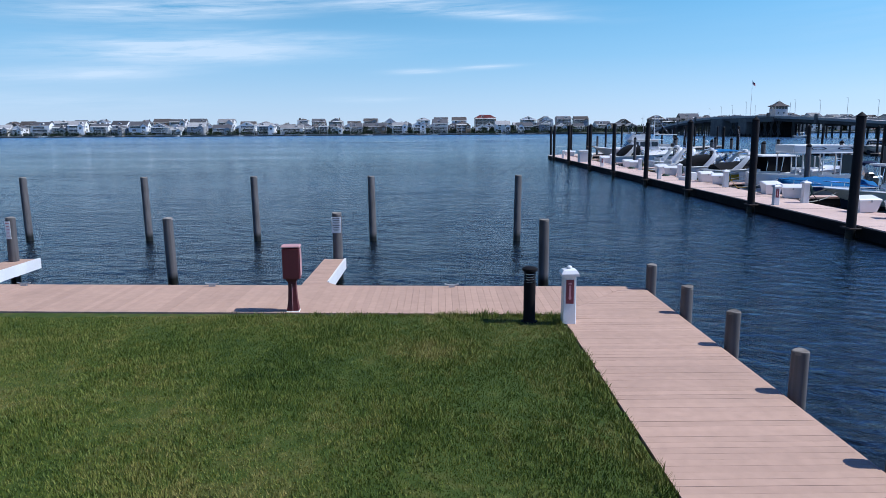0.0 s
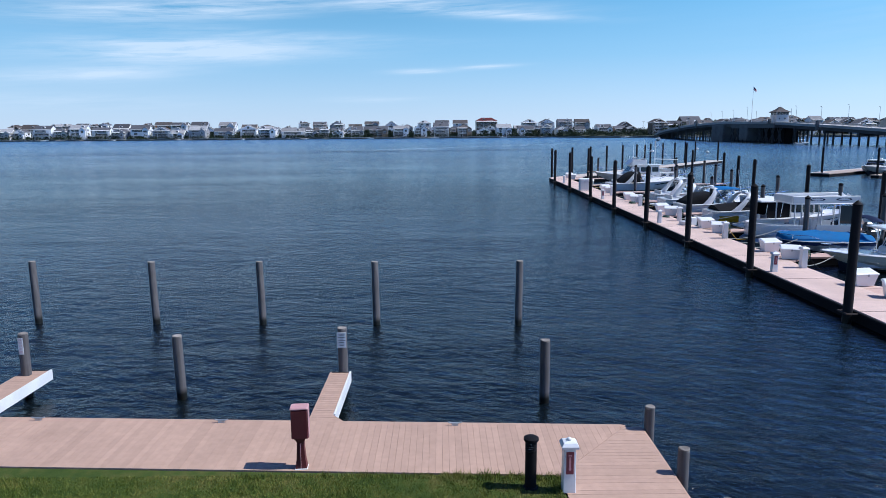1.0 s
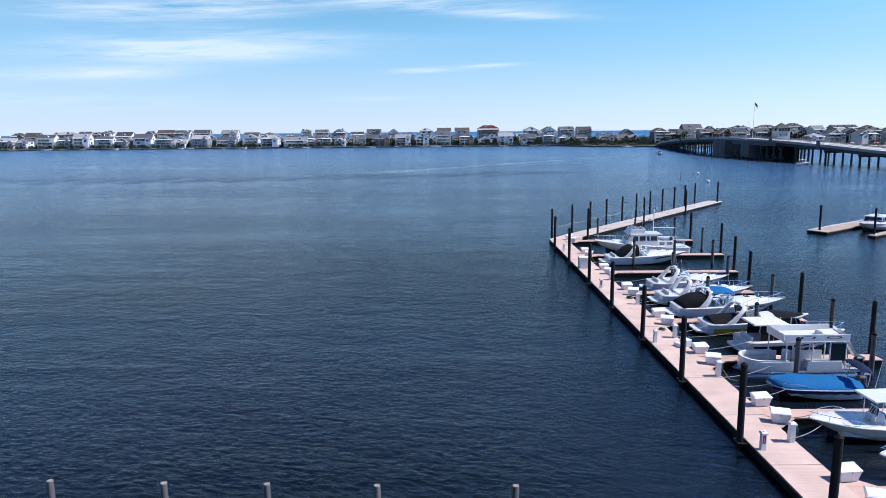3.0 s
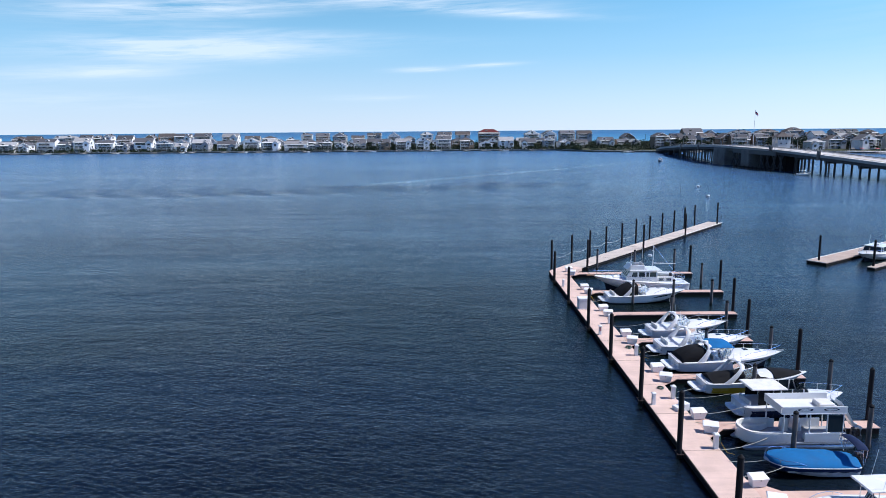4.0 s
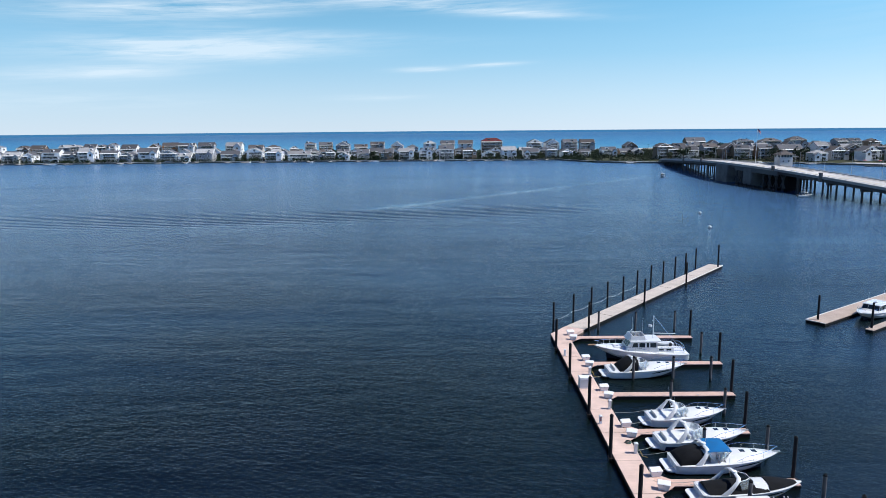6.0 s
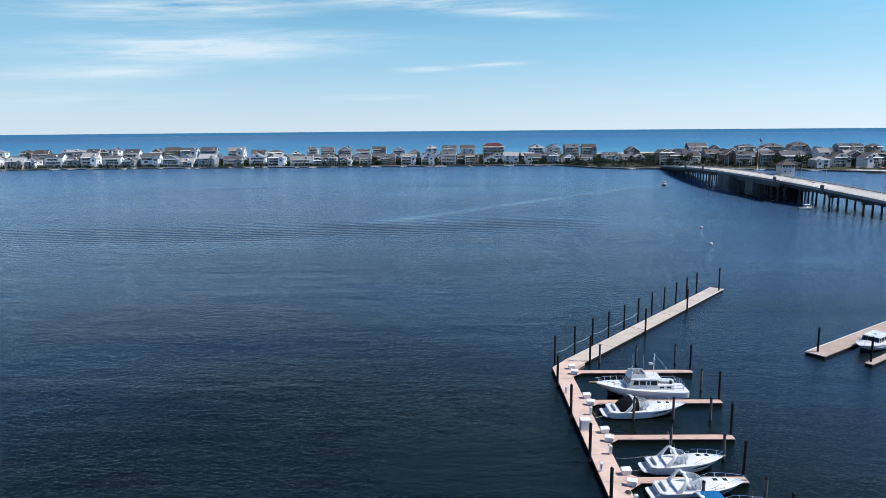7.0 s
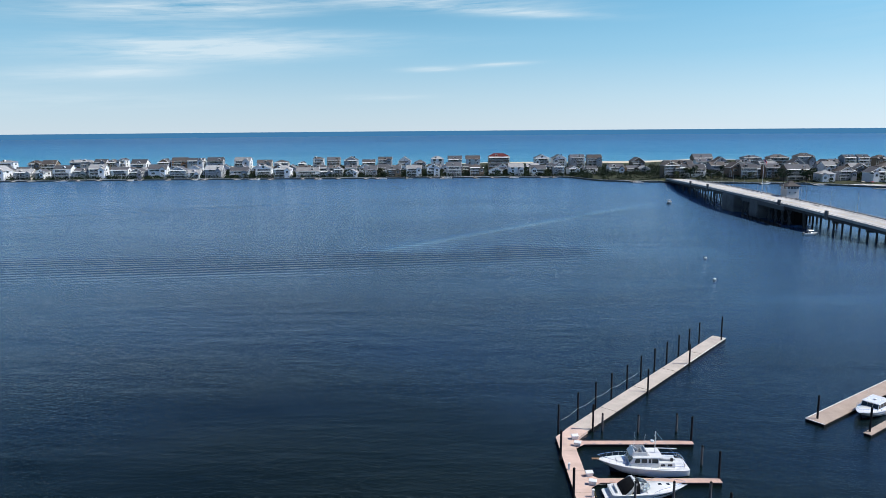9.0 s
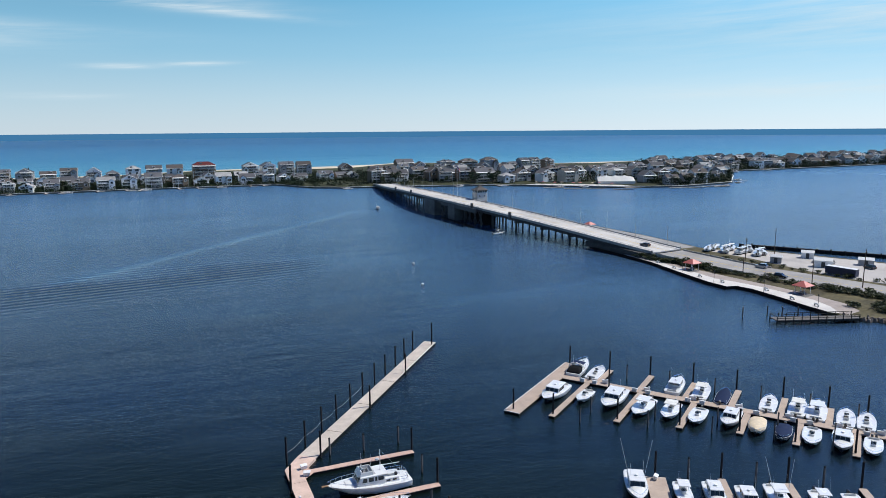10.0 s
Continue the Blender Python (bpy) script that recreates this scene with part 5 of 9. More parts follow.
def cruiser(name, label, at, L=10.3, B=3.3, top=None, arch_on=True, cover=None, stripe=None, hull="gel", cushions=True, sweep=0.9, rails=True, tent=False, band=(0.45, 0.72), low=1.0):
    """An express cruiser: raised foredeck over a cabin, wrapped windscreen, swept arch, cockpit and swim platform."""
    t = thing(name, label, "boat", at, "moored boats")
    H = Hull(L, B, 0.95, 1.45, 2.2, 0.40)
    base_hull(t, H, hull, stripe, band)
    sc = 0.46
    crown = lambda s: 0.42 * max(0.0, math.sin(math.pi * min(1, (s - sc + 0.12) / (1.02 - sc)))) ** 0.8 if s < 0.96 else 0.02
    deck, sole = decked(H, sc, crown, 0.45)
    part("deck", deck, "gel", t, smooth=35)
    part("cockpit_sole", sole, "nonslip", t)
    platform(t, H.x(0) - 0.85, H.x(0.02), B * 0.40, 0.28, 0.40)
    for s in (0.66, 0.77):
        part("hatch", G().cbox(H.x(s) - 0.24, H.x(s) + 0.24, -0.24, 0.24, H.z(s) + crown(s) * 0.97, H.z(s) + crown(s) + 0.045, 0.02), "glass", t, "tinted deck hatch")
    zw = H.z(sc) + 0.22
    windscreen(t, H, sc + 0.10, B * 0.41, zw, 0.74, 0.80, 1.75, "screen")
    for sgn in (-1, 1):
        g = G()
        a = [(H.x(s), sgn * (H.b(s) + 0.017), H.z(s) - 0.42 + 0.05 * k) for k, s in enumerate((0.52, 0.6, 0.7, 0.78))]
        b = [(p[0], sgn * (abs(p[1]) + 0.012), p[2] + 0.16 * math.sin(math.pi * (k + 0.5) / 4)) for k, p in enumerate(a)]
        part("cabin_window", g.rings([a, b] if sgn > 0 else [b, a], closed=False), "glass", t)
    if cushions:
        bench(t, H.x(0.07), H.x(0.07) + 0.6, -B * 0.30, B * 0.30, 0.46, "aft")
        bench(t, H.x(0.22), H.x(0.36), B * 0.14, B * 0.33, 0.46)
        bench(t, H.x(0.33), H.x(0.39), -B * 0.30, -B * 0.06, 0.46, "aft", 0.5)
        hp = part("helm", G().cbox(H.x(0.41), H.x(0.455), -B * 0.33, -B * 0.05, 0.46, 1.5, 0.05, (0.03, 0.02)), "gel", t)
        ring = [(H.x(0.40) - 0.02, -B * 0.19 + 0.19 * math.cos(a), 1.35 + 0.19 * math.sin(a)) for a in [2 * math.pi * i / 12 for i in range(13)]]
        part("wheel", G().tube(ring, 0.02, 5), "black_metal", hp)
    if arch_on:
        lean = abs(sweep)
        a = arch(t, H, 0.20, B * 0.46, H.z(0.25), 1.32, lean)
        part("radar_dome", G().turned(H.x(0.20) + lean, 0, [(0.2, H.z(0.3) + 1.36), (0.25, H.z(0.3) + 1.42), (0.22, H.z(0.3) + 1.52), (0.05, H.z(0.3) + 1.56)], 12), "white_plastic", a, smooth=50)
        antennas(a, [(H.x(0.20) + lean, 0.7, H.z(0.3) + 1.3, 1.9, -0.35), (H.x(0.20) + lean, -0.8, H.z(0.3) + 1.3, 1.2, -0.2)])
    if top:
        bimini(t, H, H.x(0.28), H.x(0.50), B * 0.43, H.z(0.3) + 1.22, top, 0.16, H.z(0.3))
        enclosure(t, H, 0.03, H.x(0.26), B * 0.43, H.z(0.1), 1.0, "canvas_black")
    if tent:
        enclosure(t, H, 0.13, H.x(0.36), B * 0.43, H.z(0.15), 1.40, "canvas_black", "tall rounded black canvas enclosure")
    if cover:
        rings = []
        for s in (0.05, 0.14, 0.26, 0.38, 0.50, 0.62):
            hh = 0.10 + 0.62 * low * math.sin(math.pi * min(1.0, (s + 0.08) / 0.72)) ** 0.8
            rings.append([(H.x(s) + (0.1 if abs(q) == 1 else 0), q * (H.b(s) - 0.04), H.z(s) + 0.02 + hh * (1 - abs(q) ** 2.2) + 0.03 * math.sin(9 * s + 5 * q)) for q in (-1, -0.7, -0.35, 0, 0.35, 0.7, 1)])
        part("cockpit_cover", G().rings(rings, True, True, closed=False), cover, t, "fitted canvas cockpit cover", smooth=60)
        rings = []
        for s in (0.64, 0.70, 0.77, 0.84, 0.90, 0.94):
            rings.append([(H.x(s), q * H.b(s) * 0.88, H.z(s) + 0.05 + (crown(s) + 0.05) * (1 - abs(q) ** 3)) for q in (-1, -0.7, -0.35, 0, 0.35, 0.7, 1)])
        part("foredeck_cover", G().rings(rings, True, True, closed=False), cover, t, "fitted canvas foredeck cover", smooth=60)
    if rails:
        r, st = H.rail(0.55, 0.985)
        q = part("bow_rail", r, "chrome", t)
        posts(st, q)
        part("anchor", G().box(H.x(1) - 0.35, H.x(1) + 0.25, -0.09, 0.09, H.z(1) - 0.01, H.z(1) + 0.08), "steel_pale", t)
    return t


def sport_boat(name, label, at, L=7.5, B=2.5, kind="console", ttop=None, cover=None, engines=1, hull="gel", stripe=None, rods=False, deckmat="nonslip", blunt=False):
    """An open boat: console, leaning post, optional hard T-top or full cover, outboards on the transom."""
    t = thing(name, label, "boat", at, "moored boats")
    H = Hull(L, B, 0.72, 0.85, 5.0, 0.55) if blunt else Hull(L, B, 0.72, 1.15, 2.4, 0.45)
    base_hull(t, H, hull, stripe)
    sc = 0.80
    deck, sole = decked(H, sc, lambda s: 0.03, 0.30, 0.22)
    part("deck", deck, "gel", t, smooth=35)
    part("sole", sole, deckmat, t)
    r, st = H.rail(0.62, 0.985, 0.07, 0.32, 0.018, 2)
    q = part("bow_rail", r, "chrome", t)
    posts(st, q)
    if cover:
        rings = []
        for s in (0.0, 0.05, 0.1, 0.18, 0.25, 0.33, 0.4, 0.48, 0.55, 0.62, 0.7, 0.78, 0.85, 0.92, 0.97):
            hh = 0.22 + 0.26 * math.sin(math.pi * (0.1 + 0.75 * s)) ** 1.2
            rings.append([(H.x(s), v * (H.b(s) + 0.035), H.z(s) - (0.06 if abs(v) == 1 else 0) + hh * (1 - abs(v) ** 3.0) + 0.04 * math.sin(17 * s + 5 * v) * (1 - v * v) + 0.03 * math.sin(31 * s - 9 * v) * (1 - v * v)) for v in (-1, -0.97, -0.85, -0.6, -0.3, 0, 0.3, 0.6, 0.85, 0.97, 1)])
        cv = part("cover", G().rings(rings, True, True, closed=False), cover, t, "draped canvas boat cover", smooth=60)
        for sgn in (-1, 1):
            rows = []
            for i in range(15):
                s = 0.97 * i / 14
                y = H.b(s) + 0.045
                rows.append([(H.x(s), sgn * y, H.z(s) - 0.04), (H.x(s), sgn * (y + 0.012), H.z(s) - 0.26 - 0.03 * math.sin(9 * i))][::sgn])
            part("skirt", G().rings(rows, closed=False), "canvas_navy" if cover == "canvas_blue" else cover, cv, smooth=60)
    else:
        c = part("console", G().cbox(H.x(0.44), H.x(0.56), -0.42, 0.42, 0.31, 1.30, 0.08, (0.08, 0.05)), "gel", t)
        windscreen(c, H, 0.54, 0.38, 1.28, 0.40, 0.25, 0.15, "glass")
        part("dash", G().cbox(H.x(0.43), H.x(0.46), -0.36, 0.36, 1.02, 1.27, 0.03), "engine", c)
        bench(t, H.x(0.33), H.x(0.385), -0.45, 0.45, 0.31, "aft", 0.5)
        bench(t, H.x(0.06), H.x(0.12), -B * 0.3, B * 0.3, 0.31, "aft", 0.28)
        bench(t, H.x(0.62), H.x(0.72), -0.35, 0.35, 0.31, None, 0.3)
    if ttop:
        z = 2.25
        tt = part("t_top", G().cbox(H.x(0.30), H.x(0.60), -B * 0.36, B * 0.36, z, z + 0.09, 0.04), ttop, t, "flat sun roof on bright tubes")
        for sx in (0.40, 0.55):
            for sgn in (-1, 1):
                part("post", G().tube([(H.x(sx), sgn * 0.46, 0.32), (H.x(sx) - 0.05, sgn * 0.55, z)], 0.028, 6), "chrome", tt)
        antennas(tt, [(H.x(0.5), B * 0.3, z + 0.08, 2.2, -0.5), (H.x(0.45), -B * 0.3, z + 0.08, 1.6, -0.3)])
        if rods:
            for sgn in (-1, 1):
                part("outrigger", G().tube([(H.x(0.5), sgn * B * 0.38, z), (H.x(0.35), sgn * (B * 0.38 + 0.9), z + 4.2)], 0.03, 5), "white_plastic", tt)
    for i in range(engines):
        outboard(t, H.x(0) - 0.05, (i - (engines - 1) / 2) * 0.62, 0.45)
    return t


def hardtop_boat(name, label, at, L=10.3, B=3.4, house=0.34, white_roof=True, tall=1.0, hull="gel", stripe=None, rods=False, roof_mat=None, roof_from=0.24, roof_to=None, band=(0.4, 0.66)):
    """A pilothouse or hardtop boat: windowed cabin under a flat roof, open cockpit aft."""
    t = thing(name, label, "boat", at, "moored boats")
    H = Hull(L, B, 0.95, 1.5, 2.3, 0.42)
    base_hull(t, H, hull, stripe, band)
    sc = 0.52
    crown = lambda s: 0.30 * max(0.0, math.sin(math.pi * min(1, (s - sc + 0.2) / (1.05 - sc)))) ** 0.8 if s < 0.95 else 0.02
    deck, sole = decked(H, sc, crown, 0.42)
    part("deck", deck, "gel", t, smooth=35)
    part("cockpit_sole", sole, "nonslip", t)
    platform(t, H.x(0) - 0.6, H.x(0.02), B * 0.40, 0.26, 0.38)
    x0, x1, w, z0, z1 = H.x(0.34), H.x(0.66), B * 0.36, H.z(0.5), H.z(0.5) + 1.05 * tall
    c = part("cabin", G().cbox(x0, x1, -w, w, z0 - 0.4, z0 + 0.28, 0.06), "gel", t)
    for sgn in (-1, 1):
        for i in range(3):
            a, b = x0 + (x1 - x0) * (i + 0.06) / 3, x0 + (x1 - x0) * (i + 0.94) / 3
            g = G().add([(a, sgn * w * 0.99, z0 + 0.28), (b - (0.25 if i == 2 else 0), sgn * w * 0.99, z0 + 0.28), (b - (0.55 if i == 2 else 0), sgn * w * 0.93, z1), (a, sgn * w * 0.93, z1)], [(0, 1, 2, 3) if sgn < 0 else (3, 2, 1, 0)])
            part("side_window", g, "glass", c)
        for i in range(4):
            a = x0 + (x1 - x0) * i / 3 - (0.28 if i == 3 else 0)
            part("pillar", G().tube([(a, sgn * w * 0.99, z0 + 0.26), (a - (0.3 if i == 3 else 0), sgn * w * 0.93, z1 + 0.02)], 0.05, 6), "gel", c)
    for i in range(3):
        a, b = -w + 2 * w * (i + 0.05) / 3, -w + 2 * w * (i + 0.95) / 3
        part("front_window", G().add([(x1 - 0.26, a, z0 + 0.28), (x1 - 0.26, b, z0 + 0.28), (x1 - 0.58, b * 0.93, z1), (x1 - 0.58, a * 0.93, z1)], [(0, 1, 2, 3)]), "glass", c)
    r = part("hardtop", G().cbox(H.x(roof_from), H.x(roof_to) if roof_to else x1 - 0.40, -w * 1.02, w * 1.02, z1, z1 + 0.12, 0.06), roof_mat or "gel", t, "flat white hardtop")
    for sgn in (-1, 1):
        part("post", G().tube([(H.x(0.25), sgn * w * 0.95, H.z(0.25)), (H.x(0.27), sgn * w * 0.95, z1)], 0.035, 6), "chrome", r)
    if not roof_to:
        part("radar_dome", G().turned(H.x(0.45), 0, [(0.22, z1 + 0.12), (0.28, z1 + 0.2), (0.24, z1 + 0.32), (0.05, z1 + 0.37)], 12), "white_plastic", r, smooth=50)
        antennas(r, [(H.x(0.5), w * 0.8, z1 + 0.12, 2.6, -0.5), (H.x(0.5), -w * 0.8, z1 + 0.12, 1.8, -0.4)])
    bench(t, H.x(0.06), H.x(0.12), -B * 0.3, B * 0.3, 0.43, "aft")
    bench(t, H.x(0.2), H.x(0.28), B * 0.18, B * 0.33, 0.43)
    ra, st = H.rail(0.56, 0.985)
    q = part("bow_rail", ra, "chrome", t)
    posts(st, q)
    if rods:
        for sgn in (-1, 1):
            part("outrigger", G().tube([(H.x(0.45), sgn * w, z1), (H.x(0.25), sgn * (w + 1.2), z1 + 5.0)], 0.03, 5), "white_plastic", r)
    return t


def trawler(at):
    t = thing("trawler_yacht", "white trawler yacht with a flybridge, mast and curved stern rails", "boat", at, "moored boats")
    L, B = 12.9, 4.1
    H = Hull(L, B, 1.05, 1.95, 2.0, 0.45)
    base_hull(t, H, "gel", None)
    part("rubbing_strake", H.stripe(0.60, 0.64), "gel_grey", t)
    deck, sole = decked(H, 0.14, lambda s: 0.06, 0.75, 0.25)
    part("deck", deck, "gel", t, smooth=35)
    part("cockpit_sole", sole, "teak", t)
    z0 = H.z(0.4) + 0.02
    # pilothouse and saloon in one, with a raked front
    xa, xb, w, h = H.x(0.34), H.x(0.66), 1.5, 1.5
    rings = [[(xa, -w, z0), (xb + 0.25, -w * 0.9, z0), (xb + 0.25, w * 0.9, z0), (xa, w, z0)], [(xa, -w, z0 + 0.62), (xb + 0.02, -w * 0.9, z0 + 0.62), (xb + 0.02, w * 0.9, z0 + 0.62), (xa, w, z0 + 0.62)], [(xa + 0.05, -w * 0.93, z0 + h), (xb - 0.65, -w * 0.84, z0 + h), (xb - 0.65, w * 0.84, z0 + h), (xa + 0.05, w * 0.93, z0 + h)]]
    c = part("deckhouse", G().rings(rings, True, True), "gel", t, smooth=20)
    for sgn in (-1, 1):
        for a, b in ((0.04, 0.24), (0.28, 0.36), (0.41, 0.60), (0.65, 0.84)):
            x0, x1 = xa + (xb - xa) * a, xa + (xb - xa) * b
            y0, y1 = [1.5 - 0.15 * (x - xa) / (xb - xa) for x in (x0, x1)]
            k = 0.0 if b < 0.8 else 0.22
            g = G().add([(x0, sgn * (y0 + 0.004), z0 + 0.68), (x1, sgn * (y1 + 0.004), z0 + 0.68), (x1 - k, sgn * (y1 - 0.075), z0 + 1.28), (x0, sgn * (y0 - 0.075), z0 + 1.28)], [(0, 1, 2, 3) if sgn < 0 else (3, 2, 1, 0)])
            part("window", g, "glass", c)
    for i in range(3):
        y0 = -1.14 + i * 0.78
        part("window", G().add([(xb - 0.03, y0, z0 + 0.70), (xb - 0.03, y0 + 0.68, z0 + 0.70), (xb - 0.47, (y0 + 0.68) * 0.95, z0 + 1.34), (xb - 0.47, y0 * 0.95, z0 + 1.34)], [(0, 1, 2, 3)]), "glass", c)
    zf = z0 + h
    part("cabin_roof", G().cbox(xa - 0.55, xb - 0.35, -w - 0.05, w + 0.05, zf + 0.003, zf + 0.09, 0.03), "gel", c)
    # open flybridge: a coaming with a dark well, console and seats
    fx0, fx1, fw = H.x(0.47), H.x(0.62), 1.2
    b = part("flybridge", G().cbox(fx0, fx1, -fw, -fw + 0.1, zf + 0.095, zf + 0.72, 0.03).cbox(fx0, fx1, fw - 0.1, fw, zf + 0.095, zf + 0.72, 0.03), "gel", t)
    front = [[(fx1 - 0.05, -fw, zf + 0.095), (fx1 + 0.45, -fw * 0.8, zf + 0.095), (fx1 + 0.45, fw * 0.8, zf + 0.095), (fx1 - 0.05, fw, zf + 0.095)], [(fx1 - 0.25, -fw, zf + 0.80), (fx1 - 0.1, -fw * 0.8, zf + 0.80), (fx1 - 0.1, fw * 0.8, zf + 0.80), (fx1 - 0.25, fw, zf + 0.80)]]
    part("brow", G().rings(front, True, True), "gel", b)
    part("well", G().box(fx0 - 0.4, fx1 - 0.02, -fw + 0.11, fw - 0.11, zf + 0.095, zf + 0.105), "nonslip", b)
    part("console", G().cbox(fx1 - 0.55, fx1 - 0.27, -0.7, 0.5, zf + 0.11, zf + 0.75, 0.05), "engine", b)
    bench(b, fx0 + 0.05, fx0 + 0.55, -0.95, 0.95, zf + 0.11, "aft", 0.28)
    windscreen(b, H, 0.605, 1.0, zf + 0.78, 0.32, 0.15, 0.4, "screen")
    # aft trunk cabin with a tender on it
    ac = part("aft_cabin", G().cbox(H.x(0.15), xa - 0.003, -1.3, 1.3, z0 - 0.25, z0 + 0.62, 0.09, (0.05, 0.08)), "gel", t)
    for sgn in (-1, 1):
        for i in range(2):
            a = H.x(0.19) + i * 1.0
            part("window", G().box(a, a + 0.62, sgn * 1.245 - 0.03, sgn * 1.245 + 0.03, z0 + 0.10, z0 + 0.40), "glass", ac)
    part("tender", Hull(2.7, 1.25, 0.38, 0.5, 2.0, 0.4).shell(), "gel_grey", t, "small grey tender lashed on the aft cabin", smooth=40, at=pose(H.x(0.25), 0.1, z0 + 0.56))
    part("outboard", G().cbox(H.x(0.17), H.x(0.17) + 0.4, 0.5, 0.85, z0 + 0.64, z0 + 1.1, 0.08), "engine", t)
    # curved double rail round the stern and along the sides
    for k, zz in enumerate((0.55, 0.95)):
        pts = []
        for i in range(17):
            a = math.pi * (i / 16 - 0.5)
            pts.append((H.x(0.09) - 0.55 * math.cos(a) ** 0.8 - 0.12 * k, 1.75 * math.sin(a), H.z(0.05) + zz))
        ln = [(H.x(0.33), -1.85, H.z(0.3) + zz - 0.1)] + pts + [(H.x(0.33), 1.85, H.z(0.3) + zz - 0.1)]
        q = part("stern_rail", G().tube(ln, 0.026, 6), "chrome", t)
        if k:
            for p in ln[::2]:
                part("stanchion", G().tube([(p[0] + 0.1, p[1], H.z(0.1)), p], 0.02, 5), "chrome", q)
    m = part("mast", G().tube([(H.x(0.36), 0, zf), (H.x(0.36), 0, zf + 3.3)], 0.055, 8), "white_plastic", t)
    part("boom", G().tube([(H.x(0.36), 0, zf + 0.8), (H.x(0.12), 0, zf + 0.7)], 0.05, 6), "white_plastic", m)
    part("radar_dome", G().turned(H.x(0.36) + 0.45, 0, [(0.26, zf + 1.75), (0.3, zf + 1.85), (0.26, zf + 1.98), (0.08, zf + 2.02)], 12), "white_plastic", m, smooth=50)
    part("crosstree", G().tube([(H.x(0.36), -0.5, zf + 2.5), (H.x(0.36), 0.5, zf + 2.5)], 0.03, 5), "white_plastic", m)
    part("stay", G().tube([(H.x(0.36), 0, zf + 3.25), (H.x(0.10), 0, z0 + 0.7)], 0.012, 4), "chrome", m)
    antennas(t, [(H.x(0.50), 1.1, zf + 0.6, 2.8, 0.0), (H.x(0.56), -1.1, zf + 0.6, 2.2, 0.1)])
    r, st = H.rail(0.40, 0.985, 0.06, 0.62, 0.022, 8)
    q = part("side_rail", r, "chrome", t)
    posts(st, q)
    part("foredeck_trunk", G().cbox(xb + 0.255, H.x(0.80), -0.8, 0.8, H.z(0.7), H.z(0.7) + 0.32, 0.10, (0.12, 0.10)), "gel", t)
    part("pulpit", G().cbox(H.x(1) - 0.3, H.x(1) + 0.75, -0.22, 0.22, H.z(1) - 0.02, H.z(1) + 0.07, 0.03), "teak", t)
    for i in range(5):
        part("fender", G().turned(H.x(0.2 + 0.12 * i), -H.b(0.2 + 0.12 * i) - 0.16, [(0.03, 0.35), (0.12, 0.45), (0.12, 0.95), (0.03, 1.05)], 8), "white_plastic", t, smooth=60)
    return t


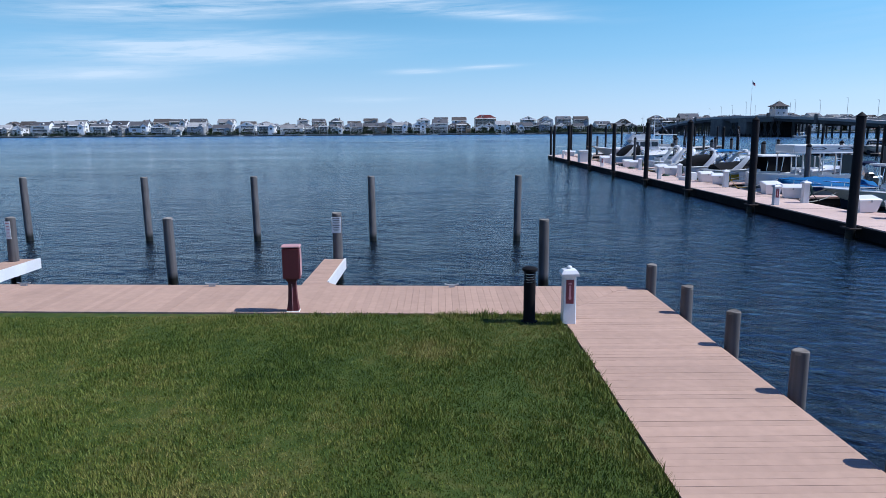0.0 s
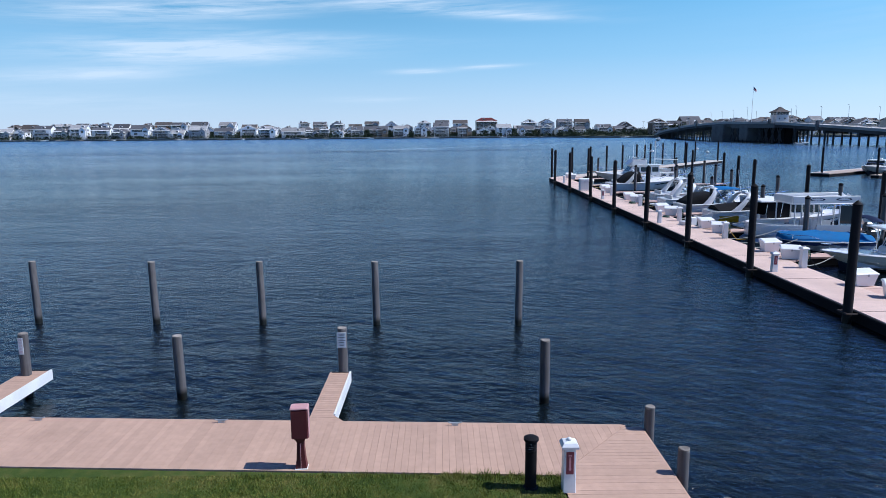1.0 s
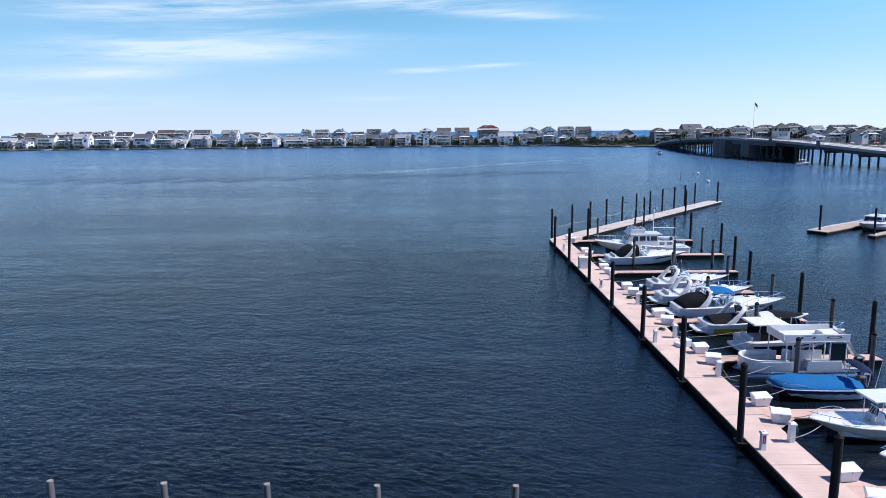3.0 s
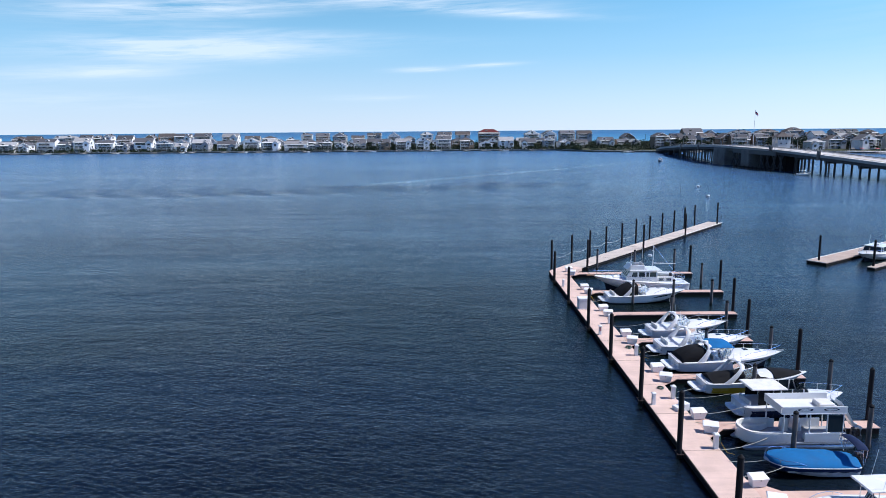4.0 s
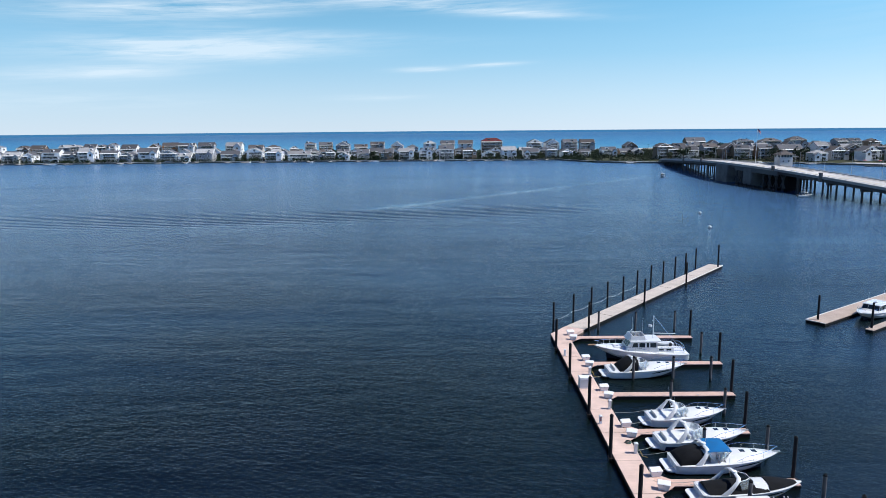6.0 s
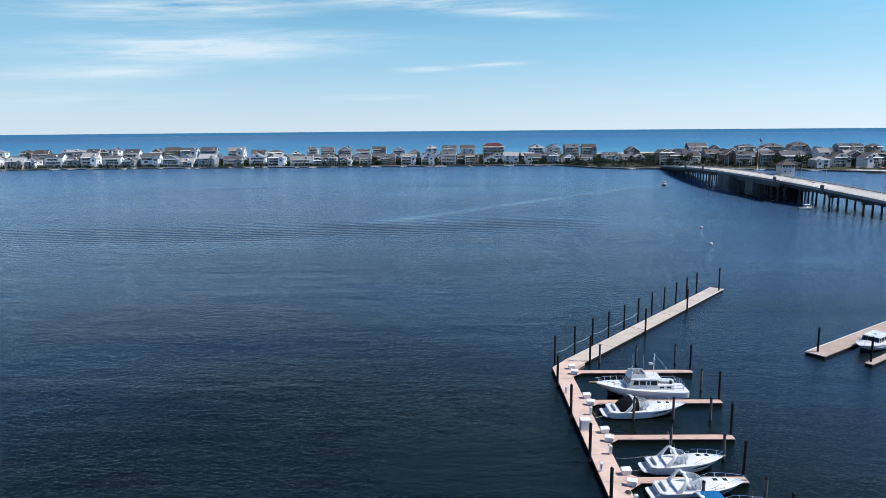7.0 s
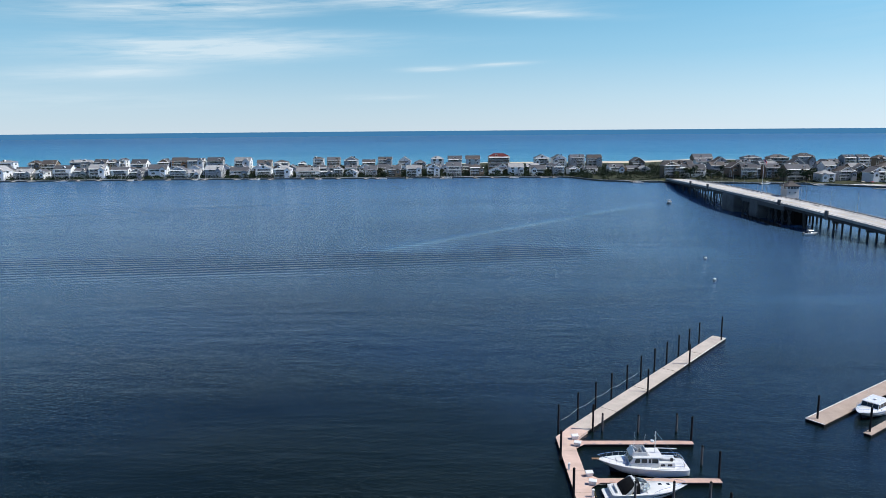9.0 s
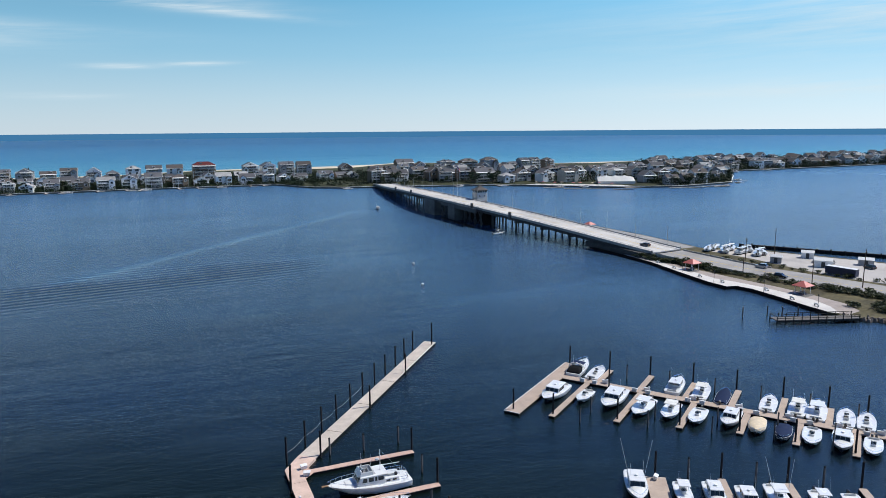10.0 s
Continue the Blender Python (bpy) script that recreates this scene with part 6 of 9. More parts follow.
def pontoon_boat(at):
    """A double-deck pontoon boat: alloy floats, white fences, a curved lounge aft, a roof with a railed deck and a slide."""
    t = thing("pontoon_boat", "white double-deck pontoon boat with a curved lounge and slide", "boat", at, "moored boats")
    hx, w = 3.9, 1.3
    for y in (-0.95, 0.95):
        ring = [[(x, y + r * math.cos(2 * math.pi * j / 12), 0.12 + r * math.sin(2 * math.pi * j / 12)) for j in range(12)] for x, r in ((-hx, 0.05), (-hx + 0.3, 0.24), (-hx + 0.7, 0.3), (hx - 0.5, 0.3), (hx - 0.2, 0.26), (hx, 0.1))]
        part("float", G().rings(ring, True, True), "alloy", t, "riveted alloy float", smooth=50)
    arc = [(-hx + 1.1 - 1.1 * math.sin(a), 1.3 * math.cos(a)) for a in [math.pi * i / 10 for i in range(11)]]
    plan = arc + [(hx, -w), (hx, w)]
    part("deck", G().prism(plan, 0.45, 0.56), "gel_grey", t)
    part("carpet", G().prism([(x * 0.985, y * 0.95) for x, y in plan], 0.562, 0.575), "nonslip", t)
    # fence: white panels that follow the rounded lounge end, with a gate gap
    def fence(pts, z1, name="fence_panel"):
        n = len(pts)
        out, inn = [], []
        for x, y in pts:
            k = 0.93
            out.append((x, y))
            inn.append((x * 0.985 if abs(x) > 3 else x, y * k))
        rs = [[(o[0], o[1], 0.58), (o[0], o[1], z1), (i[0], i[1], z1), (i[0], i[1], 0.58)] for o, i in zip(out, inn)]
        return part(name, G().rings(rs, True, True), "gel", t, smooth=40)

    fence([(-0.7, 1.3)] + arc + [(-0.7, -1.3)], 1.22)
    fence([(0.2, -1.3), (2.6, -1.3)], 1.22)
    fence([(2.6, 1.3), (0.2, 1.3)], 1.22)
    # lounge: seat and back cushions along the curve
    for z0, z1, k0, k1, nm in ((0.58, 0.95, 0.90, 0.52, "seat"), (0.955, 1.32, 0.97, 0.82, "backrest")):
        pts = [(-1.0, 1.3)] + arc + [(-1.0, -1.3)]
        rs = [[(-2.8 + (x + 2.8) * k0, y * k0, z0), (-2.8 + (x + 2.8) * k0, y * k0, z1), (-2.8 + (x + 2.8) * k1, y * k1, z1), (-2.8 + (x + 2.8) * k1, y * k1, z0)] for x, y in pts]
        part(nm, G().rings(rs, True, True), "vinyl", t, "pale curved lounge cushion", smooth=40)
    part("helm", G().cbox(0.3, 0.9, 0.45, 1.15, 0.58, 1.45, 0.06, (0.06, 0.04)), "gel", t)
    part("helm_chair", G().cbox(-0.5, 0.0, 0.5, 1.05, 0.58, 1.45, 0.08, (0.03, 0.03)), "vinyl", t)
    for y in (-0.9,):
        part("side_seat", G().cbox(0.4, 2.3, y - 0.28, y + 0.28, 0.58, 1.02, 0.05), "vinyl", t)
    zr = 2.6
    r = part("roof", G().cbox(-1.5, 3.0, -w, w, zr, zr + 0.10, 0.05), "gel", t, "railed upper deck")
    for x in (-1.3, 0.5, 1.7, 2.8):
        for sgn in (-1, 1):
            part("post", G().tube([(x, sgn * 1.24, 0.6), (x, sgn * 1.24, zr)], 0.045, 6), "gel", r)
    for sgn in (-1, 1):
        p = part("upper_panel", G().cbox(-1.5, 3.0, sgn * 1.26 - 0.03, sgn * 1.26 + 0.03, zr + 0.105, zr + 0.55, 0.02), "gel", r)
        for a in (0.1, 1.9):
            ell = [[(a + q * 0.55 * math.cos(u), sgn * 1.296, zr + 0.33 + q * 0.10 * math.sin(u)) for u in [2 * math.pi * i / 14 for i in range(14)]] for q in (1.0, 0.72)]
            part("motif", G().rings(ell if sgn < 0 else ell[::-1]), "gel_navy", p, "dark curved motif")
    part("end_panel", G().cbox(-1.53, -1.47, -1.2, 1.2, zr + 0.105, zr + 0.55, 0.02), "gel", r)
    part("upper_seat", G().cbox(1.5, 2.6, -0.5, 0.5, zr + 0.105, zr + 0.42, 0.06), "vinyl", r)
    # tinted screens at the helm and the slide down to the water
    part("wind_panel", G().box(1.75, 2.75, -1.27, -1.25, 1.3, zr - 0.1), "glass", t)
    sl = [(2.9, 0.35, zr + 0.40), (3.4, 0.35, zr + 0.05), (3.9, 0.35, 1.9), (4.4, 0.35, 1.1), (5.0, 0.35, 0.8)]
    part("slide", G().rings([[(x, y - 0.32, z + 0.22), (x, y - 0.26, z), (x, y + 0.26, z), (x, y + 0.32, z + 0.22), (x - 0.04, y + 0.32, z + 0.16), (x - 0.04, y + 0.24, z - 0.06), (x - 0.04, y - 0.24, z - 0.06), (x - 0.04, y - 0.32, z + 0.16)] for x, y, z in sl], True, True), "gel", t, "moulded white slide", smooth=50)
    part("ladder", G().tube([(2.95, -0.7, zr), (3.5, -0.7, 0.56)], 0.03).tube([(2.95, -0.25, zr), (3.5, -0.25, 0.56)], 0.03), "chrome", t)
    outboard(t, hx + 0.5, -0.5, 0.45, 1.0, "engine")
    return t


trawler(pose(27.2, 93.9, 0, 0, 0, 180))
cruiser("express_cruiser", "white express cruiser with a black canvas cockpit enclosure", pose(26.2, 87.2, 0, 0, 0, 2), 10.2, 3.5, tent=True, sweep=1.1)
cruiser("express_cruiser", "white express cruiser with a swept radar arch", pose(26.3, 72.3, 0, 0, 0, 3), 8.4, 2.9, sweep=-1.0)
cruiser("express_cruiser", "white express cruiser with a dark hull band", pose(26.0, 66.9, 0, 0, 0, 3), 9.2, 3.0, sweep=-0.9, stripe="gel_navy", band=(0.0, 0.55))
cruiser("express_cruiser", "white express cruiser with a bright blue sunshade", pose(26.5, 62.2, 0, 0, 0, 2), 10.1, 3.3, "canvas_blue", sweep=-0.9)
cruiser("sport_cruiser", "white and yellow sport boat under a black cover", pose(26.5, 56.7, 0, 0, 0, 2), 9.0, 2.8, None, True, "canvas_black", "gel_yellow", "gel", False, 1.25, False, band=(0.02, 0.62), low=0.75)
soft = hardtop_boat("hardtop_cruiser", "white cruiser with a pale soft top and dark lower hull", pose(27.2, 51.9, 0, 0, 0, 2), 8.2, 3.1, stripe="gel_navy", roof_mat="canvas_white", roof_from=0.06, roof_to=0.40, band=(0.0, 0.72))
H = Hull(8.2, 3.1, 0.95, 1.5, 2.3, 0.42)
for sgn in (-1, 1):
    part("side_curtain", G().rings([[(H.x(s), sgn * 1.09, H.z(0.2) + 0.02), (H.x(s), sgn * 1.06, H.z(0.5) + 1.04), (H.x(s), sgn * 1.03, H.z(0.5) + 1.04), (H.x(s), sgn * 1.06, H.z(0.2) + 0.02)] for s in (0.13, 0.2, 0.335)], True, True), "canvas_black", soft, "dark canvas side curtain")
    part("helm_seat", G().cbox(H.x(0.36), H.x(0.44), sgn * 0.62 - 0.35, sgn * 0.62 + 0.35, 0.43, 1.75, 0.08), "canvas_black", soft, "dark helm seat")
part("cockpit_liner", G().box(H.x(0.10), H.x(0.335), -1.02, 1.02, 0.44, 0.50), "canvas_black", soft, "dark flat liner on the cockpit sole")
pontoon_boat(pose(24.75, 46.6, 0, 0, 0, 1))
covered = sport_boat("covered_boat", "grey pontoon-sided boat under a bright blue cover", pose(23.8, 42.5, 0, 0, 0, 179), 5.7, 2.4, cover="canvas_blue", hull="gel_grey", blunt=True)
sport_boat("centre_console_boat", "white and cream centre console boat with a sun top", pose(24.2, 36.6, 0, 0, 0, 183), 7.6, 2.6, ttop="gel", hull="gel_cream", engines=2)
sport_boat("open_boat", "white open bow boat with bright rails", pose(24.9, 31.9, 0, 0, 0, 178), 6.6, 2.4, hull="gel")
bimini(covered, Hull(5.7, 2.4, 0.72, 1.15), -3.1, -2.4, 1.08, 1.9, "canvas_navy", 0.28, 0.8)
outboard(covered, -3.45, -0.5, 0.45)
# mooring lines from the boats' quarters to the dock
for i, (x, y, b) in enumerate(((21.2, 87.2, 1.4), (22.5, 72.4, 1.2), (21.6, 66.8, 1.25), (21.6, 62.2, 1.4), (22.2, 56.7, 1.15), (23.1, 51.9, 1.3), (22.4, 46.6, 1.35), (21.6, 41.8, 0.6), (21.0, 36.6, 0.6))):
    for sgn in (-1, 1):
        t = thing("mooring_line", "pale rope from a boat's cleat to the floating dock", "rope", None, "mooring lines")
        x0, y0 = x, y + sgn * b
        x1, y1 = 18.78, y + sgn * (b + 0.9 - 0.5 * (i % 2))
        part("rope", G().tube([(x0 + (x1 - x0) * k, y0 + (y1 - y0) * k, 0.95 + (0.53 - 0.95) * k - 0.7 * k * (1 - k)) for k in (0, 0.15, 0.3, 0.45, 0.6, 0.75, 0.9, 1.0)], 0.022, 5), "rope_white", t)


# ---------------------------------------------------------------- the second marina
MA = 36.0  # degrees by which its fingers turn from the x axis
MO = Vector((80.2, 121.5, 0))


def in_marina(u, v, z=0.0, turn=0.0):
    """A pose in the marina's own frame: u along the fingers (away from the camera), v along the spine (to the right)."""
    a = radians(MA)
    return pose(MO.x + u * math.cos(a) + v * math.sin(a), MO.y + u * math.sin(a) - v * math.cos(a), z, 0, 0, MA + turn)


def mrect(t, u0, u1, v0, v1, top, mat="grey_plank"):
    at = in_marina(0, 0)
    part("decking", G().box(u0, u1, -v1, -v0, top - 0.12, top), mat, t, at=at)
    part("float", G().box(u0 + 0.05, u1 - 0.05, -v1 + 0.05, -v0 - 0.05, -0.05, top - 0.123), "fascia", t, at=at)


t = thing("floating_dock", "wide weathered head dock of a marina", "dock", None, "marina docks")
mrect(t, -22.9, 9.0, -4.0, -0.8, 0.45)
part("edge_rail", G().box(-22.9, 9.0, 3.9, 4.02, 0.455, 0.50), "white_trim", t, at=in_marina(0, 0))
part("edge_rail", G().box(-23.0, -22.85, 0.8, 4.0, 0.455, 0.50), "white_trim", t, at=in_marina(0, 0))
t = thing("floating_dock", "long weathered spine dock of a marina", "dock", None, "marina docks")
mrect(t, -1.1, 1.1, -0.79, 78.0, 0.45)
NEAR = [(4.9, -20.9), (16.1, -17.2), (26.6, -14.1), (36.3, -11.2), (45.2, -11.1), (54.1, -10.8), (63.2, -10.6), (72.2, -10.4)]
FAR = [(6.65, 9.3), (15.4, 10.2), (24.4, 10.4), (33.0, 10.5), (41.6, 10.7), (49.6, 9.5), (56.1, 8.2), (66.2, 8.4)]
for i, ((vn, un), (vf, uf)) in enumerate(zip(NEAR, FAR)):
    for v, s0, s1 in ((vn, un, -1.11), (vf, 1.11, uf)):
        t = thing("finger_dock", "short weathered finger dock running off the spine", "dock", None, "marina finger docks")
        mrect(t, s0, s1, v - 0.6, v + 0.6, 0.42)
        p = in_marina((s0 + 1.3) if s0 < 0 else (s1 + 0.6), v - (0.2 if s0 < 0 else 0.5))
        black_pile(p.translation.x, p.translation.y, 4.6, 0.17, None, "marina piles")
    for u, v in ((un + 1.2 if i else un + 0.4, vn + 5.4), (un + 6.0, vn + 5.5), (uf - 3.2, vf + 4.5)):
        p = in_marina(u, v)
        grey_mooring(p.translation.x, p.translation.y, 3.4, 0.14)
    p = in_marina(0.5, vf + 2.0)
    power_pedestal(p.translation.x, p.translation.y, 0.45, 1.1, 0.3, 36, False)
    for du, v in ((-0.72, vn - 1.3), (-0.72, vn + 1.4), (0.72, vf + 1.4)):
        p = in_marina(du, v)
        dock_box(p.translation.x, p.translation.y, 0.45, MA + 90)
for u, v in ((-21.3, -2.75), (9.2, -3.0), (-1.7, 9.7)):
    p = in_marina(u, v)
    black_pile(p.translation.x, p.translation.y, 4.6, 0.17, None, "marina piles")

# boats on the marina's near side (bows towards the camera) and far side
hardtop_boat("pilothouse_boat", "white pilothouse boat moored beside a head dock", in_marina(-10.4, 1.2, 0, 180), 10.9, 3.9)
hardtop_boat("pilothouse_boat", "white hardtop boat moored on a short finger", in_marina(-7.6, 12.5, 0, 182), 11.6, 4.1)
sport_boat("runabout", "small white runabout with an open cockpit", in_marina(-8.9, 7.0, 0, 180), 7.0, 2.6)
A1 = sport_boat("centre_console_boat", "white centre console boat with a flat sun top", in_marina(-8.6, 18.6, 0, 178), 9.7, 3.4, ttop="gel", engines=2)
A2 = sport_boat("centre_console_boat", "white centre console boat with a white sun top", in_marina(-7.8, 23.6, 0, 181), 8.8, 3.1, ttop="canvas_white")
A3 = sport_boat("runabout", "white runabout with pale seats", in_marina(-7.8, 28.5, 0, 180), 8.1, 3.0)
A4 = hardtop_boat("hardtop_boat", "small white hardtop fishing boat", in_marina(-6.2, 34.0, 0, 178), 8.8, 3.2, tall=0.9)
sport_boat("covered_boat", "open boat with a cream cover", in_marina(-6.8, 38.6, 0, 182), 7.4, 2.9, cover="canvas_tan")
sport_boat("covered_boat", "open boat under a navy cover", in_marina(-7.6, 42.9, 0, 180), 7.2, 2.7, cover="canvas_navy")
copy_thing(A3, in_marina(-6.8, 47.3, 0, 181))
sport_boat("open_boat", "white twin-engined open boat", in_marina(-6.2, 56.4, 0, 178), 7.9, 2.8, engines=2)
copy_thing(A2, in_marina(-6.2, 60.6, 0, 180))
copy_thing(A1, in_marina(-6.0, 66.0, 0, 180))
copy_thing(A4, in_marina(-6.6, 51.9, 0, 180))
cruiser("express_cruiser", "white cruiser with a navy canvas top", in_marina(6.3, 0.4, 0, 2), 10.0, 3.5, "canvas_navy")
copy_thing(A3, in_marina(5.2, 4.7, 0, 0))
copy_thing(A4, in_marina(5.6, 21.6, 0, 0))
copy_thing(A2, in_marina(5.4, 26.8, 0, 1))
sport_boat("covered_boat", "open boat under a navy cover", in_marina(4.6, 31.0, 0, 0), 7.4, 2.6, cover="canvas_navy")
copy_thing(A3, in_marina(5.2, 39.2, 0, 0))
copy_thing(A2, in_marina(6.0, 44.2, 0, -1))
copy_thing(A1, in_marina(6.2, 47.4, 0, 0))
copy_thing(A3, in_marina(5.0, 52.2, 0, 0))
copy_thing(A3, in_marina(5.0, 55.4, 0, 0))

# third row of berths nearer the camera
MO2 = Vector((69.1, 79.5, 0))
MB = 58.0


def in_third(u, v, z=0.0, turn=0.0):
    a = radians(MB)
    return pose(MO2.x + u * math.cos(a) + v * math.sin(a), MO2.y + u * math.sin(a) - v * math.cos(a), z, 0, 0, MB + turn)


t = thing("floating_dock", "weathered spine dock of a near marina row", "dock", None, "marina docks")
for u0, u1, v0, v1 in ((-10.8, -8.6, -3.0, 60.0),):
    part("decking", G().box(u0, u1, -v1, -v0, 0.33, 0.45), "grey_plank", t, at=in_third(0, 0))
    part("float", G().box(u0 + 0.05, u1 - 0.05, -v1 + 0.05, -v0 - 0.05, -0.05, 0.327), "fascia", t, at=in_third(0, 0))
for i, v in enumerate((-0.1, 9.8, 19.4, 29.8)):
    t = thing("finger_dock", "short weathered finger dock in a near marina row", "dock", None, "marina finger docks")
    w = 1.5 if i == 0 else 0.6
    part("decking", G().box(-8.59, 1.0 - w, -v - w, -v + w, 0.31, 0.43), "grey_plank", t, at=in_third(0, 0))
    part("float", G().box(-8.5, 0.95 - w, -v - w + 0.05, -v + w - 0.05, -0.05, 0.307), "fascia", t, at=in_third(0, 0))
    p = in_third(1.3 - w, v)
    black_pile(p.translation.x, p.translation.y, 4.6, 0.17, None, "marina piles")
    p = in_third(0.5, v + 5.0)
    grey_mooring(p.translation.x, p.translation.y, 3.6, 0.16)
p = in_third(-1.2, -0.1)
dock_box(p.translation.x, p.translation.y, 0.43, MA)
hardtop_boat("sport_fishing_boat", "white sport fishing boat with tall outriggers", in_third(-4.6, -3.4, 0, 180), 9.6, 3.2, rods=True)
B1 = sport_boat("centre_console_boat", "white centre console boat in a near marina row", in_third(-5.7, 3.2, 0, 180), 7.2, 2.4, ttop="gel")
hardtop_boat("pilothouse_boat", "white pilothouse boat with several antennas", in_third(-5.9, 7.6, 0, 180), 8.2, 2.7)
copy_thing(A4, in_third(-5.9, 12.2, 0, 180) @ Matrix.Scale(0.86, 4))
sport_boat("sport_fishing_boat", "white open fishing boat with tall outriggers", in_third(-5.2, 16.6, 0, 180), 8.8, 2.8, ttop="gel", rods=True)
copy_thing(B1, in_third(-5.4, 22.4, 0, 180))
copy_thing(A3, in_third(-5.6, 27.0, 0, 180) @ Matrix.Scale(0.9, 4))

# ---------------------------------------------------------------- loose craft and marks on the bay
hardtop_boat("motor_boat", "small white motor boat out on the bay", pose(139.5, 446.5, 0, 0, 0, 250), 8.0, 2.8)
sport_boat("motor_boat", "white motor boat with a sun top near the bridge", pose(162.5, 313.0, 0, 0, 0, 10), 7.4, 2.4, ttop="gel")


def buoy(x, y):
    t = thing("mooring_buoy", "white mooring buoy floating on the bay", "buoy", pose(x, y, 0), "mooring buoys")
    part("float", G().turned(0, 0, [(0.1, -0.3), (0.5, -0.1), (0.62, 0.2), (0.45, 0.5), (0.12, 0.62)], 14), "white_plastic", t, smooth=60)
    part("band", G().turned(0, 0, [(0.622, 0.16), (0.632, 0.2), (0.6, 0.28)], 14), "gel_navy", t, smooth=60)


buoy(94.9, 257.2)
buoy(84.6, 220.2)
t = thing("channel_stake", "thin dark channel stake standing in the bay", "stake", pose(81.2, 236.0, 0))
part("pole", G().cyl(0, 0, -1, 2.6, 0.07, 0.05, 8), "grey_pile", t)


# ---------------------------------------------------------------- road bridge
def spline(rows, y):
    """Smooth value between rows of (y, value...)."""
    ys = [r[0] for r in rows]
    y = min(max(y, ys[0]), ys[-1])
    i = max(k for k in range(len(ys) - 1) if ys[k] <= y)
    k = (y - ys[i]) / (ys[i + 1] - ys[i])
    out = []
    for c in range(1, len(rows[0])):
        p = [rows[min(max(j, 0), len(rows) - 1)][c] for j in (i - 1, i, i + 1, i + 2)]
        out.append(0.5 * (2 * p[1] + (p[2] - p[0]) * k + (2 * p[0] - 5 * p[1] + 4 * p[2] - p[3]) * k * k + (3 * p[1] - p[0] - 3 * p[2] + p[3]) * k ** 3))
    return out


# y, x of the near rail, height of the rail, width of the roadway
BRIDGE = [(200, 192.5, 3.1, 17), (222, 185.6, 4.4, 17), (257, 180.6, 6.2, 17), (285, 176.6, 7.7, 17), (313, 171.7, 9.3, 17), (345, 166.8, 10.7, 17), (395, 163.2, 11.5, 17), (430, 164.0, 11.3, 17), (480, 168.6, 10.1, 17), (520, 173.4, 8.5, 17), (560, 179.2, 6.9, 17), (600, 187.0, 5.1, 17), (632, 193.0, 3.4, 17)]


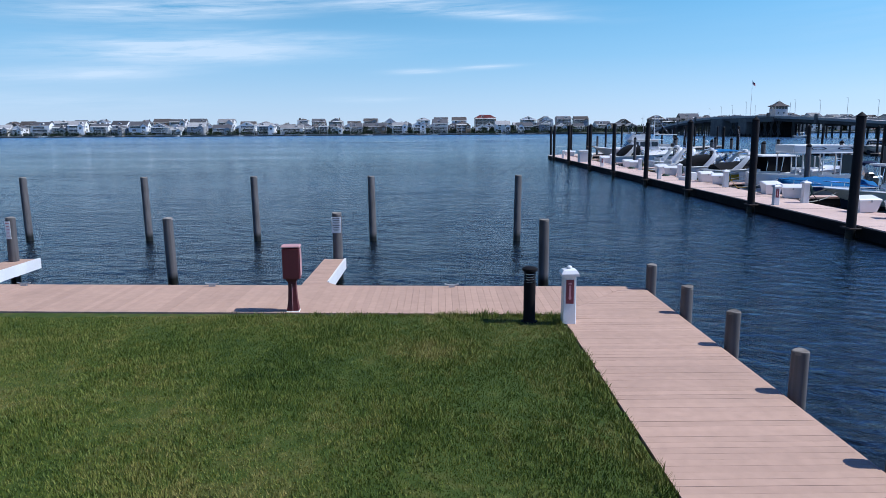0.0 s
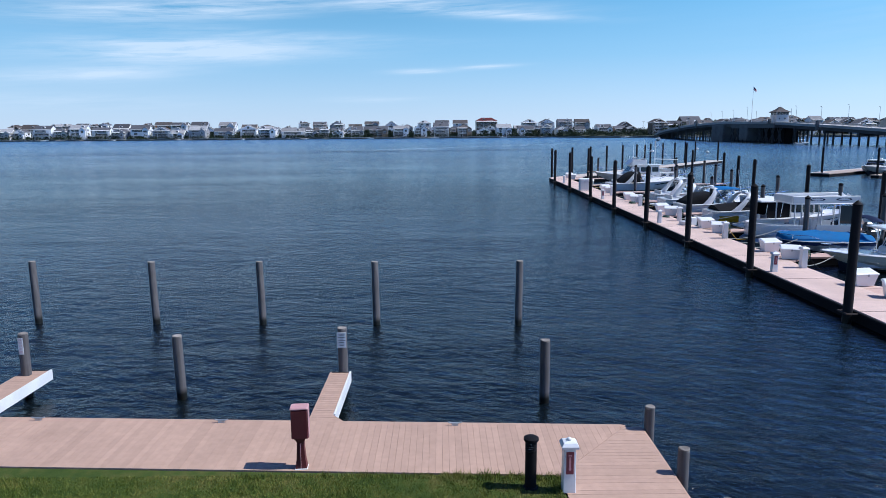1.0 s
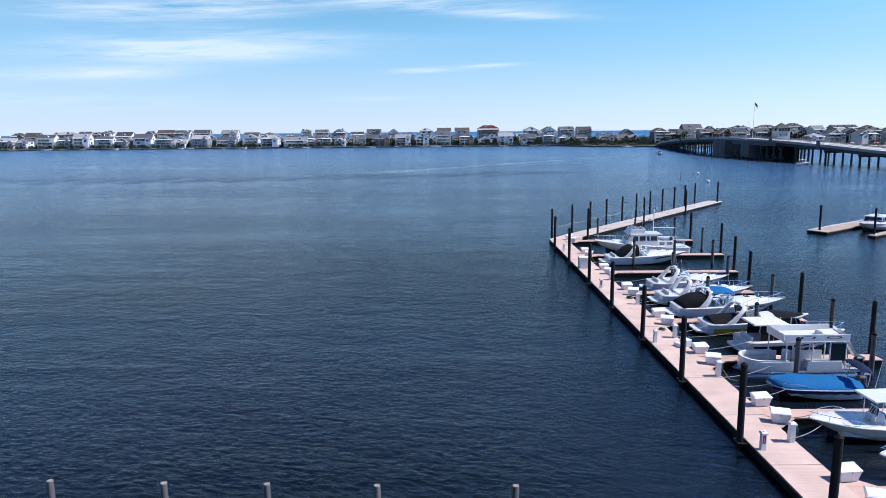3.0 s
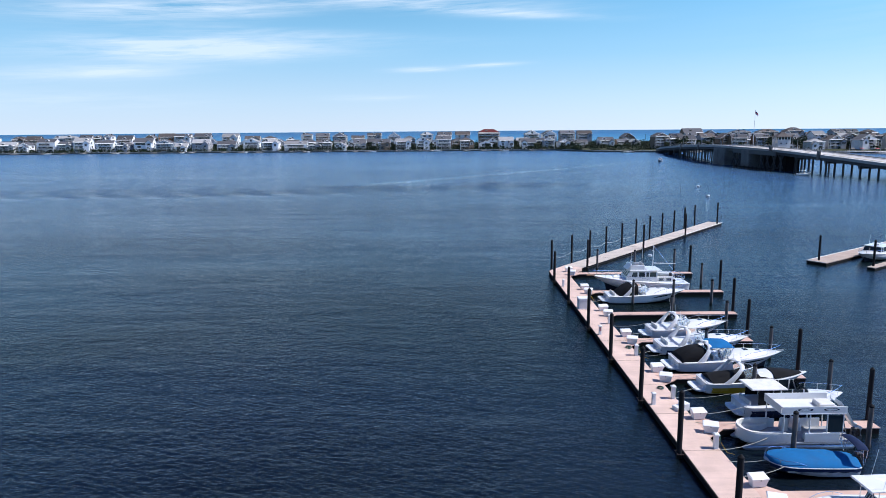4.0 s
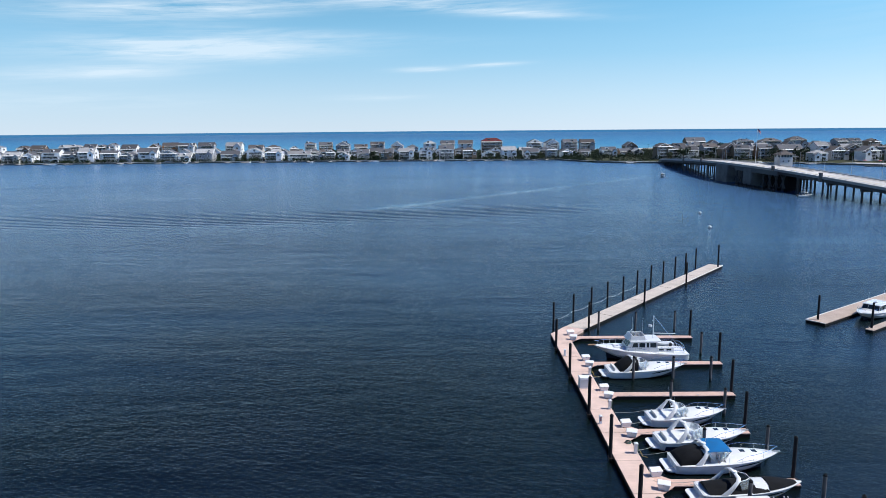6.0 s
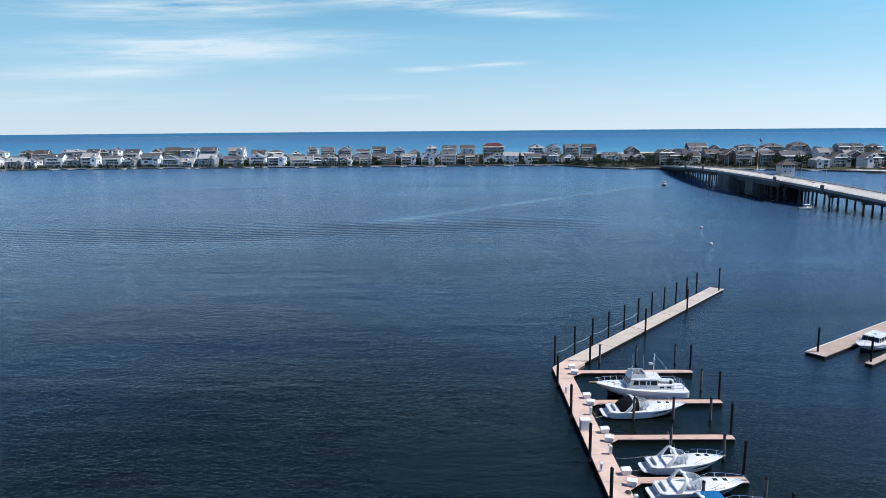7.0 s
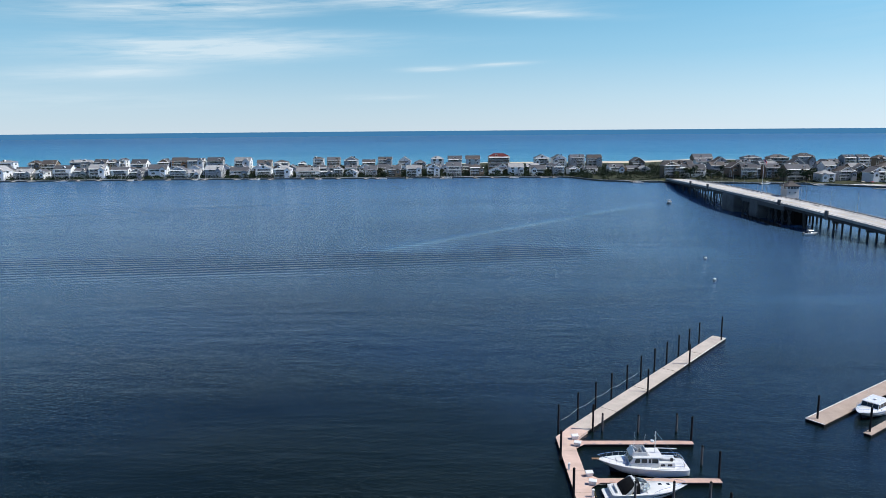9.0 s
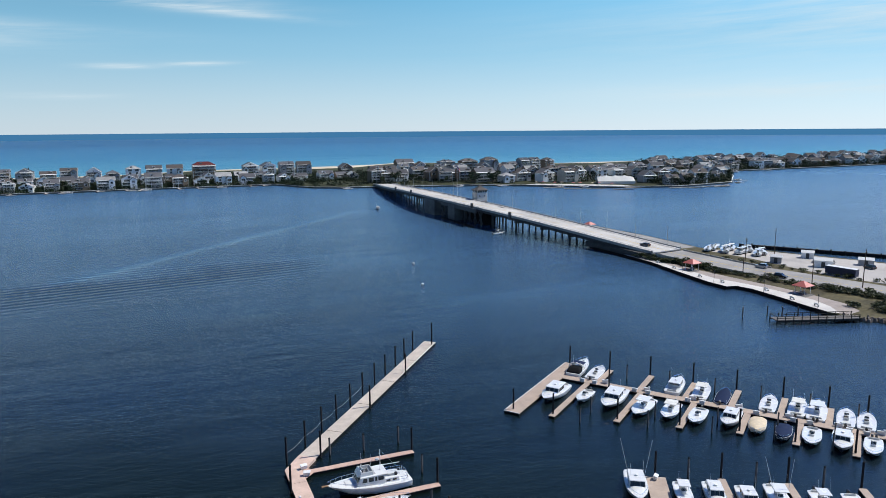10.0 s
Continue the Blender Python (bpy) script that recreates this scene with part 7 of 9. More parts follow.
def bridge():
    t = thing("road_bridge", "long low concrete road bridge with a raised middle over the channel", "bridge")
    step = 4.0
    ys = list(np.arange(222, 632.1, step))
    near, far = [], []
    for y in ys:
        x, z, w = spline(BRIDGE, y)
        x2, _, _ = spline(BRIDGE, y + 0.5)
        n = Vector((0.5, -(x2 - x))).normalized()
        near.append((x, y, z - 1.0))
        far.append((x + w * n.x, y + w * n.y, z - 1.0))

    def ribbon(off0, off1, z0, z1, a=0, b=None):
        g = G()
        rs = []
        for (x, y, z), (fx, fy, fz) in list(zip(near, far))[a:b]:
            d = Vector((fx - x, fy - y)).normalized()
            rs.append([(x + d.x * off0, y + d.y * off0, z + z0), (x + d.x * off1, y + d.y * off1, z + z0), (x + d.x * off1, y + d.y * off1, z + z1), (x + d.x * off0, y + d.y * off0, z + z1)])
        return g.rings(rs, True, True)

    W = 17.4
    part("roadway", ribbon(2.0, W - 2.0, -0.30, 0.0), "road", t)
    for o in (0.36, W - 1.98):
        part("sidewalk", ribbon(o, o + 1.62, -0.30, 0.16), "pale_concrete", t)
    part("deck_slab", ribbon(-0.1, W + 0.1, -0.62, -0.31), "concrete", t)
    part("girder", ribbon(0.25, 0.85, -2.0, -0.63), "concrete_dark", t, "stained outer girder")
    part("girder", ribbon(W - 0.85, W - 0.25, -2.0, -0.63), "concrete_dark", t)
    for k in (4.2, 8.4, 12.6):
        part("girder", ribbon(k, k + 0.6, -1.9, -0.63), "concrete_dark", t)
    for o in (-0.05, W - 0.35):
        part("parapet", ribbon(o, o + 0.40, -0.30, 0.55), "concrete", t)
        rail = ribbon(o + 0.12, o + 0.22, 0.90, 1.0)
        for (x, y, z), (fx, fy, fz) in zip(near, far):
            d = Vector((fx - x, fy - y)).normalized()
            px, py = x + d.x * (o + 0.17), y + d.y * (o + 0.17)
            rail.box(px - 0.06, px + 0.06, py - 0.06, py + 0.06, z + 0.5, z + 0.95)
        part("rail", rail, "steel_pale", t)
    for k in (5.3, 12.0):
        part("lane_line", ribbon(k, k + 0.15, 0.004, 0.008), "paint_white", t)
    for k in (8.5, 8.85):
        part("centre_line", ribbon(k, k + 0.13, 0.004, 0.008), "paint_yellow", t)
    # tall blocks on the parapets at the ends of the main spans
    for y in (317, 353, 452, 500):
        x, z, w = spline(BRIDGE, y)
        for o in (0.0,):
            part("parapet_block", G().cbox(o - 0.65, o + 0.35, -0.9, 0.9, z - 3.0, z + 1.15, 0.08), "pier_stone", t, "stained concrete block on the parapet", at=pose(x, y, 0))
    # pile bents
    for y in [253 + 20 * k for k in range(5)] + [438 + 22.5 * k for k in range(8)]:
        x, z, w = spline(BRIDGE, y)
        p = part("bent_cap", G().box(0.2, W - 0.2, -0.7, 0.7, z - 4.1, z - 3.02), "concrete_dark", t, at=pose(x, y, 0))
        for i in range(5):
            k = 0.9 + i * (W - 1.8) / 4
            part("column", G().cyl(k, 0, -3, z - 4.1, 0.46, 0.44, 10), "concrete_dark", p, smooth=50)
    # piers of the opening span
    for y0, y1, mat in ((401, 418, "pier_stone"), (372, 382, "pier_stone")):
        x, z, w = spline(BRIDGE, (y0 + y1) / 2)
        part("channel_pier", G().cbox(-0.8, W + 0.8, y0, y1, -3, z - 1.7, 0.4), mat, t, "massive stained channel pier", at=pose(x, 0, 0))
    # dark timber-braced supports of the opening span, set back under the deck
    for y in (346, 352, 358, 364, 387, 393):
        x, z, w = spline(BRIDGE, y)
        for k in (1.5, 8.5, 15.5):
            part("column", G().cyl(k, y, -3, z - 2.1, 0.55, 0.5, 10), "concrete_dark", t, at=pose(x, 0, 0))
        part("brace", G().tube([(1.2, y - 3, 1.0), (1.2, y + 3, z - 2.6)], 0.28, 4).tube([(1.3, y + 3, 1.0), (1.3, y - 3, z - 2.6)], 0.28, 4), "steel_dark", t, at=pose(x, 0, 0))
    x, z, w = spline(BRIDGE, 357)
    part("machinery_pier", G().cbox(5.0, 12.0, 346, 370, -3, z - 2.6, 0.4), "fascia", t, "dark recessed machinery pier", at=pose(x, 0, 0))
    x, z, w = spline(BRIDGE, 386)
    part("leaf_girder", G().box(-0.1, 0.5, 343, 393, z - 3.9, z - 1.65), "steel_dark", t, "dark steel girder of the opening span", at=pose(x, 0, 0))
    part("leaf_girder", G().box(W - 0.5, W + 0.3, 343, 393, z - 3.9, z - 1.65), "steel_dark", t, at=pose(x, 0, 0))
    # low fender along the channel
    f = part("fender", G().box(-3.4, -3.0, 338, 384, -1, 1.2), "black_pile", t, "timber fender wall", at=pose(x, 0, 0))
    for y in np.arange(339, 384, 5.0):
        part("pile", G().cyl(-3.6, y, -2, 1.7, 0.25, 0.22, 8), "black_pile", f)
    for i in range(3):
        part("mast_arm", G().tube([(x + W + 0.3, 362 + 20 * i, z - 0.6), (x + W + 0.3, 362 + 20 * i, z + 6)], 0.09, 6), "steel_pale", t)
    return t


bridge()


def tender_house():
    t = thing("bridge_house", "pale bridge tender house with a dark hipped roof", "bridge house", pose(187.2, 386.5, 0, 0, 0, 6))
    part("pier", G().cbox(-3.9, 3.9, -3.1, 3.1, -3, 9.5, 0.3), "concrete_dark", t)
    part("wall", G().cbox(-3.7, 3.7, -2.9, 2.9, 9.5, 14.7, 0.12), "pale_concrete", t)
    part("window_band", G().cbox(-3.6, 3.6, -2.8, 2.8, 14.71, 15.9, 0.05), "glass", t, "continuous dark window band")
    for i in range(5):
        k = -3.4 + i * 1.7
        part("mullion", G().box(k - 0.11, k + 0.11, -2.89, -2.81, 14.71, 15.9), "white_trim", t)
        part("mullion", G().box(-3.69, -3.61, k * 0.76 - 0.11, k * 0.76 + 0.11, 14.71, 15.9), "white_trim", t)
    roof = [[(sx * kx, sy * ky, z) for sx, sy in ((-1, -1), (1, -1), (1, 1), (-1, 1))] for kx, ky, z in ((4.3, 3.5, 15.91), (4.4, 3.6, 16.2), (2.1, 1.5, 17.5), (0.6, 0.25, 18.9))]
    part("roof", G().rings(roof, True, True), "roof_brown", t)
    part("finial", G().cyl(0, 0, 18.8, 19.7, 0.08, 0.04, 6), "steel_dark", t)
    part("aerial", G().cyl(-3.2, -2.4, 15.95, 19.2, 0.05, 0.03, 6), "steel_pale", t)
    for i in range(2):
        part("window", G().box(-2.2 + 3.2 * i, -1.5 + 3.2 * i, -2.96, -2.89, 12.2, 13.0), "glass", t)


tender_house()


def lamp_post(x, y, z, h=9.0, arm=2.0, turn=0.0):
    t = thing("street_lamp", "tall thin galvanised street lamp", "street lamp", pose(x, y, z, 0, 0, turn), "street lamps")
    part("pole", G().cyl(0, 0, 0, h, 0.11, 0.07, 8), "steel_pale", t)
    part("arm", G().tube([(0, 0, h - 0.1), (arm * 0.5, 0, h + 0.35), (arm, 0, h + 0.4)], 0.05, 5), "steel_pale", t)
    part("head", G().cbox(arm - 0.1, arm + 0.6, -0.15, 0.15, h + 0.34, h + 0.46, 0.03), "steel_dark", t)


for i, y in enumerate((232, 250, 268, 286, 304, 322, 340, 360, 412, 434, 456, 482, 512, 546, 584)):
    x, z, w = spline(BRIDGE, y)
    lamp_post(x + w + 0.4, y, z - 0.9, 7.6 + 0.5 * (i % 3), -0.7)
t = thing("flagpole", "white flagpole with a flag beside the bridge house", "flagpole", pose(176.4, 397.0, 10.5))
part("pole", G().cyl(0, 0, 0, 20.5, 0.16, 0.07, 8), "white_plastic", t)
rs = [[(0.1 + 0.22 * i, 0.2 * math.sin(0.9 * i), 20.2 - 0.26 * i - 0.42 * k) for k in range(5)] for i in range(9)]
f = part("flag", G().rings(rs, closed=False), "flag_red", t, "drooping red and white flag with a blue corner", smooth=60)
part("canton", G().rings([[(p[0], p[1] - 0.03, p[2]) for p in r[:3]] for r in rs[:5]], closed=False), "flag_blue", f)
for k in (3,):
    part("white_stripe", G().rings([[(r[3][0], r[3][1] - 0.03, r[3][2] + 0.2), (r[3][0], r[3][1] - 0.03, r[3][2] - 0.2)] for r in rs], closed=False), "white_plastic", f)

# ---------------------------------------------------------------- causeway land at the near end of the bridge
CZ = 0.95
WALL = [(179.5, 254.7), (180.3, 234.5), (180.1, 216.7), (176.7, 196.6), (174.3, 179.9), (174.5, 171.2), (178.1, 170.4), (179.4, 165.3), (178.3, 153.0), (176.7, 141.5), (176.4, 135.3)]
g = G().prism([(191.0, 262.0)] + [(x + 0.15, y) for x, y in WALL] + [(178, 127.5), (184, 125), (192, 117), (206, 98), (236, 55), (320, 40), (300, 95), (272, 155), (259, 184), (247, 207), (239, 226), (222, 234), (223.5, 270), (221, 318), (212, 322), (203, 290)], -2, CZ)
setting("causeway", g, "scrub", "low causeway land with dry grass beside the bridge ramp", "ground")
inner = [(x + 0.4, y) for x, y in WALL[1:]]
setting("plaza", G().prism(inner[1:] + [(179.5, 130.5), (186, 132), (190, 140), (190.5, 152), (189.6, 166), (187.6, 180), (186.2, 196), (185.8, 212)], CZ - 0.2, CZ + 0.03), "plaza", "grey-brown paved strip behind the promenade", "pavement")
setting("walkway", G().prism(inner + [(178.2, 132.2), (182.7, 138.8), (185.2, 146.3), (185.4, 157.1), (184.6, 167.0), (182.9, 176.0), (180.6, 182.0), (182.2, 196.9), (182.4, 208.0), (184.0, 217.0), (184.6, 230.0)], CZ - 0.2, CZ + 0.06), "pale_concrete", "pale concrete promenade along the sea wall", "pavement")
g = G()
for (a, b), (c, e) in zip(WALL, WALL[1:]):
    d = Vector((c - a, e - b)).normalized()
    nx, ny = -d.y, d.x
    g.prism([(a, b), (a + nx * 0.35, b + ny * 0.35), (c + nx * 0.35, e + ny * 0.35), (c, e)], -2, CZ + 0.12)
setting("sea_wall", g, "fascia", "dark stained sea wall along the promenade", "sea wall")

ROAD = [(90, 231), (125, 221), (155, 213), (181, 206), (207, 198), (222, 193.2)]
rs = []
for y in np.arange(60, 223.1, 5):
    x = spline(ROAD, y)[0]
    z = CZ + 0.10 + max(0.0, (y - 186) / 36) ** 1.3 * 2.3
    rs.append([(x - 8.0, y, z), (x + 8.0, y + 2.5, z), (x + 8.4, y + 2.5, CZ - 0.1), (x - 8.4, y, CZ - 0.1)])
setting("road", G().rings([r[::-1] for r in rs], True, True), "worn_asphalt", "pale worn asphalt road climbing to the bridge", "road")
g = G()
for o, mat in ((-0.2, 0), (0.15, 0)):
    g.rings([[(r[0][0] + 8 + o, r[0][1] + 1.2, r[0][2] + 0.008), (r[0][0] + 8 + o + 0.13, r[0][1] + 1.2, r[0][2] + 0.008)][::-1] for r in rs], closed=False)
setting("road_marking", g, "paint_yellow", "double yellow line on the road", "road marking")
# retaining walls under the ramp
for s in (-8.2, 7.9):
    g = G().rings([[(r[0][0] + 8 + s, r[0][1] + (0 if s < 0 else 2.5), r[0][2] + 0.55), (r[0][0] + 8 + s + 0.3, r[0][1] + (0 if s < 0 else 2.5), r[0][2] + 0.55), (r[0][0] + 8 + s + 0.3, r[0][1] + (0 if s < 0 else 2.5), CZ - 0.1), (r[0][0] + 8 + s, r[0][1] + (0 if s < 0 else 2.5), CZ - 0.1)] for r in rs[25:]], True, True)
    setting("ramp_wall", g, "concrete", "concrete ramp wall", "wall")
g = G().prism([(182.0, 226), (186, 222), (199, 224), (195, 262), (180.5, 262)], CZ - 0.5, 3.0)
setting("abutment", g, "concrete_dark", "stained concrete bridge abutment", "abutment")
lot = G().prism([(221.5, 205), (219, 228), (236, 224), (244.5, 207), (256, 184.5), (268, 157), (285, 120), (236, 110), (229, 140), (221, 170)], CZ - 0.2, CZ + 0.05)
setting("side_road", G().prism([(206, 292), (212, 319), (220, 316), (222.5, 270), (221, 236), (206, 236)][::-1], CZ - 0.2, CZ + 0.04), "worn_asphalt", "pale asphalt turning place beside the bridge", "road")
setting("parking_lot", lot, "gravel", "pale gravel boatyard lot", "lot")


def shelter(x, y, turn):
    t = thing("picnic_shelter", "picnic shelter with a coral red pyramid roof", "shelter", pose(x, y, CZ + 0.06, 0, 0, turn) @ Matrix.Diagonal((0.8, 0.8, 0.95, 1)), "picnic shelters")
    part("pad", G().box(-6.0, 1.0, -4.6, 0.8, 0.0, 0.02), "asphalt", t, "dark paved pad beside the shelter")
    for sx in (-2, 2):
        for sy in (-2, 2):
            part("post", G().box(sx - 0.09, sx + 0.09, sy - 0.09, sy + 0.09, 0.02, 2.6), "white_plastic", t)
    r = [[(-3.0, -3.0, 2.55), (3.0, -3.0, 2.55), (3.0, 3.0, 2.55), (-3.0, 3.0, 2.55)], [(-3.05, -3.05, 2.72), (3.05, -3.05, 2.72), (3.05, 3.05, 2.72), (-3.05, 3.05, 2.72)], [(-0.1, -0.1, 4.3), (0.1, -0.1, 4.3), (0.1, 0.1, 4.3), (-0.1, 0.1, 4.3)]]
    part("roof", G().rings(r, True, True), "roof_coral", t)
    part("table", G().box(-0.9, 0.9, -0.4, 0.4, 0.70, 0.76).box(-0.9, 0.9, -0.85, -0.55, 0.42, 0.47).box(-0.9, 0.9, 0.55, 0.85, 0.42, 0.47).box(-0.6, -0.5, -0.8, 0.8, 0.02, 0.7).box(0.5, 0.6, -0.8, 0.8, 0.02, 0.7), "concrete", t, "picnic table with benches")
    return t


shelter(184.6, 198.4, 8)
shelter(189.6, 154.4, 10)
shelter(211, 303, 8).location.z = CZ


def bench_seat(x, y, turn):
    t = thing("park_bench", "pale park bench on the promenade", "bench", pose(x, y, CZ + 0.06, 0, 0, turn), "park benches")
    part("seat", G().box(-0.9, 0.9, -0.22, 0.22, 0.40, 0.46), "white_trim", t)
    part("backrest", G().box(-0.9, 0.9, 0.2, 0.26, 0.5, 0.9), "white_trim", t)
    for s in (-0.75, 0.75):
        part("leg", G().box(s - 0.05, s + 0.05, -0.2, 0.22, 0, 0.4), "steel_dark", t)


for x, y in ((182.8, 224), (182.0, 214), (180.2, 203), (178, 187), (178.5, 177), (182.5, 162), (180, 150), (179.5, 141)):
    bench_seat(x, y, 80)
for x, y in ((181.6, 218), (177.8, 196), (175.6, 178), (179.0, 160), (177.5, 139)):
    t = thing("promenade_lamp", "slim dark lamp post on the promenade", "lamp post", pose(x, y, CZ + 0.06), "promenade lamps")
    part("pole", G().cyl(0, 0, 0, 3.6, 0.07, 0.05, 8), "steel_dark", t)
    part("lantern", G().turned(0, 0, [(0.06, 3.6), (0.18, 3.75), (0.16, 4.1), (0.03, 4.25)], 8), "steel_dark", t)


def fishing_pier():
    t = thing("fishing_pier", "dark timber fishing pier with railings", "pier", pose(156.0, 135.6, 0, 0, 0, -19))
    part("decking", G().box(0, 24, -1.9, 1.9, 1.05, 1.25), "dark_plank", t)
    for y in (-1.9, 1.82):
        part("beam", G().box(0, 24, y, y + 0.14, 0.6, 1.04), "dark_timber", t)
        for z in (1.7, 2.2):
            part("rail", G().box(0, 24, y, y + 0.09, z, z + 0.12), "dark_timber", t)
        for k in range(11):
            x = 0.1 + k * 2.36
            part("post", G().cyl(x, y, -2, 2.3, 0.14, 0.12, 8), "dark_timber", t)
    part("rail", G().box(0, 0.1, -1.9, 1.9, 2.2, 2.32), "dark_timber", t)


fishing_pier()
for x, y, h in ((152.5, 143.0, 3.2), (160.3, 141.5, 3.0), (164.0, 139.6, 2.8), (168.6, 138.2, 2.6)):
    timber_pile(x, y, h, 0.18, (0.05, 0), int(x), "old stakes by the fishing pier")

t = thing("timber_jetty", "long dark timber breakwater beyond the boatyard", "jetty")
part("core", G().prism([(242.4, 231.6), (243.4, 232.4), (331.5, 108.4), (330.5, 107.6)], -1.5, 1.5), "black_pile", t)
for k in range(60):
    a = k / 59
    x, y = 243 + 88 * a, 232 - 124 * a
    part("pile", G().cyl(x - 0.75, y - 0.35, -2, 1.9 + 0.35 * math.sin(3.7 * k), 0.3, 0.26, 7), "black_pile", t)
part("hut", G().box(279.5, 285.5, 172.5, 176, 1.2, 4.2), "dark_timber", t)
part("hut_roof", G().box(279.1, 285.9, 172.1, 176.4, 4.204, 4.45), "dark_timber", t)


def car(x, y, z, turn, paint, label, suv=True):
    t = thing("car", label, "car", pose(x, y, z, 0, 0, turn), "cars on the road")
    h = 1.72 if suv else 1.45
    sec = [(-2.3, 0.55, 0.95), (-2.25, 0.35, 1.02), (1.0, 0.35, 1.0), (2.2, 0.4, 0.85), (2.3, 0.5, 0.75)]
    rings = [[(x0, -0.92, a), (x0, 0.92, a), (x0, 0.92, b - 0.12), (x0, 0.84, b), (x0, -0.84, b), (x0, -0.92, b - 0.12)] for x0, a, b in sec]
    part("body", G().rings(rings, True, True), paint, t, smooth=30)
    c = part("cabin", G().add([(-2.1, -0.84, 1.0), (1.1, -0.84, 1.0), (1.1, 0.84, 1.0), (-2.1, 0.84, 1.0), (-1.7, -0.68, h - 0.06), (0.3, -0.68, h - 0.06), (0.3, 0.68, h - 0.06), (-1.7, 0.68, h - 0.06)], [(0, 1, 5, 4), (1, 2, 6, 5), (2, 3, 7, 6), (3, 0, 4, 7)]), "glass", t)
    part("roof", G().cbox(-1.75, 0.35, -0.70, 0.70, h - 0.06, h, 0.03), paint, c)
    for wx in (-1.4, 1.45):
        for wy in (-0.86, 0.86):
            w = part("wheel", G().tube([(wx, wy - 0.11, 0.34), (wx, wy + 0.11, 0.34)], 0.34, 14), "tyre", t)
            part("rim", G().tube([(wx, wy - 0.12, 0.34), (wx, wy + 0.12, 0.34)], 0.19, 10), "steel_pale", w)
    for sy in (-0.65, 0.65):
        part("headlight", G().box(2.24, 2.32, sy - 0.16, sy + 0.16, 0.62, 0.76), "lens", t)
        part("tail_light", G().box(-2.33, -2.26, sy - 0.12, sy + 0.12, 0.7, 0.95), "lamp_red", t)


car(191.6, 234.2, 3.95, 100, "car_dark", "dark car driving on the bridge ramp", False)
car(209.8, 189.5, 1.17, 107, "car_silver", "grey sport utility car on the road")
car(202.0, 173.8, 1.06, -73, "car_dark", "black sport utility car on the road")


def container(x, y, turn, L=10.5):
    t = thing("storage_trailer", "dark blue storage trailer with a white roof", "trailer", pose(x, y, CZ + 0.05, 0, 0, turn))
    part("box", G().box(-L / 2, L / 2, -1.25, 1.25, 0.4, 3.0), "container", t)
    part("roof", G().box(-L / 2 - 0.05, L / 2 + 0.05, -1.3, 1.3, 3.004, 3.10), "white_plastic", t)
    g = G()
    for k in range(28):
        xx = -L / 2 + 0.2 + k * (L - 0.4) / 27
        g.box(xx - 0.06, xx + 0.06, -1.29, -1.252, 0.45, 2.95)
    part("ribs", g, "container", t)
    for s in (-L / 2 + 1.5, L / 2 - 1.5):
        part("support", G().box(s - 0.4, s + 0.4, -1.1, 1.1, 0, 0.4), "steel_dark", t)


container(224.6, 167.7, -78)


def shed(x, y, turn, L, W, H_, mat, name, label):
    t = thing(name, label, "shed", pose(x, y, CZ + 0.05, 0, 0, turn))
    part("wall", G().box(-L / 2, L / 2, -W / 2, W / 2, 0, H_), mat, t)
    part("roof", G().add([(-L / 2 - 0.2, -W / 2 - 0.2, H_), (L / 2 + 0.2, -W / 2 - 0.2, H_), (L / 2 + 0.2, W / 2 + 0.2, H_), (-L / 2 - 0.2, W / 2 + 0.2, H_), (-L / 2 - 0.2, 0, H_ + 0.9), (L / 2 + 0.2, 0, H_ + 0.9)], [(0, 1, 5, 4), (2, 3, 4, 5), (0, 4, 3), (1, 2, 5), (3, 2, 1, 0)]), "white_plastic", t)
    part("door", G().box(-0.6, 0.6, -W / 2 - 0.05, -W / 2 - 0.005, 0, 2.1), "steel_dark", t)


shed(232.5, 181.5, -50, 6, 3.2, 2.6, "wall_white", "box_trailer", "white box trailer in the boatyard")
shed(243, 197, -50, 4.5, 3, 2.3, "wall_white", "boatyard_shed", "low white boatyard shed")
shed(250, 177, -50, 5, 3, 2.2, "wall_grey", "boatyard_shed", "low grey boatyard shed")
shed(223.5, 195.0, -55, 4, 2.6, 2.4, "wall_grey", "boatyard_shed", "small grey shed by the road")
for i in range(11):
    u, v = divmod(i, 4)
    copy_thing((A3, A2, A4, A1)[i % 4], pose(219.5 + 3.6 * v + 3.6 * u, 227.0 - 5.6 * v + 1.6 * u, CZ + 0.45, 0, 0, 40 + 16 * math.sin(i * 2.1)))
    s = thing("boat_stand", "low steel stand under a laid-up boat", "stand", pose(219.5 + 3.6 * v + 3.6 * u, 227.0 - 5.6 * v + 1.6 * u, CZ + 0.05, 0, 0, 40))
    part("frame", G().box(-2.2, 2.2, -0.5, -0.4, 0, 0.42).box(-2.2, 2.2, 0.4, 0.5, 0, 0.42).box(-0.1, 0.1, -0.5, 0.5, 0.15, 0.3), "steel_dark", s)
for i in range(7):
    car(238 + 5.0 * i - 1.5 * (i % 3), 189 - 8.6 * i + 5 * (i % 2), CZ + 0.05, 40 + 20 * (i % 4), ("car_silver", "gel", "car_dark")[i % 3], "parked car in the boatyard lot", i % 2 == 0)


def utility_pole(x, y, z, h=11.5, turn=20):
    t = thing("utility_pole", "wooden utility pole with a crossarm", "utility pole", pose(x, y, z, 0, 0, turn), "utility poles")
    part("pole", G().cyl(0, 0, 0, h, 0.17, 0.11, 8), "bark", t)
    part("crossarm", G().box(-1.3, 1.3, -0.06, 0.06, h - 0.9, h - 0.75), "bark", t)


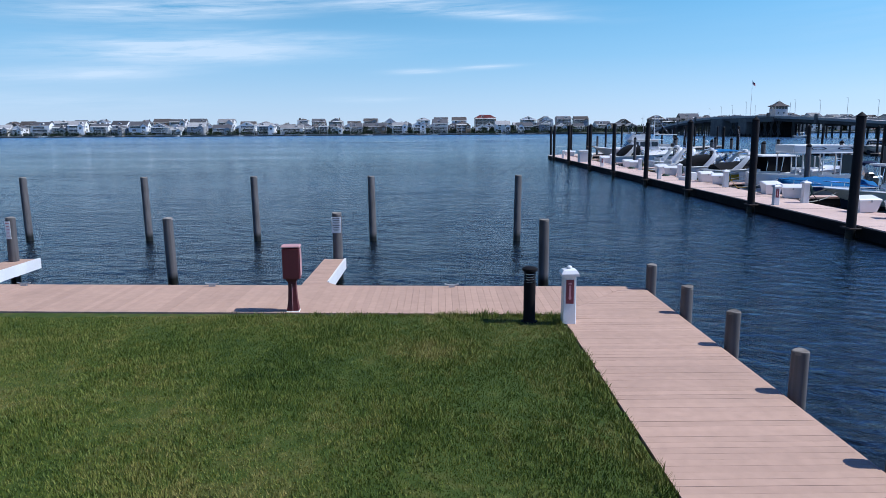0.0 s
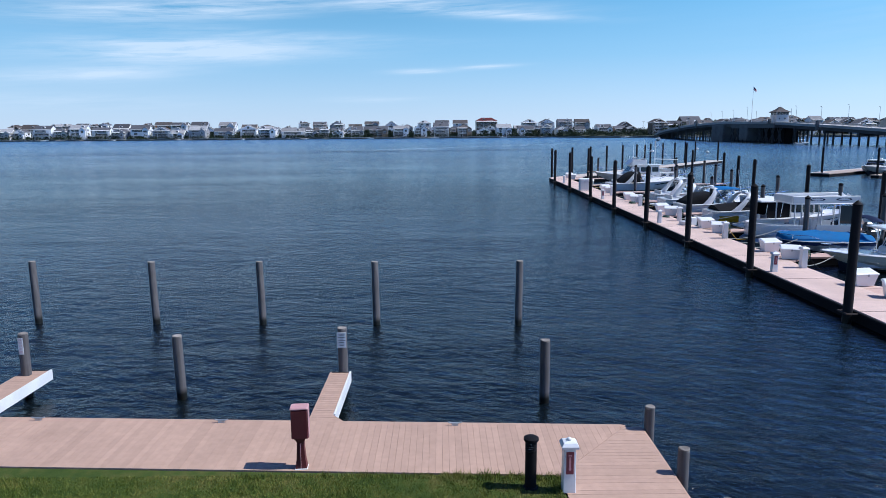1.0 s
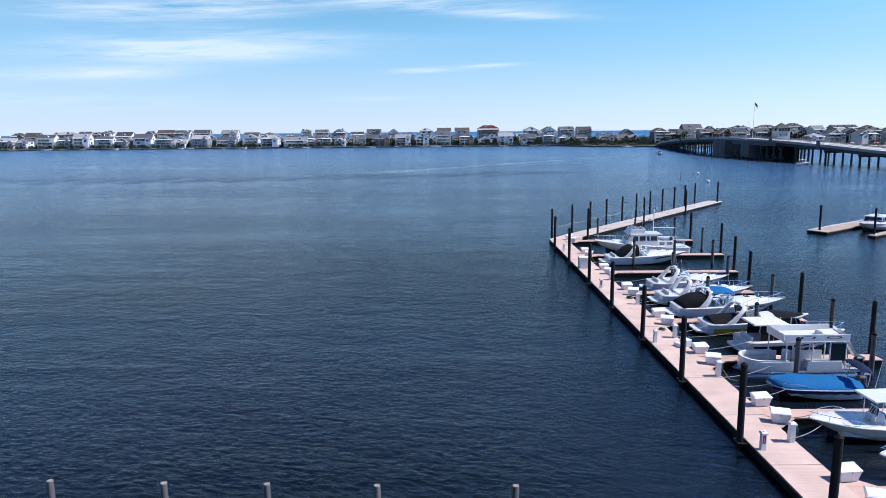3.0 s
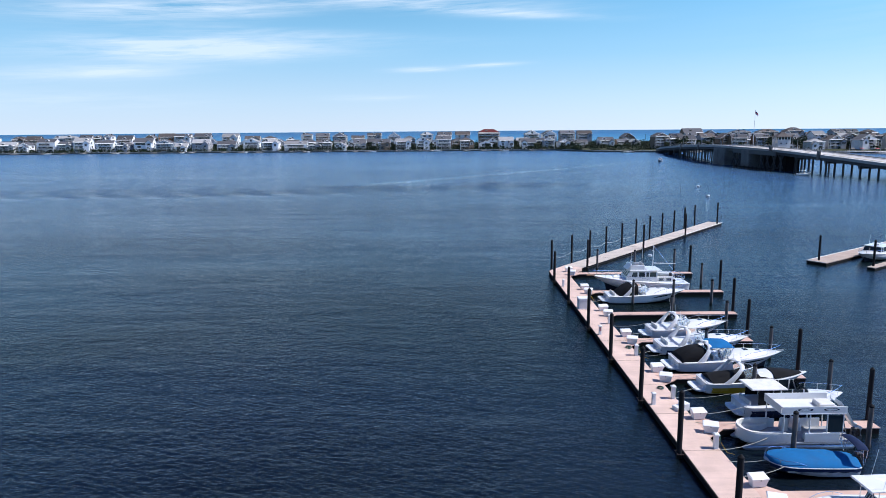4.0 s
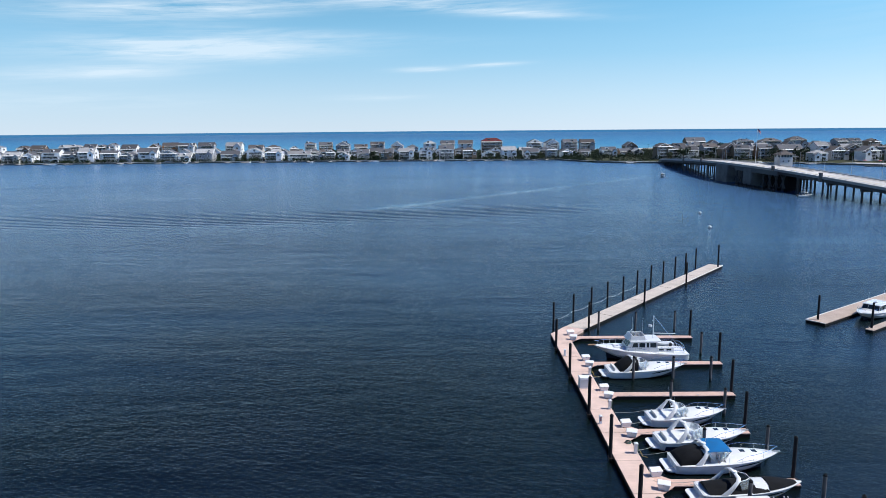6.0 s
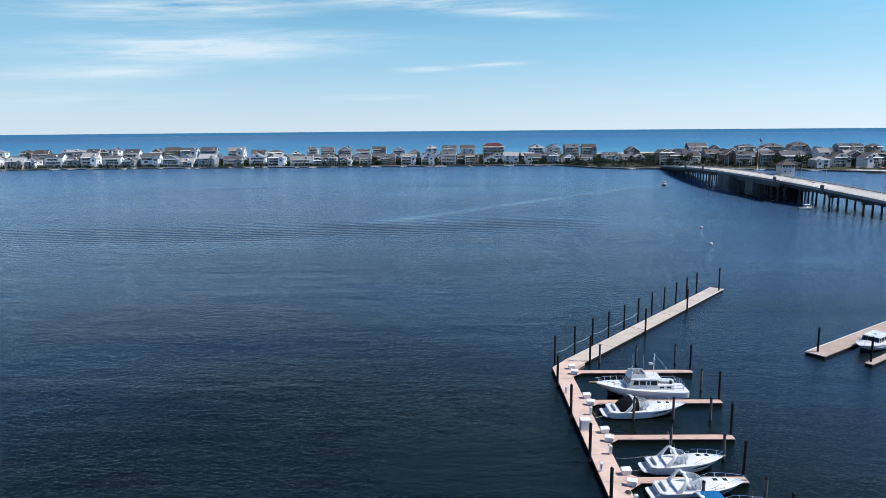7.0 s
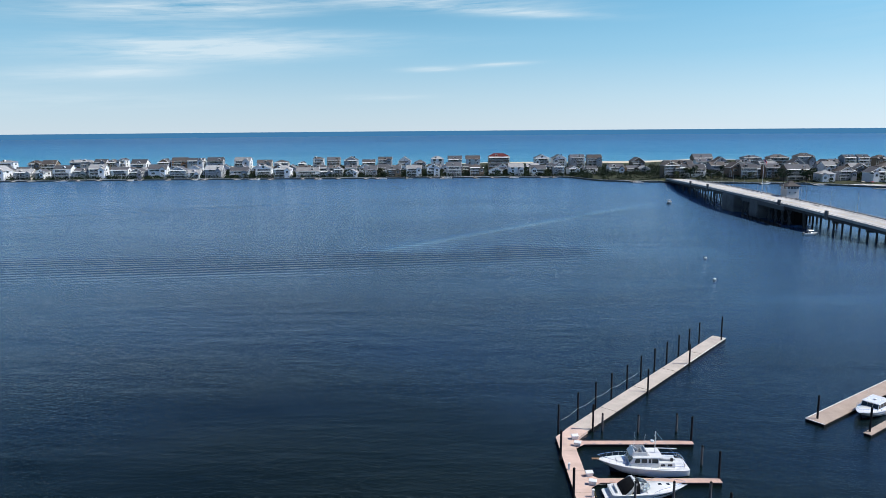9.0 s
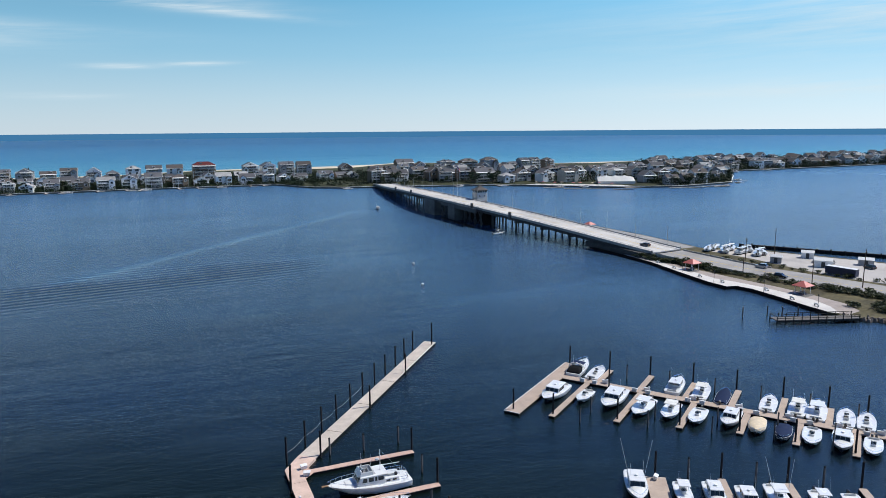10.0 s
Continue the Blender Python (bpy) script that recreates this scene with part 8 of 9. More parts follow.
for x, y, h in ((213.5, 151.5, 13), (224.0, 196.5, 13.5), (218.0, 205.0, 9), (200.5, 160.0, 8), (205, 122, 12), (196, 185, 6)):
    utility_pole(x, y, CZ, h)


# ---------------------------------------------------------------- plants
def leaves(n, rx, ry, rz, size, seed, zc):
    """Many small leaf clumps in lobes, so that the outline is uneven and has gaps."""
    rs = random.Random(seed)
    lobes = [(rs.uniform(-0.55, 0.55) * rx, rs.uniform(-0.55, 0.55) * ry, zc + rs.uniform(-0.45, 0.5) * rz, rs.uniform(0.35, 0.6)) for _ in range(7)]
    g = G()
    for _ in range(n):
        lx, ly, lz, q = rs.choice(lobes)
        d = Vector((rs.gauss(0, 1), rs.gauss(0, 1), rs.gauss(0, 1))).normalized() * (rs.uniform(0.4, 1.0) ** 0.5)
        p = Vector((lx + d.x * q * rx, ly + d.y * q * ry, lz + d.z * q * rz))
        a = Vector((rs.gauss(0, 1), rs.gauss(0, 1), rs.gauss(0, 0.7))).normalized() * size * rs.uniform(0.6, 1.3)
        b = a.cross(Vector((rs.gauss(0, 1), rs.gauss(0, 1), rs.gauss(0, 1)))).normalized() * size * rs.uniform(0.4, 0.8)
        g.add([p - a, p + b, p + a, p - b], [(0, 1, 2, 3)])
    return g


def tree(at, h=7.0, seed=0, mat="leaf_dark", group="island trees", label="bushy dark green tree"):
    t = thing("tree", label, "tree", at, group)
    rs = random.Random(seed)
    trunk = G().tube([(0, 0, -0.2), (0.1, 0.05, h * 0.25), (0.05, 0.15, h * 0.5), (0.2, 0.1, h * 0.75)], h * 0.028, 7)
    for i in range(4):
        a = rs.uniform(0, 6.28)
        trunk.tube([(0.06, 0.1, h * (0.32 + 0.07 * i)), (math.cos(a) * h * 0.15, math.sin(a) * h * 0.15, h * (0.5 + 0.06 * i)), (math.cos(a) * h * 0.25, math.sin(a) * h * 0.25, h * (0.62 + 0.06 * i))], h * 0.012, 5)
    part("trunk", trunk, "bark", t)
    part("crown", leaves(420, h * 0.42, h * 0.42, h * 0.36, h * 0.055, seed, h * 0.62), mat, t)
    return t


def bush(at, r=1.3, seed=0, mat="leaf_olive", group="causeway shrubs", label="low olive green shrub"):
    g = leaves(320, r, r, r * 0.62, r * 0.11, seed, r * 0.5)
    g.tube([(0, 0, -0.1), (0.05, 0, r * 0.6)], r * 0.06, 5)
    t = tagged(new("shrub", g.mesh("shrub", mat)), label, "shrub", group)
    t.matrix_basis = at
    return t


bushes = [bush(pose(186.5, 205, CZ), 1.6, 1), bush(pose(188.0, 190, CZ), 1.3, 2, "leaf_dark"), bush(pose(190.5, 172, CZ), 1.5, 3)]
rs_ = random.Random(12)
for i in range(84):
    k = i / 83
    y = 228 - 92 * k
    x = spline(ROAD, y)[0] - (9.2 + rs_.uniform(0, 1.6) if y > 196 else 10.0 + rs_.uniform(0, 4.5) * (1 if y > 150 else 0.5))
    s = rs_.uniform(0.8, 1.5) * (1.3 if y > 196 or y < 158 else 1.0)
    copy_thing(bushes[i % 3], pose(x, y, CZ, 0, 0, rs_.uniform(0, 360)) @ Matrix.Diagonal((s, s, s * rs_.uniform(0.6, 1), 1)))
for i in range(30):
    k = i / 29
    y = 262 - 110 * k
    x = spline(ROAD, min(y, 222))[0] + 10.5 + rs_.uniform(0, 3.5) + (max(0, y - 222) * -0.0)
    s = rs_.uniform(0.7, 1.5)
    copy_thing(bushes[(i + 1) % 3], pose(x, y, CZ, 0, 0, rs_.uniform(0, 360)) @ Matrix.Diagonal((s, s, s * rs_.uniform(0.6, 1), 1)))
for i in range(24):
    a = i / 23
    s = rs_.uniform(1.0, 2.0)
    copy_thing(bushes[i % 3], pose(189 + 26 * a + rs_.uniform(-3, 3), 134 - 24 * a + rs_.uniform(-4, 4), CZ, 0, 0, rs_.uniform(0, 360)) @ Matrix.Diagonal((s, s, s * 0.8, 1)))
# rocks at the water's edge
g = G()
for i in range(150):
    a = rs_.uniform(0, 1)
    x, y = 178 + 32 * a + rs_.uniform(-2, 2), 131.5 - 36 * a ** 0.9 + rs_.uniform(-2.5, 1.0)
    r = rs_.uniform(0.4, 1.1)
    g.turned(x, y, [(r * 0.7, -0.6), (r, 0.1 + rs_.uniform(0, 0.4)), (r * 0.6, 0.6 + rs_.uniform(0, 0.5)), (r * 0.15, 0.9 + rs_.uniform(0, 0.5))], 6)
tagged(new("shore_rocks", g.mesh("shore_rocks", "rock")), "brown rocks along the water's edge", "rocks", kind="stuff")


# ---------------------------------------------------------------- barrier island with houses
BAY = [(-1400, 640), (-900, 660), (-470, 676), (-340, 686), (-228, 691), (-114, 690), (0, 693), (112, 690), (135, 640), (160, 624), (188, 618), (240, 602), (300, 585), (345, 548), (390, 510), (440, 494), (515, 508), (580, 570), (645, 640), (750, 642), (940, 650), (1500, 690)]


def bay_y(x):
    return float(np.interp(x, [p[0] for p in BAY], [p[1] for p in BAY]))


def sea_y(x):
    return float(np.interp(x, [-1400, -40, 120, 330, 420, 520, 1500], [870, 885, 1000, 1010, 950, 870, 850]))


def island():
    xs = sorted(set([p[0] for p in BAY] + list(range(-1400, 1501, 50))))
    soil, sand = G(), G()
    r1, r2 = [], []
    for x in xs:
        a, b = bay_y(x), sea_y(x)
        dune = b - float(np.interp(x, [-60, 60, 150, 250, 300, 340], [30, 40, 110, 110, 70, 30]))
        r1.append([(x, a, -2.0), (x, a + 0.4, 1.15), (x, a + 14, 1.4), (x, a + 45, 2.4), (x, a + (dune - a) * 0.8, 3.4), (x, dune, 4.0 + 0.5 * math.sin(x * 0.05))])
        r2.append([(x, dune - 0.1, 3.9 + 0.5 * math.sin(x * 0.05)), (x, dune + 25, 3.6), (x, dune + (b - dune) * 0.7, 2.2), (x, b, 0.3), (x, b + 25, -0.8)])
    soil.rings([r[::-1] for r in r1], closed=False)
    sand.rings([r[::-1] for r in r2], closed=False)
    setting("island", soil, "soil", "low sandy barrier island with scrub between houses", "ground", 40)
    setting("beach", sand, "sand", "pale ocean beach behind the houses", "beach", 40)
    g = G()
    xs = np.arange(-900, 940, 6.0)
    g.rings([[(x, bay_y(x) - 0.5, -1), (x, bay_y(x) + 0.1, -1), (x, bay_y(x) + 0.1, 1.3), (x, bay_y(x) - 0.5, 1.3)] for x in xs], True, True)
    setting("bulkhead", g, "grey_pile", "weathered timber bulkhead along the bay shore", "bulkhead")
    cap = G().rings([[(x, bay_y(x) - 0.75, 1.304), (x, bay_y(x) + 0.55, 1.304), (x, bay_y(x) + 0.55, 1.45), (x, bay_y(x) - 0.75, 1.45)] for x in xs], True, True)
    setting("bulkhead_cap", cap, "white_trim", "pale boards along the top of the bulkhead", "bulkhead")


island()


def ground_z(x, y):
    a = bay_y(x)
    return float(np.interp(y - a, [0.4, 14, 45, 120], [1.15, 1.4, 2.4, 3.3]))


def two_tone(g, g2, name, m1, m2):
    """A frame and its pane in one small mesh."""
    me = bpy.data.meshes.new(name)
    k = len(g.v)
    me.from_pydata(g.v + g2.v, [], g.f + [tuple(i + k for i in f) for f in g2.f])
    me.materials.append(M[m1])
    me.materials.append(M[m2])
    me.polygons.foreach_set("material_index", [0] * len(g.f) + [1] * len(g2.f))
    me.update()
    return me


def window_mesh(w, h):
    frame_ = G().box(-w / 2 - 0.24, w / 2 + 0.24, -0.07, 0.02, -0.2, h + 0.24)
    for k in range(1, max(2, round(w / 0.8))):
        x = -w / 2 + w * k / max(2, round(w / 0.8))
        frame_.box(x - 0.05, x + 0.05, -0.125, -0.101, 0, h)
    return two_tone(frame_, G().box(-w / 2, w / 2, -0.10, -0.071, 0, h), "window", "white_trim", "house_glass")


WIN = {"tall": window_mesh(1.8, 1.85), "wide": window_mesh(3.2, 1.8), "door": window_mesh(3.4, 2.2), "small": window_mesh(0.8, 0.9)}
WALLS = ["wall_white"] * 15 + ["wall_grey"] * 4 + ["wall_tan"] * 1 + ["wall_brown"] * 2 + ["wall_blue"] * 2
ROOFS = ["roof_grey"] * 8 + ["roof_brown"] * 3 + ["roof_pale"] * 4


@functools.lru_cache(None)
def glass_run(k, h):
    return window_mesh(k, h)


def run_of_glass(k, h):
    """A run of glazing, its width rounded so that houses share meshes."""
    return glass_run(round(k * 2) / 2, round(h, 1))


COLOUR = {"wall_white": "white", "wall_grey": "grey", "wall_tan": "tan", "wall_brown": "cedar brown", "wall_blue": "blue-grey", "wall_orange": "orange"}
RCOL = {"roof_grey": "grey shingle", "roof_brown": "brown shingle", "roof_pale": "pale shingle", "roof_red": "red tiled"}


def house(x, y, w, d, storeys, wall, roof, kind="gable_y", turn=0.0, seed=0, porch=True, sh=3.05, z=None, low=0, top=None):
    """A beach house: walls with gables, roof slabs with eaves, windows on the front and the sunny side, decks with railings."""
    rs = random.Random(seed)
    z = ground_z(x, y) - 0.1 if z is None else z
    t = thing("house", f"{COLOUR[wall]} {('one', 'two', 'three', 'four')[storeys - 1]}-storey beach house with a {RCOL[roof]} roof", "house", pose(x, y, z, 0, 0, turn), "island houses")
    pitch = rs.uniform(0.42, 0.72)
    hw, hd = w / 2, d / 2
    if top:  # the ridge stands at a known height
        rise = {"gable_y": hw, "gable_x": hd, "hip": min(hw, hd) * 0.9}[kind]
        pitch = min(pitch, 0.34 * (top - z) / rise)
        sh = (top - z - 0.6 - rise * pitch) / storeys
    H_ = storeys * sh + 0.6
    g = G()
    o, th = 0.45, 0.25
    rg = G()
    if kind == "gable_y":  # ridge runs along y, gable faces the bay
        r = hw * pitch
        g.add([(-hw, -hd, 0), (hw, -hd, 0), (hw, hd, 0), (-hw, hd, 0), (-hw, -hd, H_), (hw, -hd, H_), (hw, hd, H_), (-hw, hd, H_), (0, -hd, H_ + r), (0, hd, H_ + r)], [(0, 1, 5, 8, 4), (1, 2, 6, 5), (2, 3, 7, 9, 6), (3, 0, 4, 7)])
        for s in (-1, 1):
            a = [(s * (hw + o), -hd - o, H_ - o * pitch), (s * (hw + o), hd + o, H_ - o * pitch), (0, hd + o, H_ + r), (0, -hd - o, H_ + r)]
            rg.rings([[(p[0], p[1], p[2] + 0.02) for p in a], [(p[0], p[1], p[2] + 0.02 + th) for p in a]] if s > 0 else [[(p[0], p[1], p[2] + 0.02) for p in a[::-1]], [(p[0], p[1], p[2] + 0.02 + th) for p in a[::-1]]], True, True)
    elif kind == "gable_x":
        r = hd * pitch
        g.add([(-hw, -hd, 0), (hw, -hd, 0), (hw, hd, 0), (-hw, hd, 0), (-hw, -hd, H_), (hw, -hd, H_), (hw, hd, H_), (-hw, hd, H_), (-hw, 0, H_ + r), (hw, 0, H_ + r)], [(0, 1, 5, 4), (1, 2, 6, 9, 5), (2, 3, 7, 6), (3, 0, 4, 8, 7)])
        for s in (-1, 1):
            a = [(-hw - o, s * (hd + o), H_ - o * pitch), (hw + o, s * (hd + o), H_ - o * pitch), (hw + o, 0, H_ + r), (-hw - o, 0, H_ + r)]
            a = a if s < 0 else a[::-1]
            rg.rings([[(p[0], p[1], p[2] + 0.02) for p in a], [(p[0], p[1], p[2] + 0.02 + th) for p in a]], True, True)
    else:  # hipped
        r = min(hw, hd) * pitch * 0.9
        g.add([(-hw, -hd, 0), (hw, -hd, 0), (hw, hd, 0), (-hw, hd, 0), (-hw, -hd, H_), (hw, -hd, H_), (hw, hd, H_), (-hw, hd, H_)], [(0, 1, 5, 4), (1, 2, 6, 5), (2, 3, 7, 6), (3, 0, 4, 7)])
        k = max(0.3, hw - hd)
        rg.rings([[(-hw - o, -hd - o, H_ - 0.1), (hw + o, -hd - o, H_ - 0.1), (hw + o, hd + o, H_ - 0.1), (-hw - o, hd + o, H_ - 0.1)], [(-hw - o, -hd - o, H_ + 0.15), (hw + o, -hd - o, H_ + 0.15), (hw + o, hd + o, H_ + 0.15), (-hw - o, hd + o, H_ + 0.15)], [(-k, -0.2, H_ + r), (k, -0.2, H_ + r), (k, 0.2, H_ + r), (-k, 0.2, H_ + r)]], True, True)
    part("wall", g, wall, t)
    rf = part("roof", rg, roof, t)
    tr = G()
    if kind == "gable_y":
        for s in (-1, 1):
            tr.tube([(s * (hw + o), -hd - o - 0.06, H_ - o * pitch + 0.1), (0, -hd - o - 0.06, H_ + r + 0.1)], 0.17, 4)
            tr.tube([(s * (hw + o + 0.05), -hd - o, H_ - o * pitch + 0.1), (s * (hw + o + 0.05), hd + o, H_ - o * pitch + 0.1)], 0.13, 4)
    elif kind == "gable_x":
        tr.tube([(-hw - o, -hd - o - 0.06, H_ - o * pitch + 0.1), (hw + o, -hd - o - 0.06, H_ - o * pitch + 0.1)], 0.15, 4)
        for s in (-1, 1):
            tr.tube([(hw + o + 0.06, s * (hd + o), H_ - o * pitch + 0.1), (hw + o + 0.06, 0, H_ + r + 0.1)], 0.17, 4)
    else:
        tr.tube([(-hw - o, -hd - o - 0.05, H_), (hw + o, -hd - o - 0.05, H_), (hw + o + 0.05, hd + o, H_)], 0.14, 4)
    # corner boards and a belt between storeys
    for s in (-1, 1):
        tr.box(s * hw - 0.16, s * hw + 0.16, -hd - 0.05, -hd + 0.12, 0, H_ - 0.05)
    tr.box(hw - 0.05, hw + 0.06, hd - 0.2, hd + 0.05, 0, H_ - 0.05)
    for k in range(1, storeys):
        tr.box(-hw, hw, -hd - 0.06, -hd + 0.02, k * sh + 0.35, k * sh + 0.6)
    part("trim", tr, "white_trim", rf)
    if kind == "gable_x" and rs.random() < 0.8 or kind == "hip" and rs.random() < 0.6:
        # a dormer that faces the bay
        dw = rs.uniform(1.2, 2.6)
        zz, dx = H_ + 0.3, rs.uniform(-0.3, 0.3) * w
        part("dormer", G().add([(dx - dw, -hd * 0.75, zz), (dx + dw, -hd * 0.75, zz), (dx + dw, -hd * 0.75, zz + 1.5), (dx, -hd * 0.75, zz + 2.5), (dx - dw, -hd * 0.75, zz + 1.5), (dx - dw, 0.2, zz), (dx + dw, 0.2, zz), (dx + dw, 0.2, zz + 1.5), (dx, 0.2, zz + 2.5), (dx - dw, 0.2, zz + 1.5)], [(0, 1, 2, 3, 4), (1, 6, 7, 2), (5, 0, 4, 9), (2, 7, 8, 3), (4, 3, 8, 9)]), wall, rf)
        part("window", WIN["tall"], None, rf, at=pose(dx, -hd * 0.75, zz + 0.25))
    if top and storeys > 1 and rs.random() < 0.75:
        # a cross wing with its own gable towards the bay, and a window in it
        ww, wh, wd = w * rs.uniform(0.15, 0.23), H_ * rs.uniform(0.72, 0.98), 3.1
        wx, wr = rs.choice((-1, 1, 1)) * (hw - ww - 0.25), ww * rs.uniform(0.7, 1.0)
        f, bk = -hd - wd, -hd + 1.2
        body = G().add([(wx - ww, f, 0), (wx + ww, f, 0), (wx + ww, bk, 0), (wx - ww, bk, 0), (wx - ww, f, wh), (wx + ww, f, wh), (wx + ww, bk, wh), (wx - ww, bk, wh), (wx, f, wh + wr), (wx, bk, wh + wr)], [(0, 1, 5, 8, 4), (1, 2, 6, 5), (2, 3, 7, 9, 6), (3, 0, 4, 7)])
        hood = G()
        for sgn in (-1, 1):
            a = [(wx + sgn * (ww + 0.4), f - 0.4, wh - 0.35), (wx + sgn * (ww + 0.4), bk, wh - 0.35), (wx, bk, wh + wr + 0.02), (wx, f - 0.4, wh + wr + 0.02)][::sgn]
            hood.rings([a, [(p[0], p[1], p[2] + 0.25) for p in a]], True, True)
        wg = part("wing", two_tone(body, hood, "wing", wall, roof), None, t)
        part("window", WIN["tall"] if rs.random() < 0.6 else WIN["wide"], None, wg, at=pose(wx, f, wh - 2.4))
    if rs.random() < 0.2:
        part("chimney", G().cbox(hw * 0.4, hw * 0.4 + 0.9, 0.5, 1.3, H_ * 0.8, H_ + r + 0.7, 0.04), "roof_brown", rf)
    open_deck = porch and storeys >= 2 and x < 480
    for s in range(min(low, storeys - 1) if x < 450 else storeys - 1, storeys):
        zz = 0.6 + s * sh
        deck = open_deck and s >= 1
        # one wide run of glass on each storey, or a pair of windows
        if deck or rs.random() < 0.45:
            k = w * rs.uniform(0.62, 0.86)
            part("window", run_of_glass(k, 2.1 if deck else 1.7), None, t, at=pose(rs.uniform(-0.3, 0.3) * (w - k), -hd, zz + (0.12 if deck else 0.6)))
        else:
            for i in (-1, 1):
                kindw = rs.choice(("tall", "wide", "wide")) if w > 10.5 else "tall"
                part("window", WIN[kindw], None, t, at=pose(i * w * 0.24, -hd, zz + 0.65))
        part("window", WIN["tall"] if rs.random() < 0.5 else WIN["wide"], None, t, at=pose(hw, rs.uniform(-0.2, 0.2) * d, zz + 0.65, 0, 0, 90))
    if kind == "gable_y":
        part("window", WIN["small"] if rs.random() < 0.5 else WIN["tall"], None, t, at=pose(0, -hd, H_ + r * 0.12))
    if open_deck:
        dd = rs.uniform(2.0, 2.8)
        for s in range(1, storeys):
            zz = 0.6 + s * sh
            dk = part("balcony", G().box(-hw, hw, -hd - dd, -hd - 0.003, zz - 0.26, zz - 0.04), "white_trim", t, "open timber balcony")
            rg2 = G()
            rg2.box(-hw, hw, -hd - dd, -hd - dd + 0.09, zz + 0.85, zz + 0.97)
            for i in range(int(w / 0.55) + 1):
                xx = -hw + 0.04 + i * (w - 0.08) / int(w / 0.55)
                rg2.box(xx - 0.06, xx + 0.06, -hd - dd, -hd - dd + 0.06, zz - 0.04, zz + 0.85)
            up = rs.random() < 0.5 or s < storeys - 1
            for i in range(4):
                xx = -hw + 0.12 + i * (w - 0.24) / 3
                rg2.box(xx - 0.12, xx + 0.12, -hd - dd + 0.02, -hd - dd + 0.24, (zz - sh if s > 1 else 0), zz - 0.26)
            if s == storeys - 1 and up:
                for i in range(4):
                    xx = -hw + 0.12 + i * (w - 0.24) / 3
                    rg2.box(xx - 0.1, xx + 0.1, -hd - dd + 0.02, -hd - dd + 0.2, zz + 0.97, zz + 2.45)
            part("railing", rg2, "white_trim", dk)
            if s == storeys - 1 and up:
                # a roof over the upper balcony, on its own posts
                pr = G()
                pr.add([(-hw - 0.2, -hd - dd - 0.3, zz + 2.45), (hw + 0.2, -hd - dd - 0.3, zz + 2.45), (hw + 0.2, -hd + 0.0, zz + 2.95), (-hw - 0.2, -hd + 0.0, zz + 2.95), (-hw - 0.2, -hd - dd - 0.3, zz + 2.62), (hw + 0.2, -hd - dd - 0.3, zz + 2.62), (hw + 0.2, -hd + 0.0, zz + 3.12), (-hw - 0.2, -hd + 0.0, zz + 3.12)], [(3, 2, 1, 0), (4, 5, 6, 7), (0, 1, 5, 4), (1, 2, 6, 5), (2, 3, 7, 6), (3, 0, 4, 7)])
                part("porch_roof", pr, "white_trim", t)
    return t


rsx = random.Random(31)
n_house = 0
W, GR, B, T, O, BL = "wall_white", "wall_grey", "wall_brown", "wall_tan", "wall_orange", "wall_blue"
g_, p_, b_, r_ = "roof_grey", "roof_pale", "roof_brown", "roof_red"


def street(rows, line, porch=0.85, low=0, deep=(10, 13)):
    """A row of houses: place along the shore, width, ridge height, wall, roof and roof form; line gives the distance inland."""
    for i, (x, w, top, wall, roof, form) in enumerate(rows):
        y = line(x) + rsx.uniform(-2, 2)
        kind = {"y": "gable_y", "x": "gable_x", "h": "hip"}[form]
        body = (top - ground_z(x, y)) * 0.76
        house(x, y, w, rsx.uniform(*deep), max(1, min(4, round(body / 3.1))), wall, roof, kind, rsx.uniform(0, 8), 300 + int(x), rsx.random() < porch, low=low, top=top)


# the ocean side, from the far end of the island to the bridge
street([(-501, 17, 17.3, W, p_, "h"), (-468, 14, 17.1, B, b_, "h"), (-452.5, 15, 17, B, b_, "x"), (-423, 12, 17.2, GR, p_, "x"), (-409.6, 12.5, 17.5, T, p_, "h"), (-394.3, 13, 17.8, GR, g_, "x"), (-381.3, 10, 17.3, B, b_, "y"), (-371, 8.5, 18.5, W, g_, "y"), (-352, 17, 17.1, W, g_, "x"), (-324, 13, 17.8, B, g_, "y"), (-306, 17, 18.9, O, b_, "x"), (-286.7, 17.5, 18.3, W, g_, "x"), (-266, 17, 18.8, GR, g_, "x")], lambda x: 778, low=1)
street([(-236.6, 17.5, 18.4, W, p_, "x"), (-212, 16, 15.5, T, b_, "x"), (-192.3, 15, 15.4, T, b_, "h"), (-169.4, 8, 13.5, W, g_, "y"), (-151.4, 11.5, 18.5, W, b_, "h"), (-133.8, 14, 17.9, B, g_, "x"), (-114, 14.5, 18.6, GR, g_, "y"), (-94.5, 14, 15.1, B, b_, "x"), (-76, 15, 17.9, GR, b_, "x"), (-54, 13.5, 18.2, W, g_, "y"), (-36.8, 12, 14.7, GR, g_, "h"), (-17.7, 13.5, 18.7, W, p_, "h")], lambda x: 782, low=1)
street([(2.2, 15, 18.6, GR, g_, "x"), (22.3, 15.5, 18.7, W, b_, "x"), (51.3, 23, 21.2, B, r_, "h"), (99.4, 16, 19.1, W, b_, "y"), (118.4, 15, 19, W, g_, "y"), (138.4, 15.5, 18.9, GR, g_, "x"), (157.7, 15.5, 18.7, GR, b_, "x"), (206, 13, 15.5, B, g_, "y")], lambda x: 782, low=1)
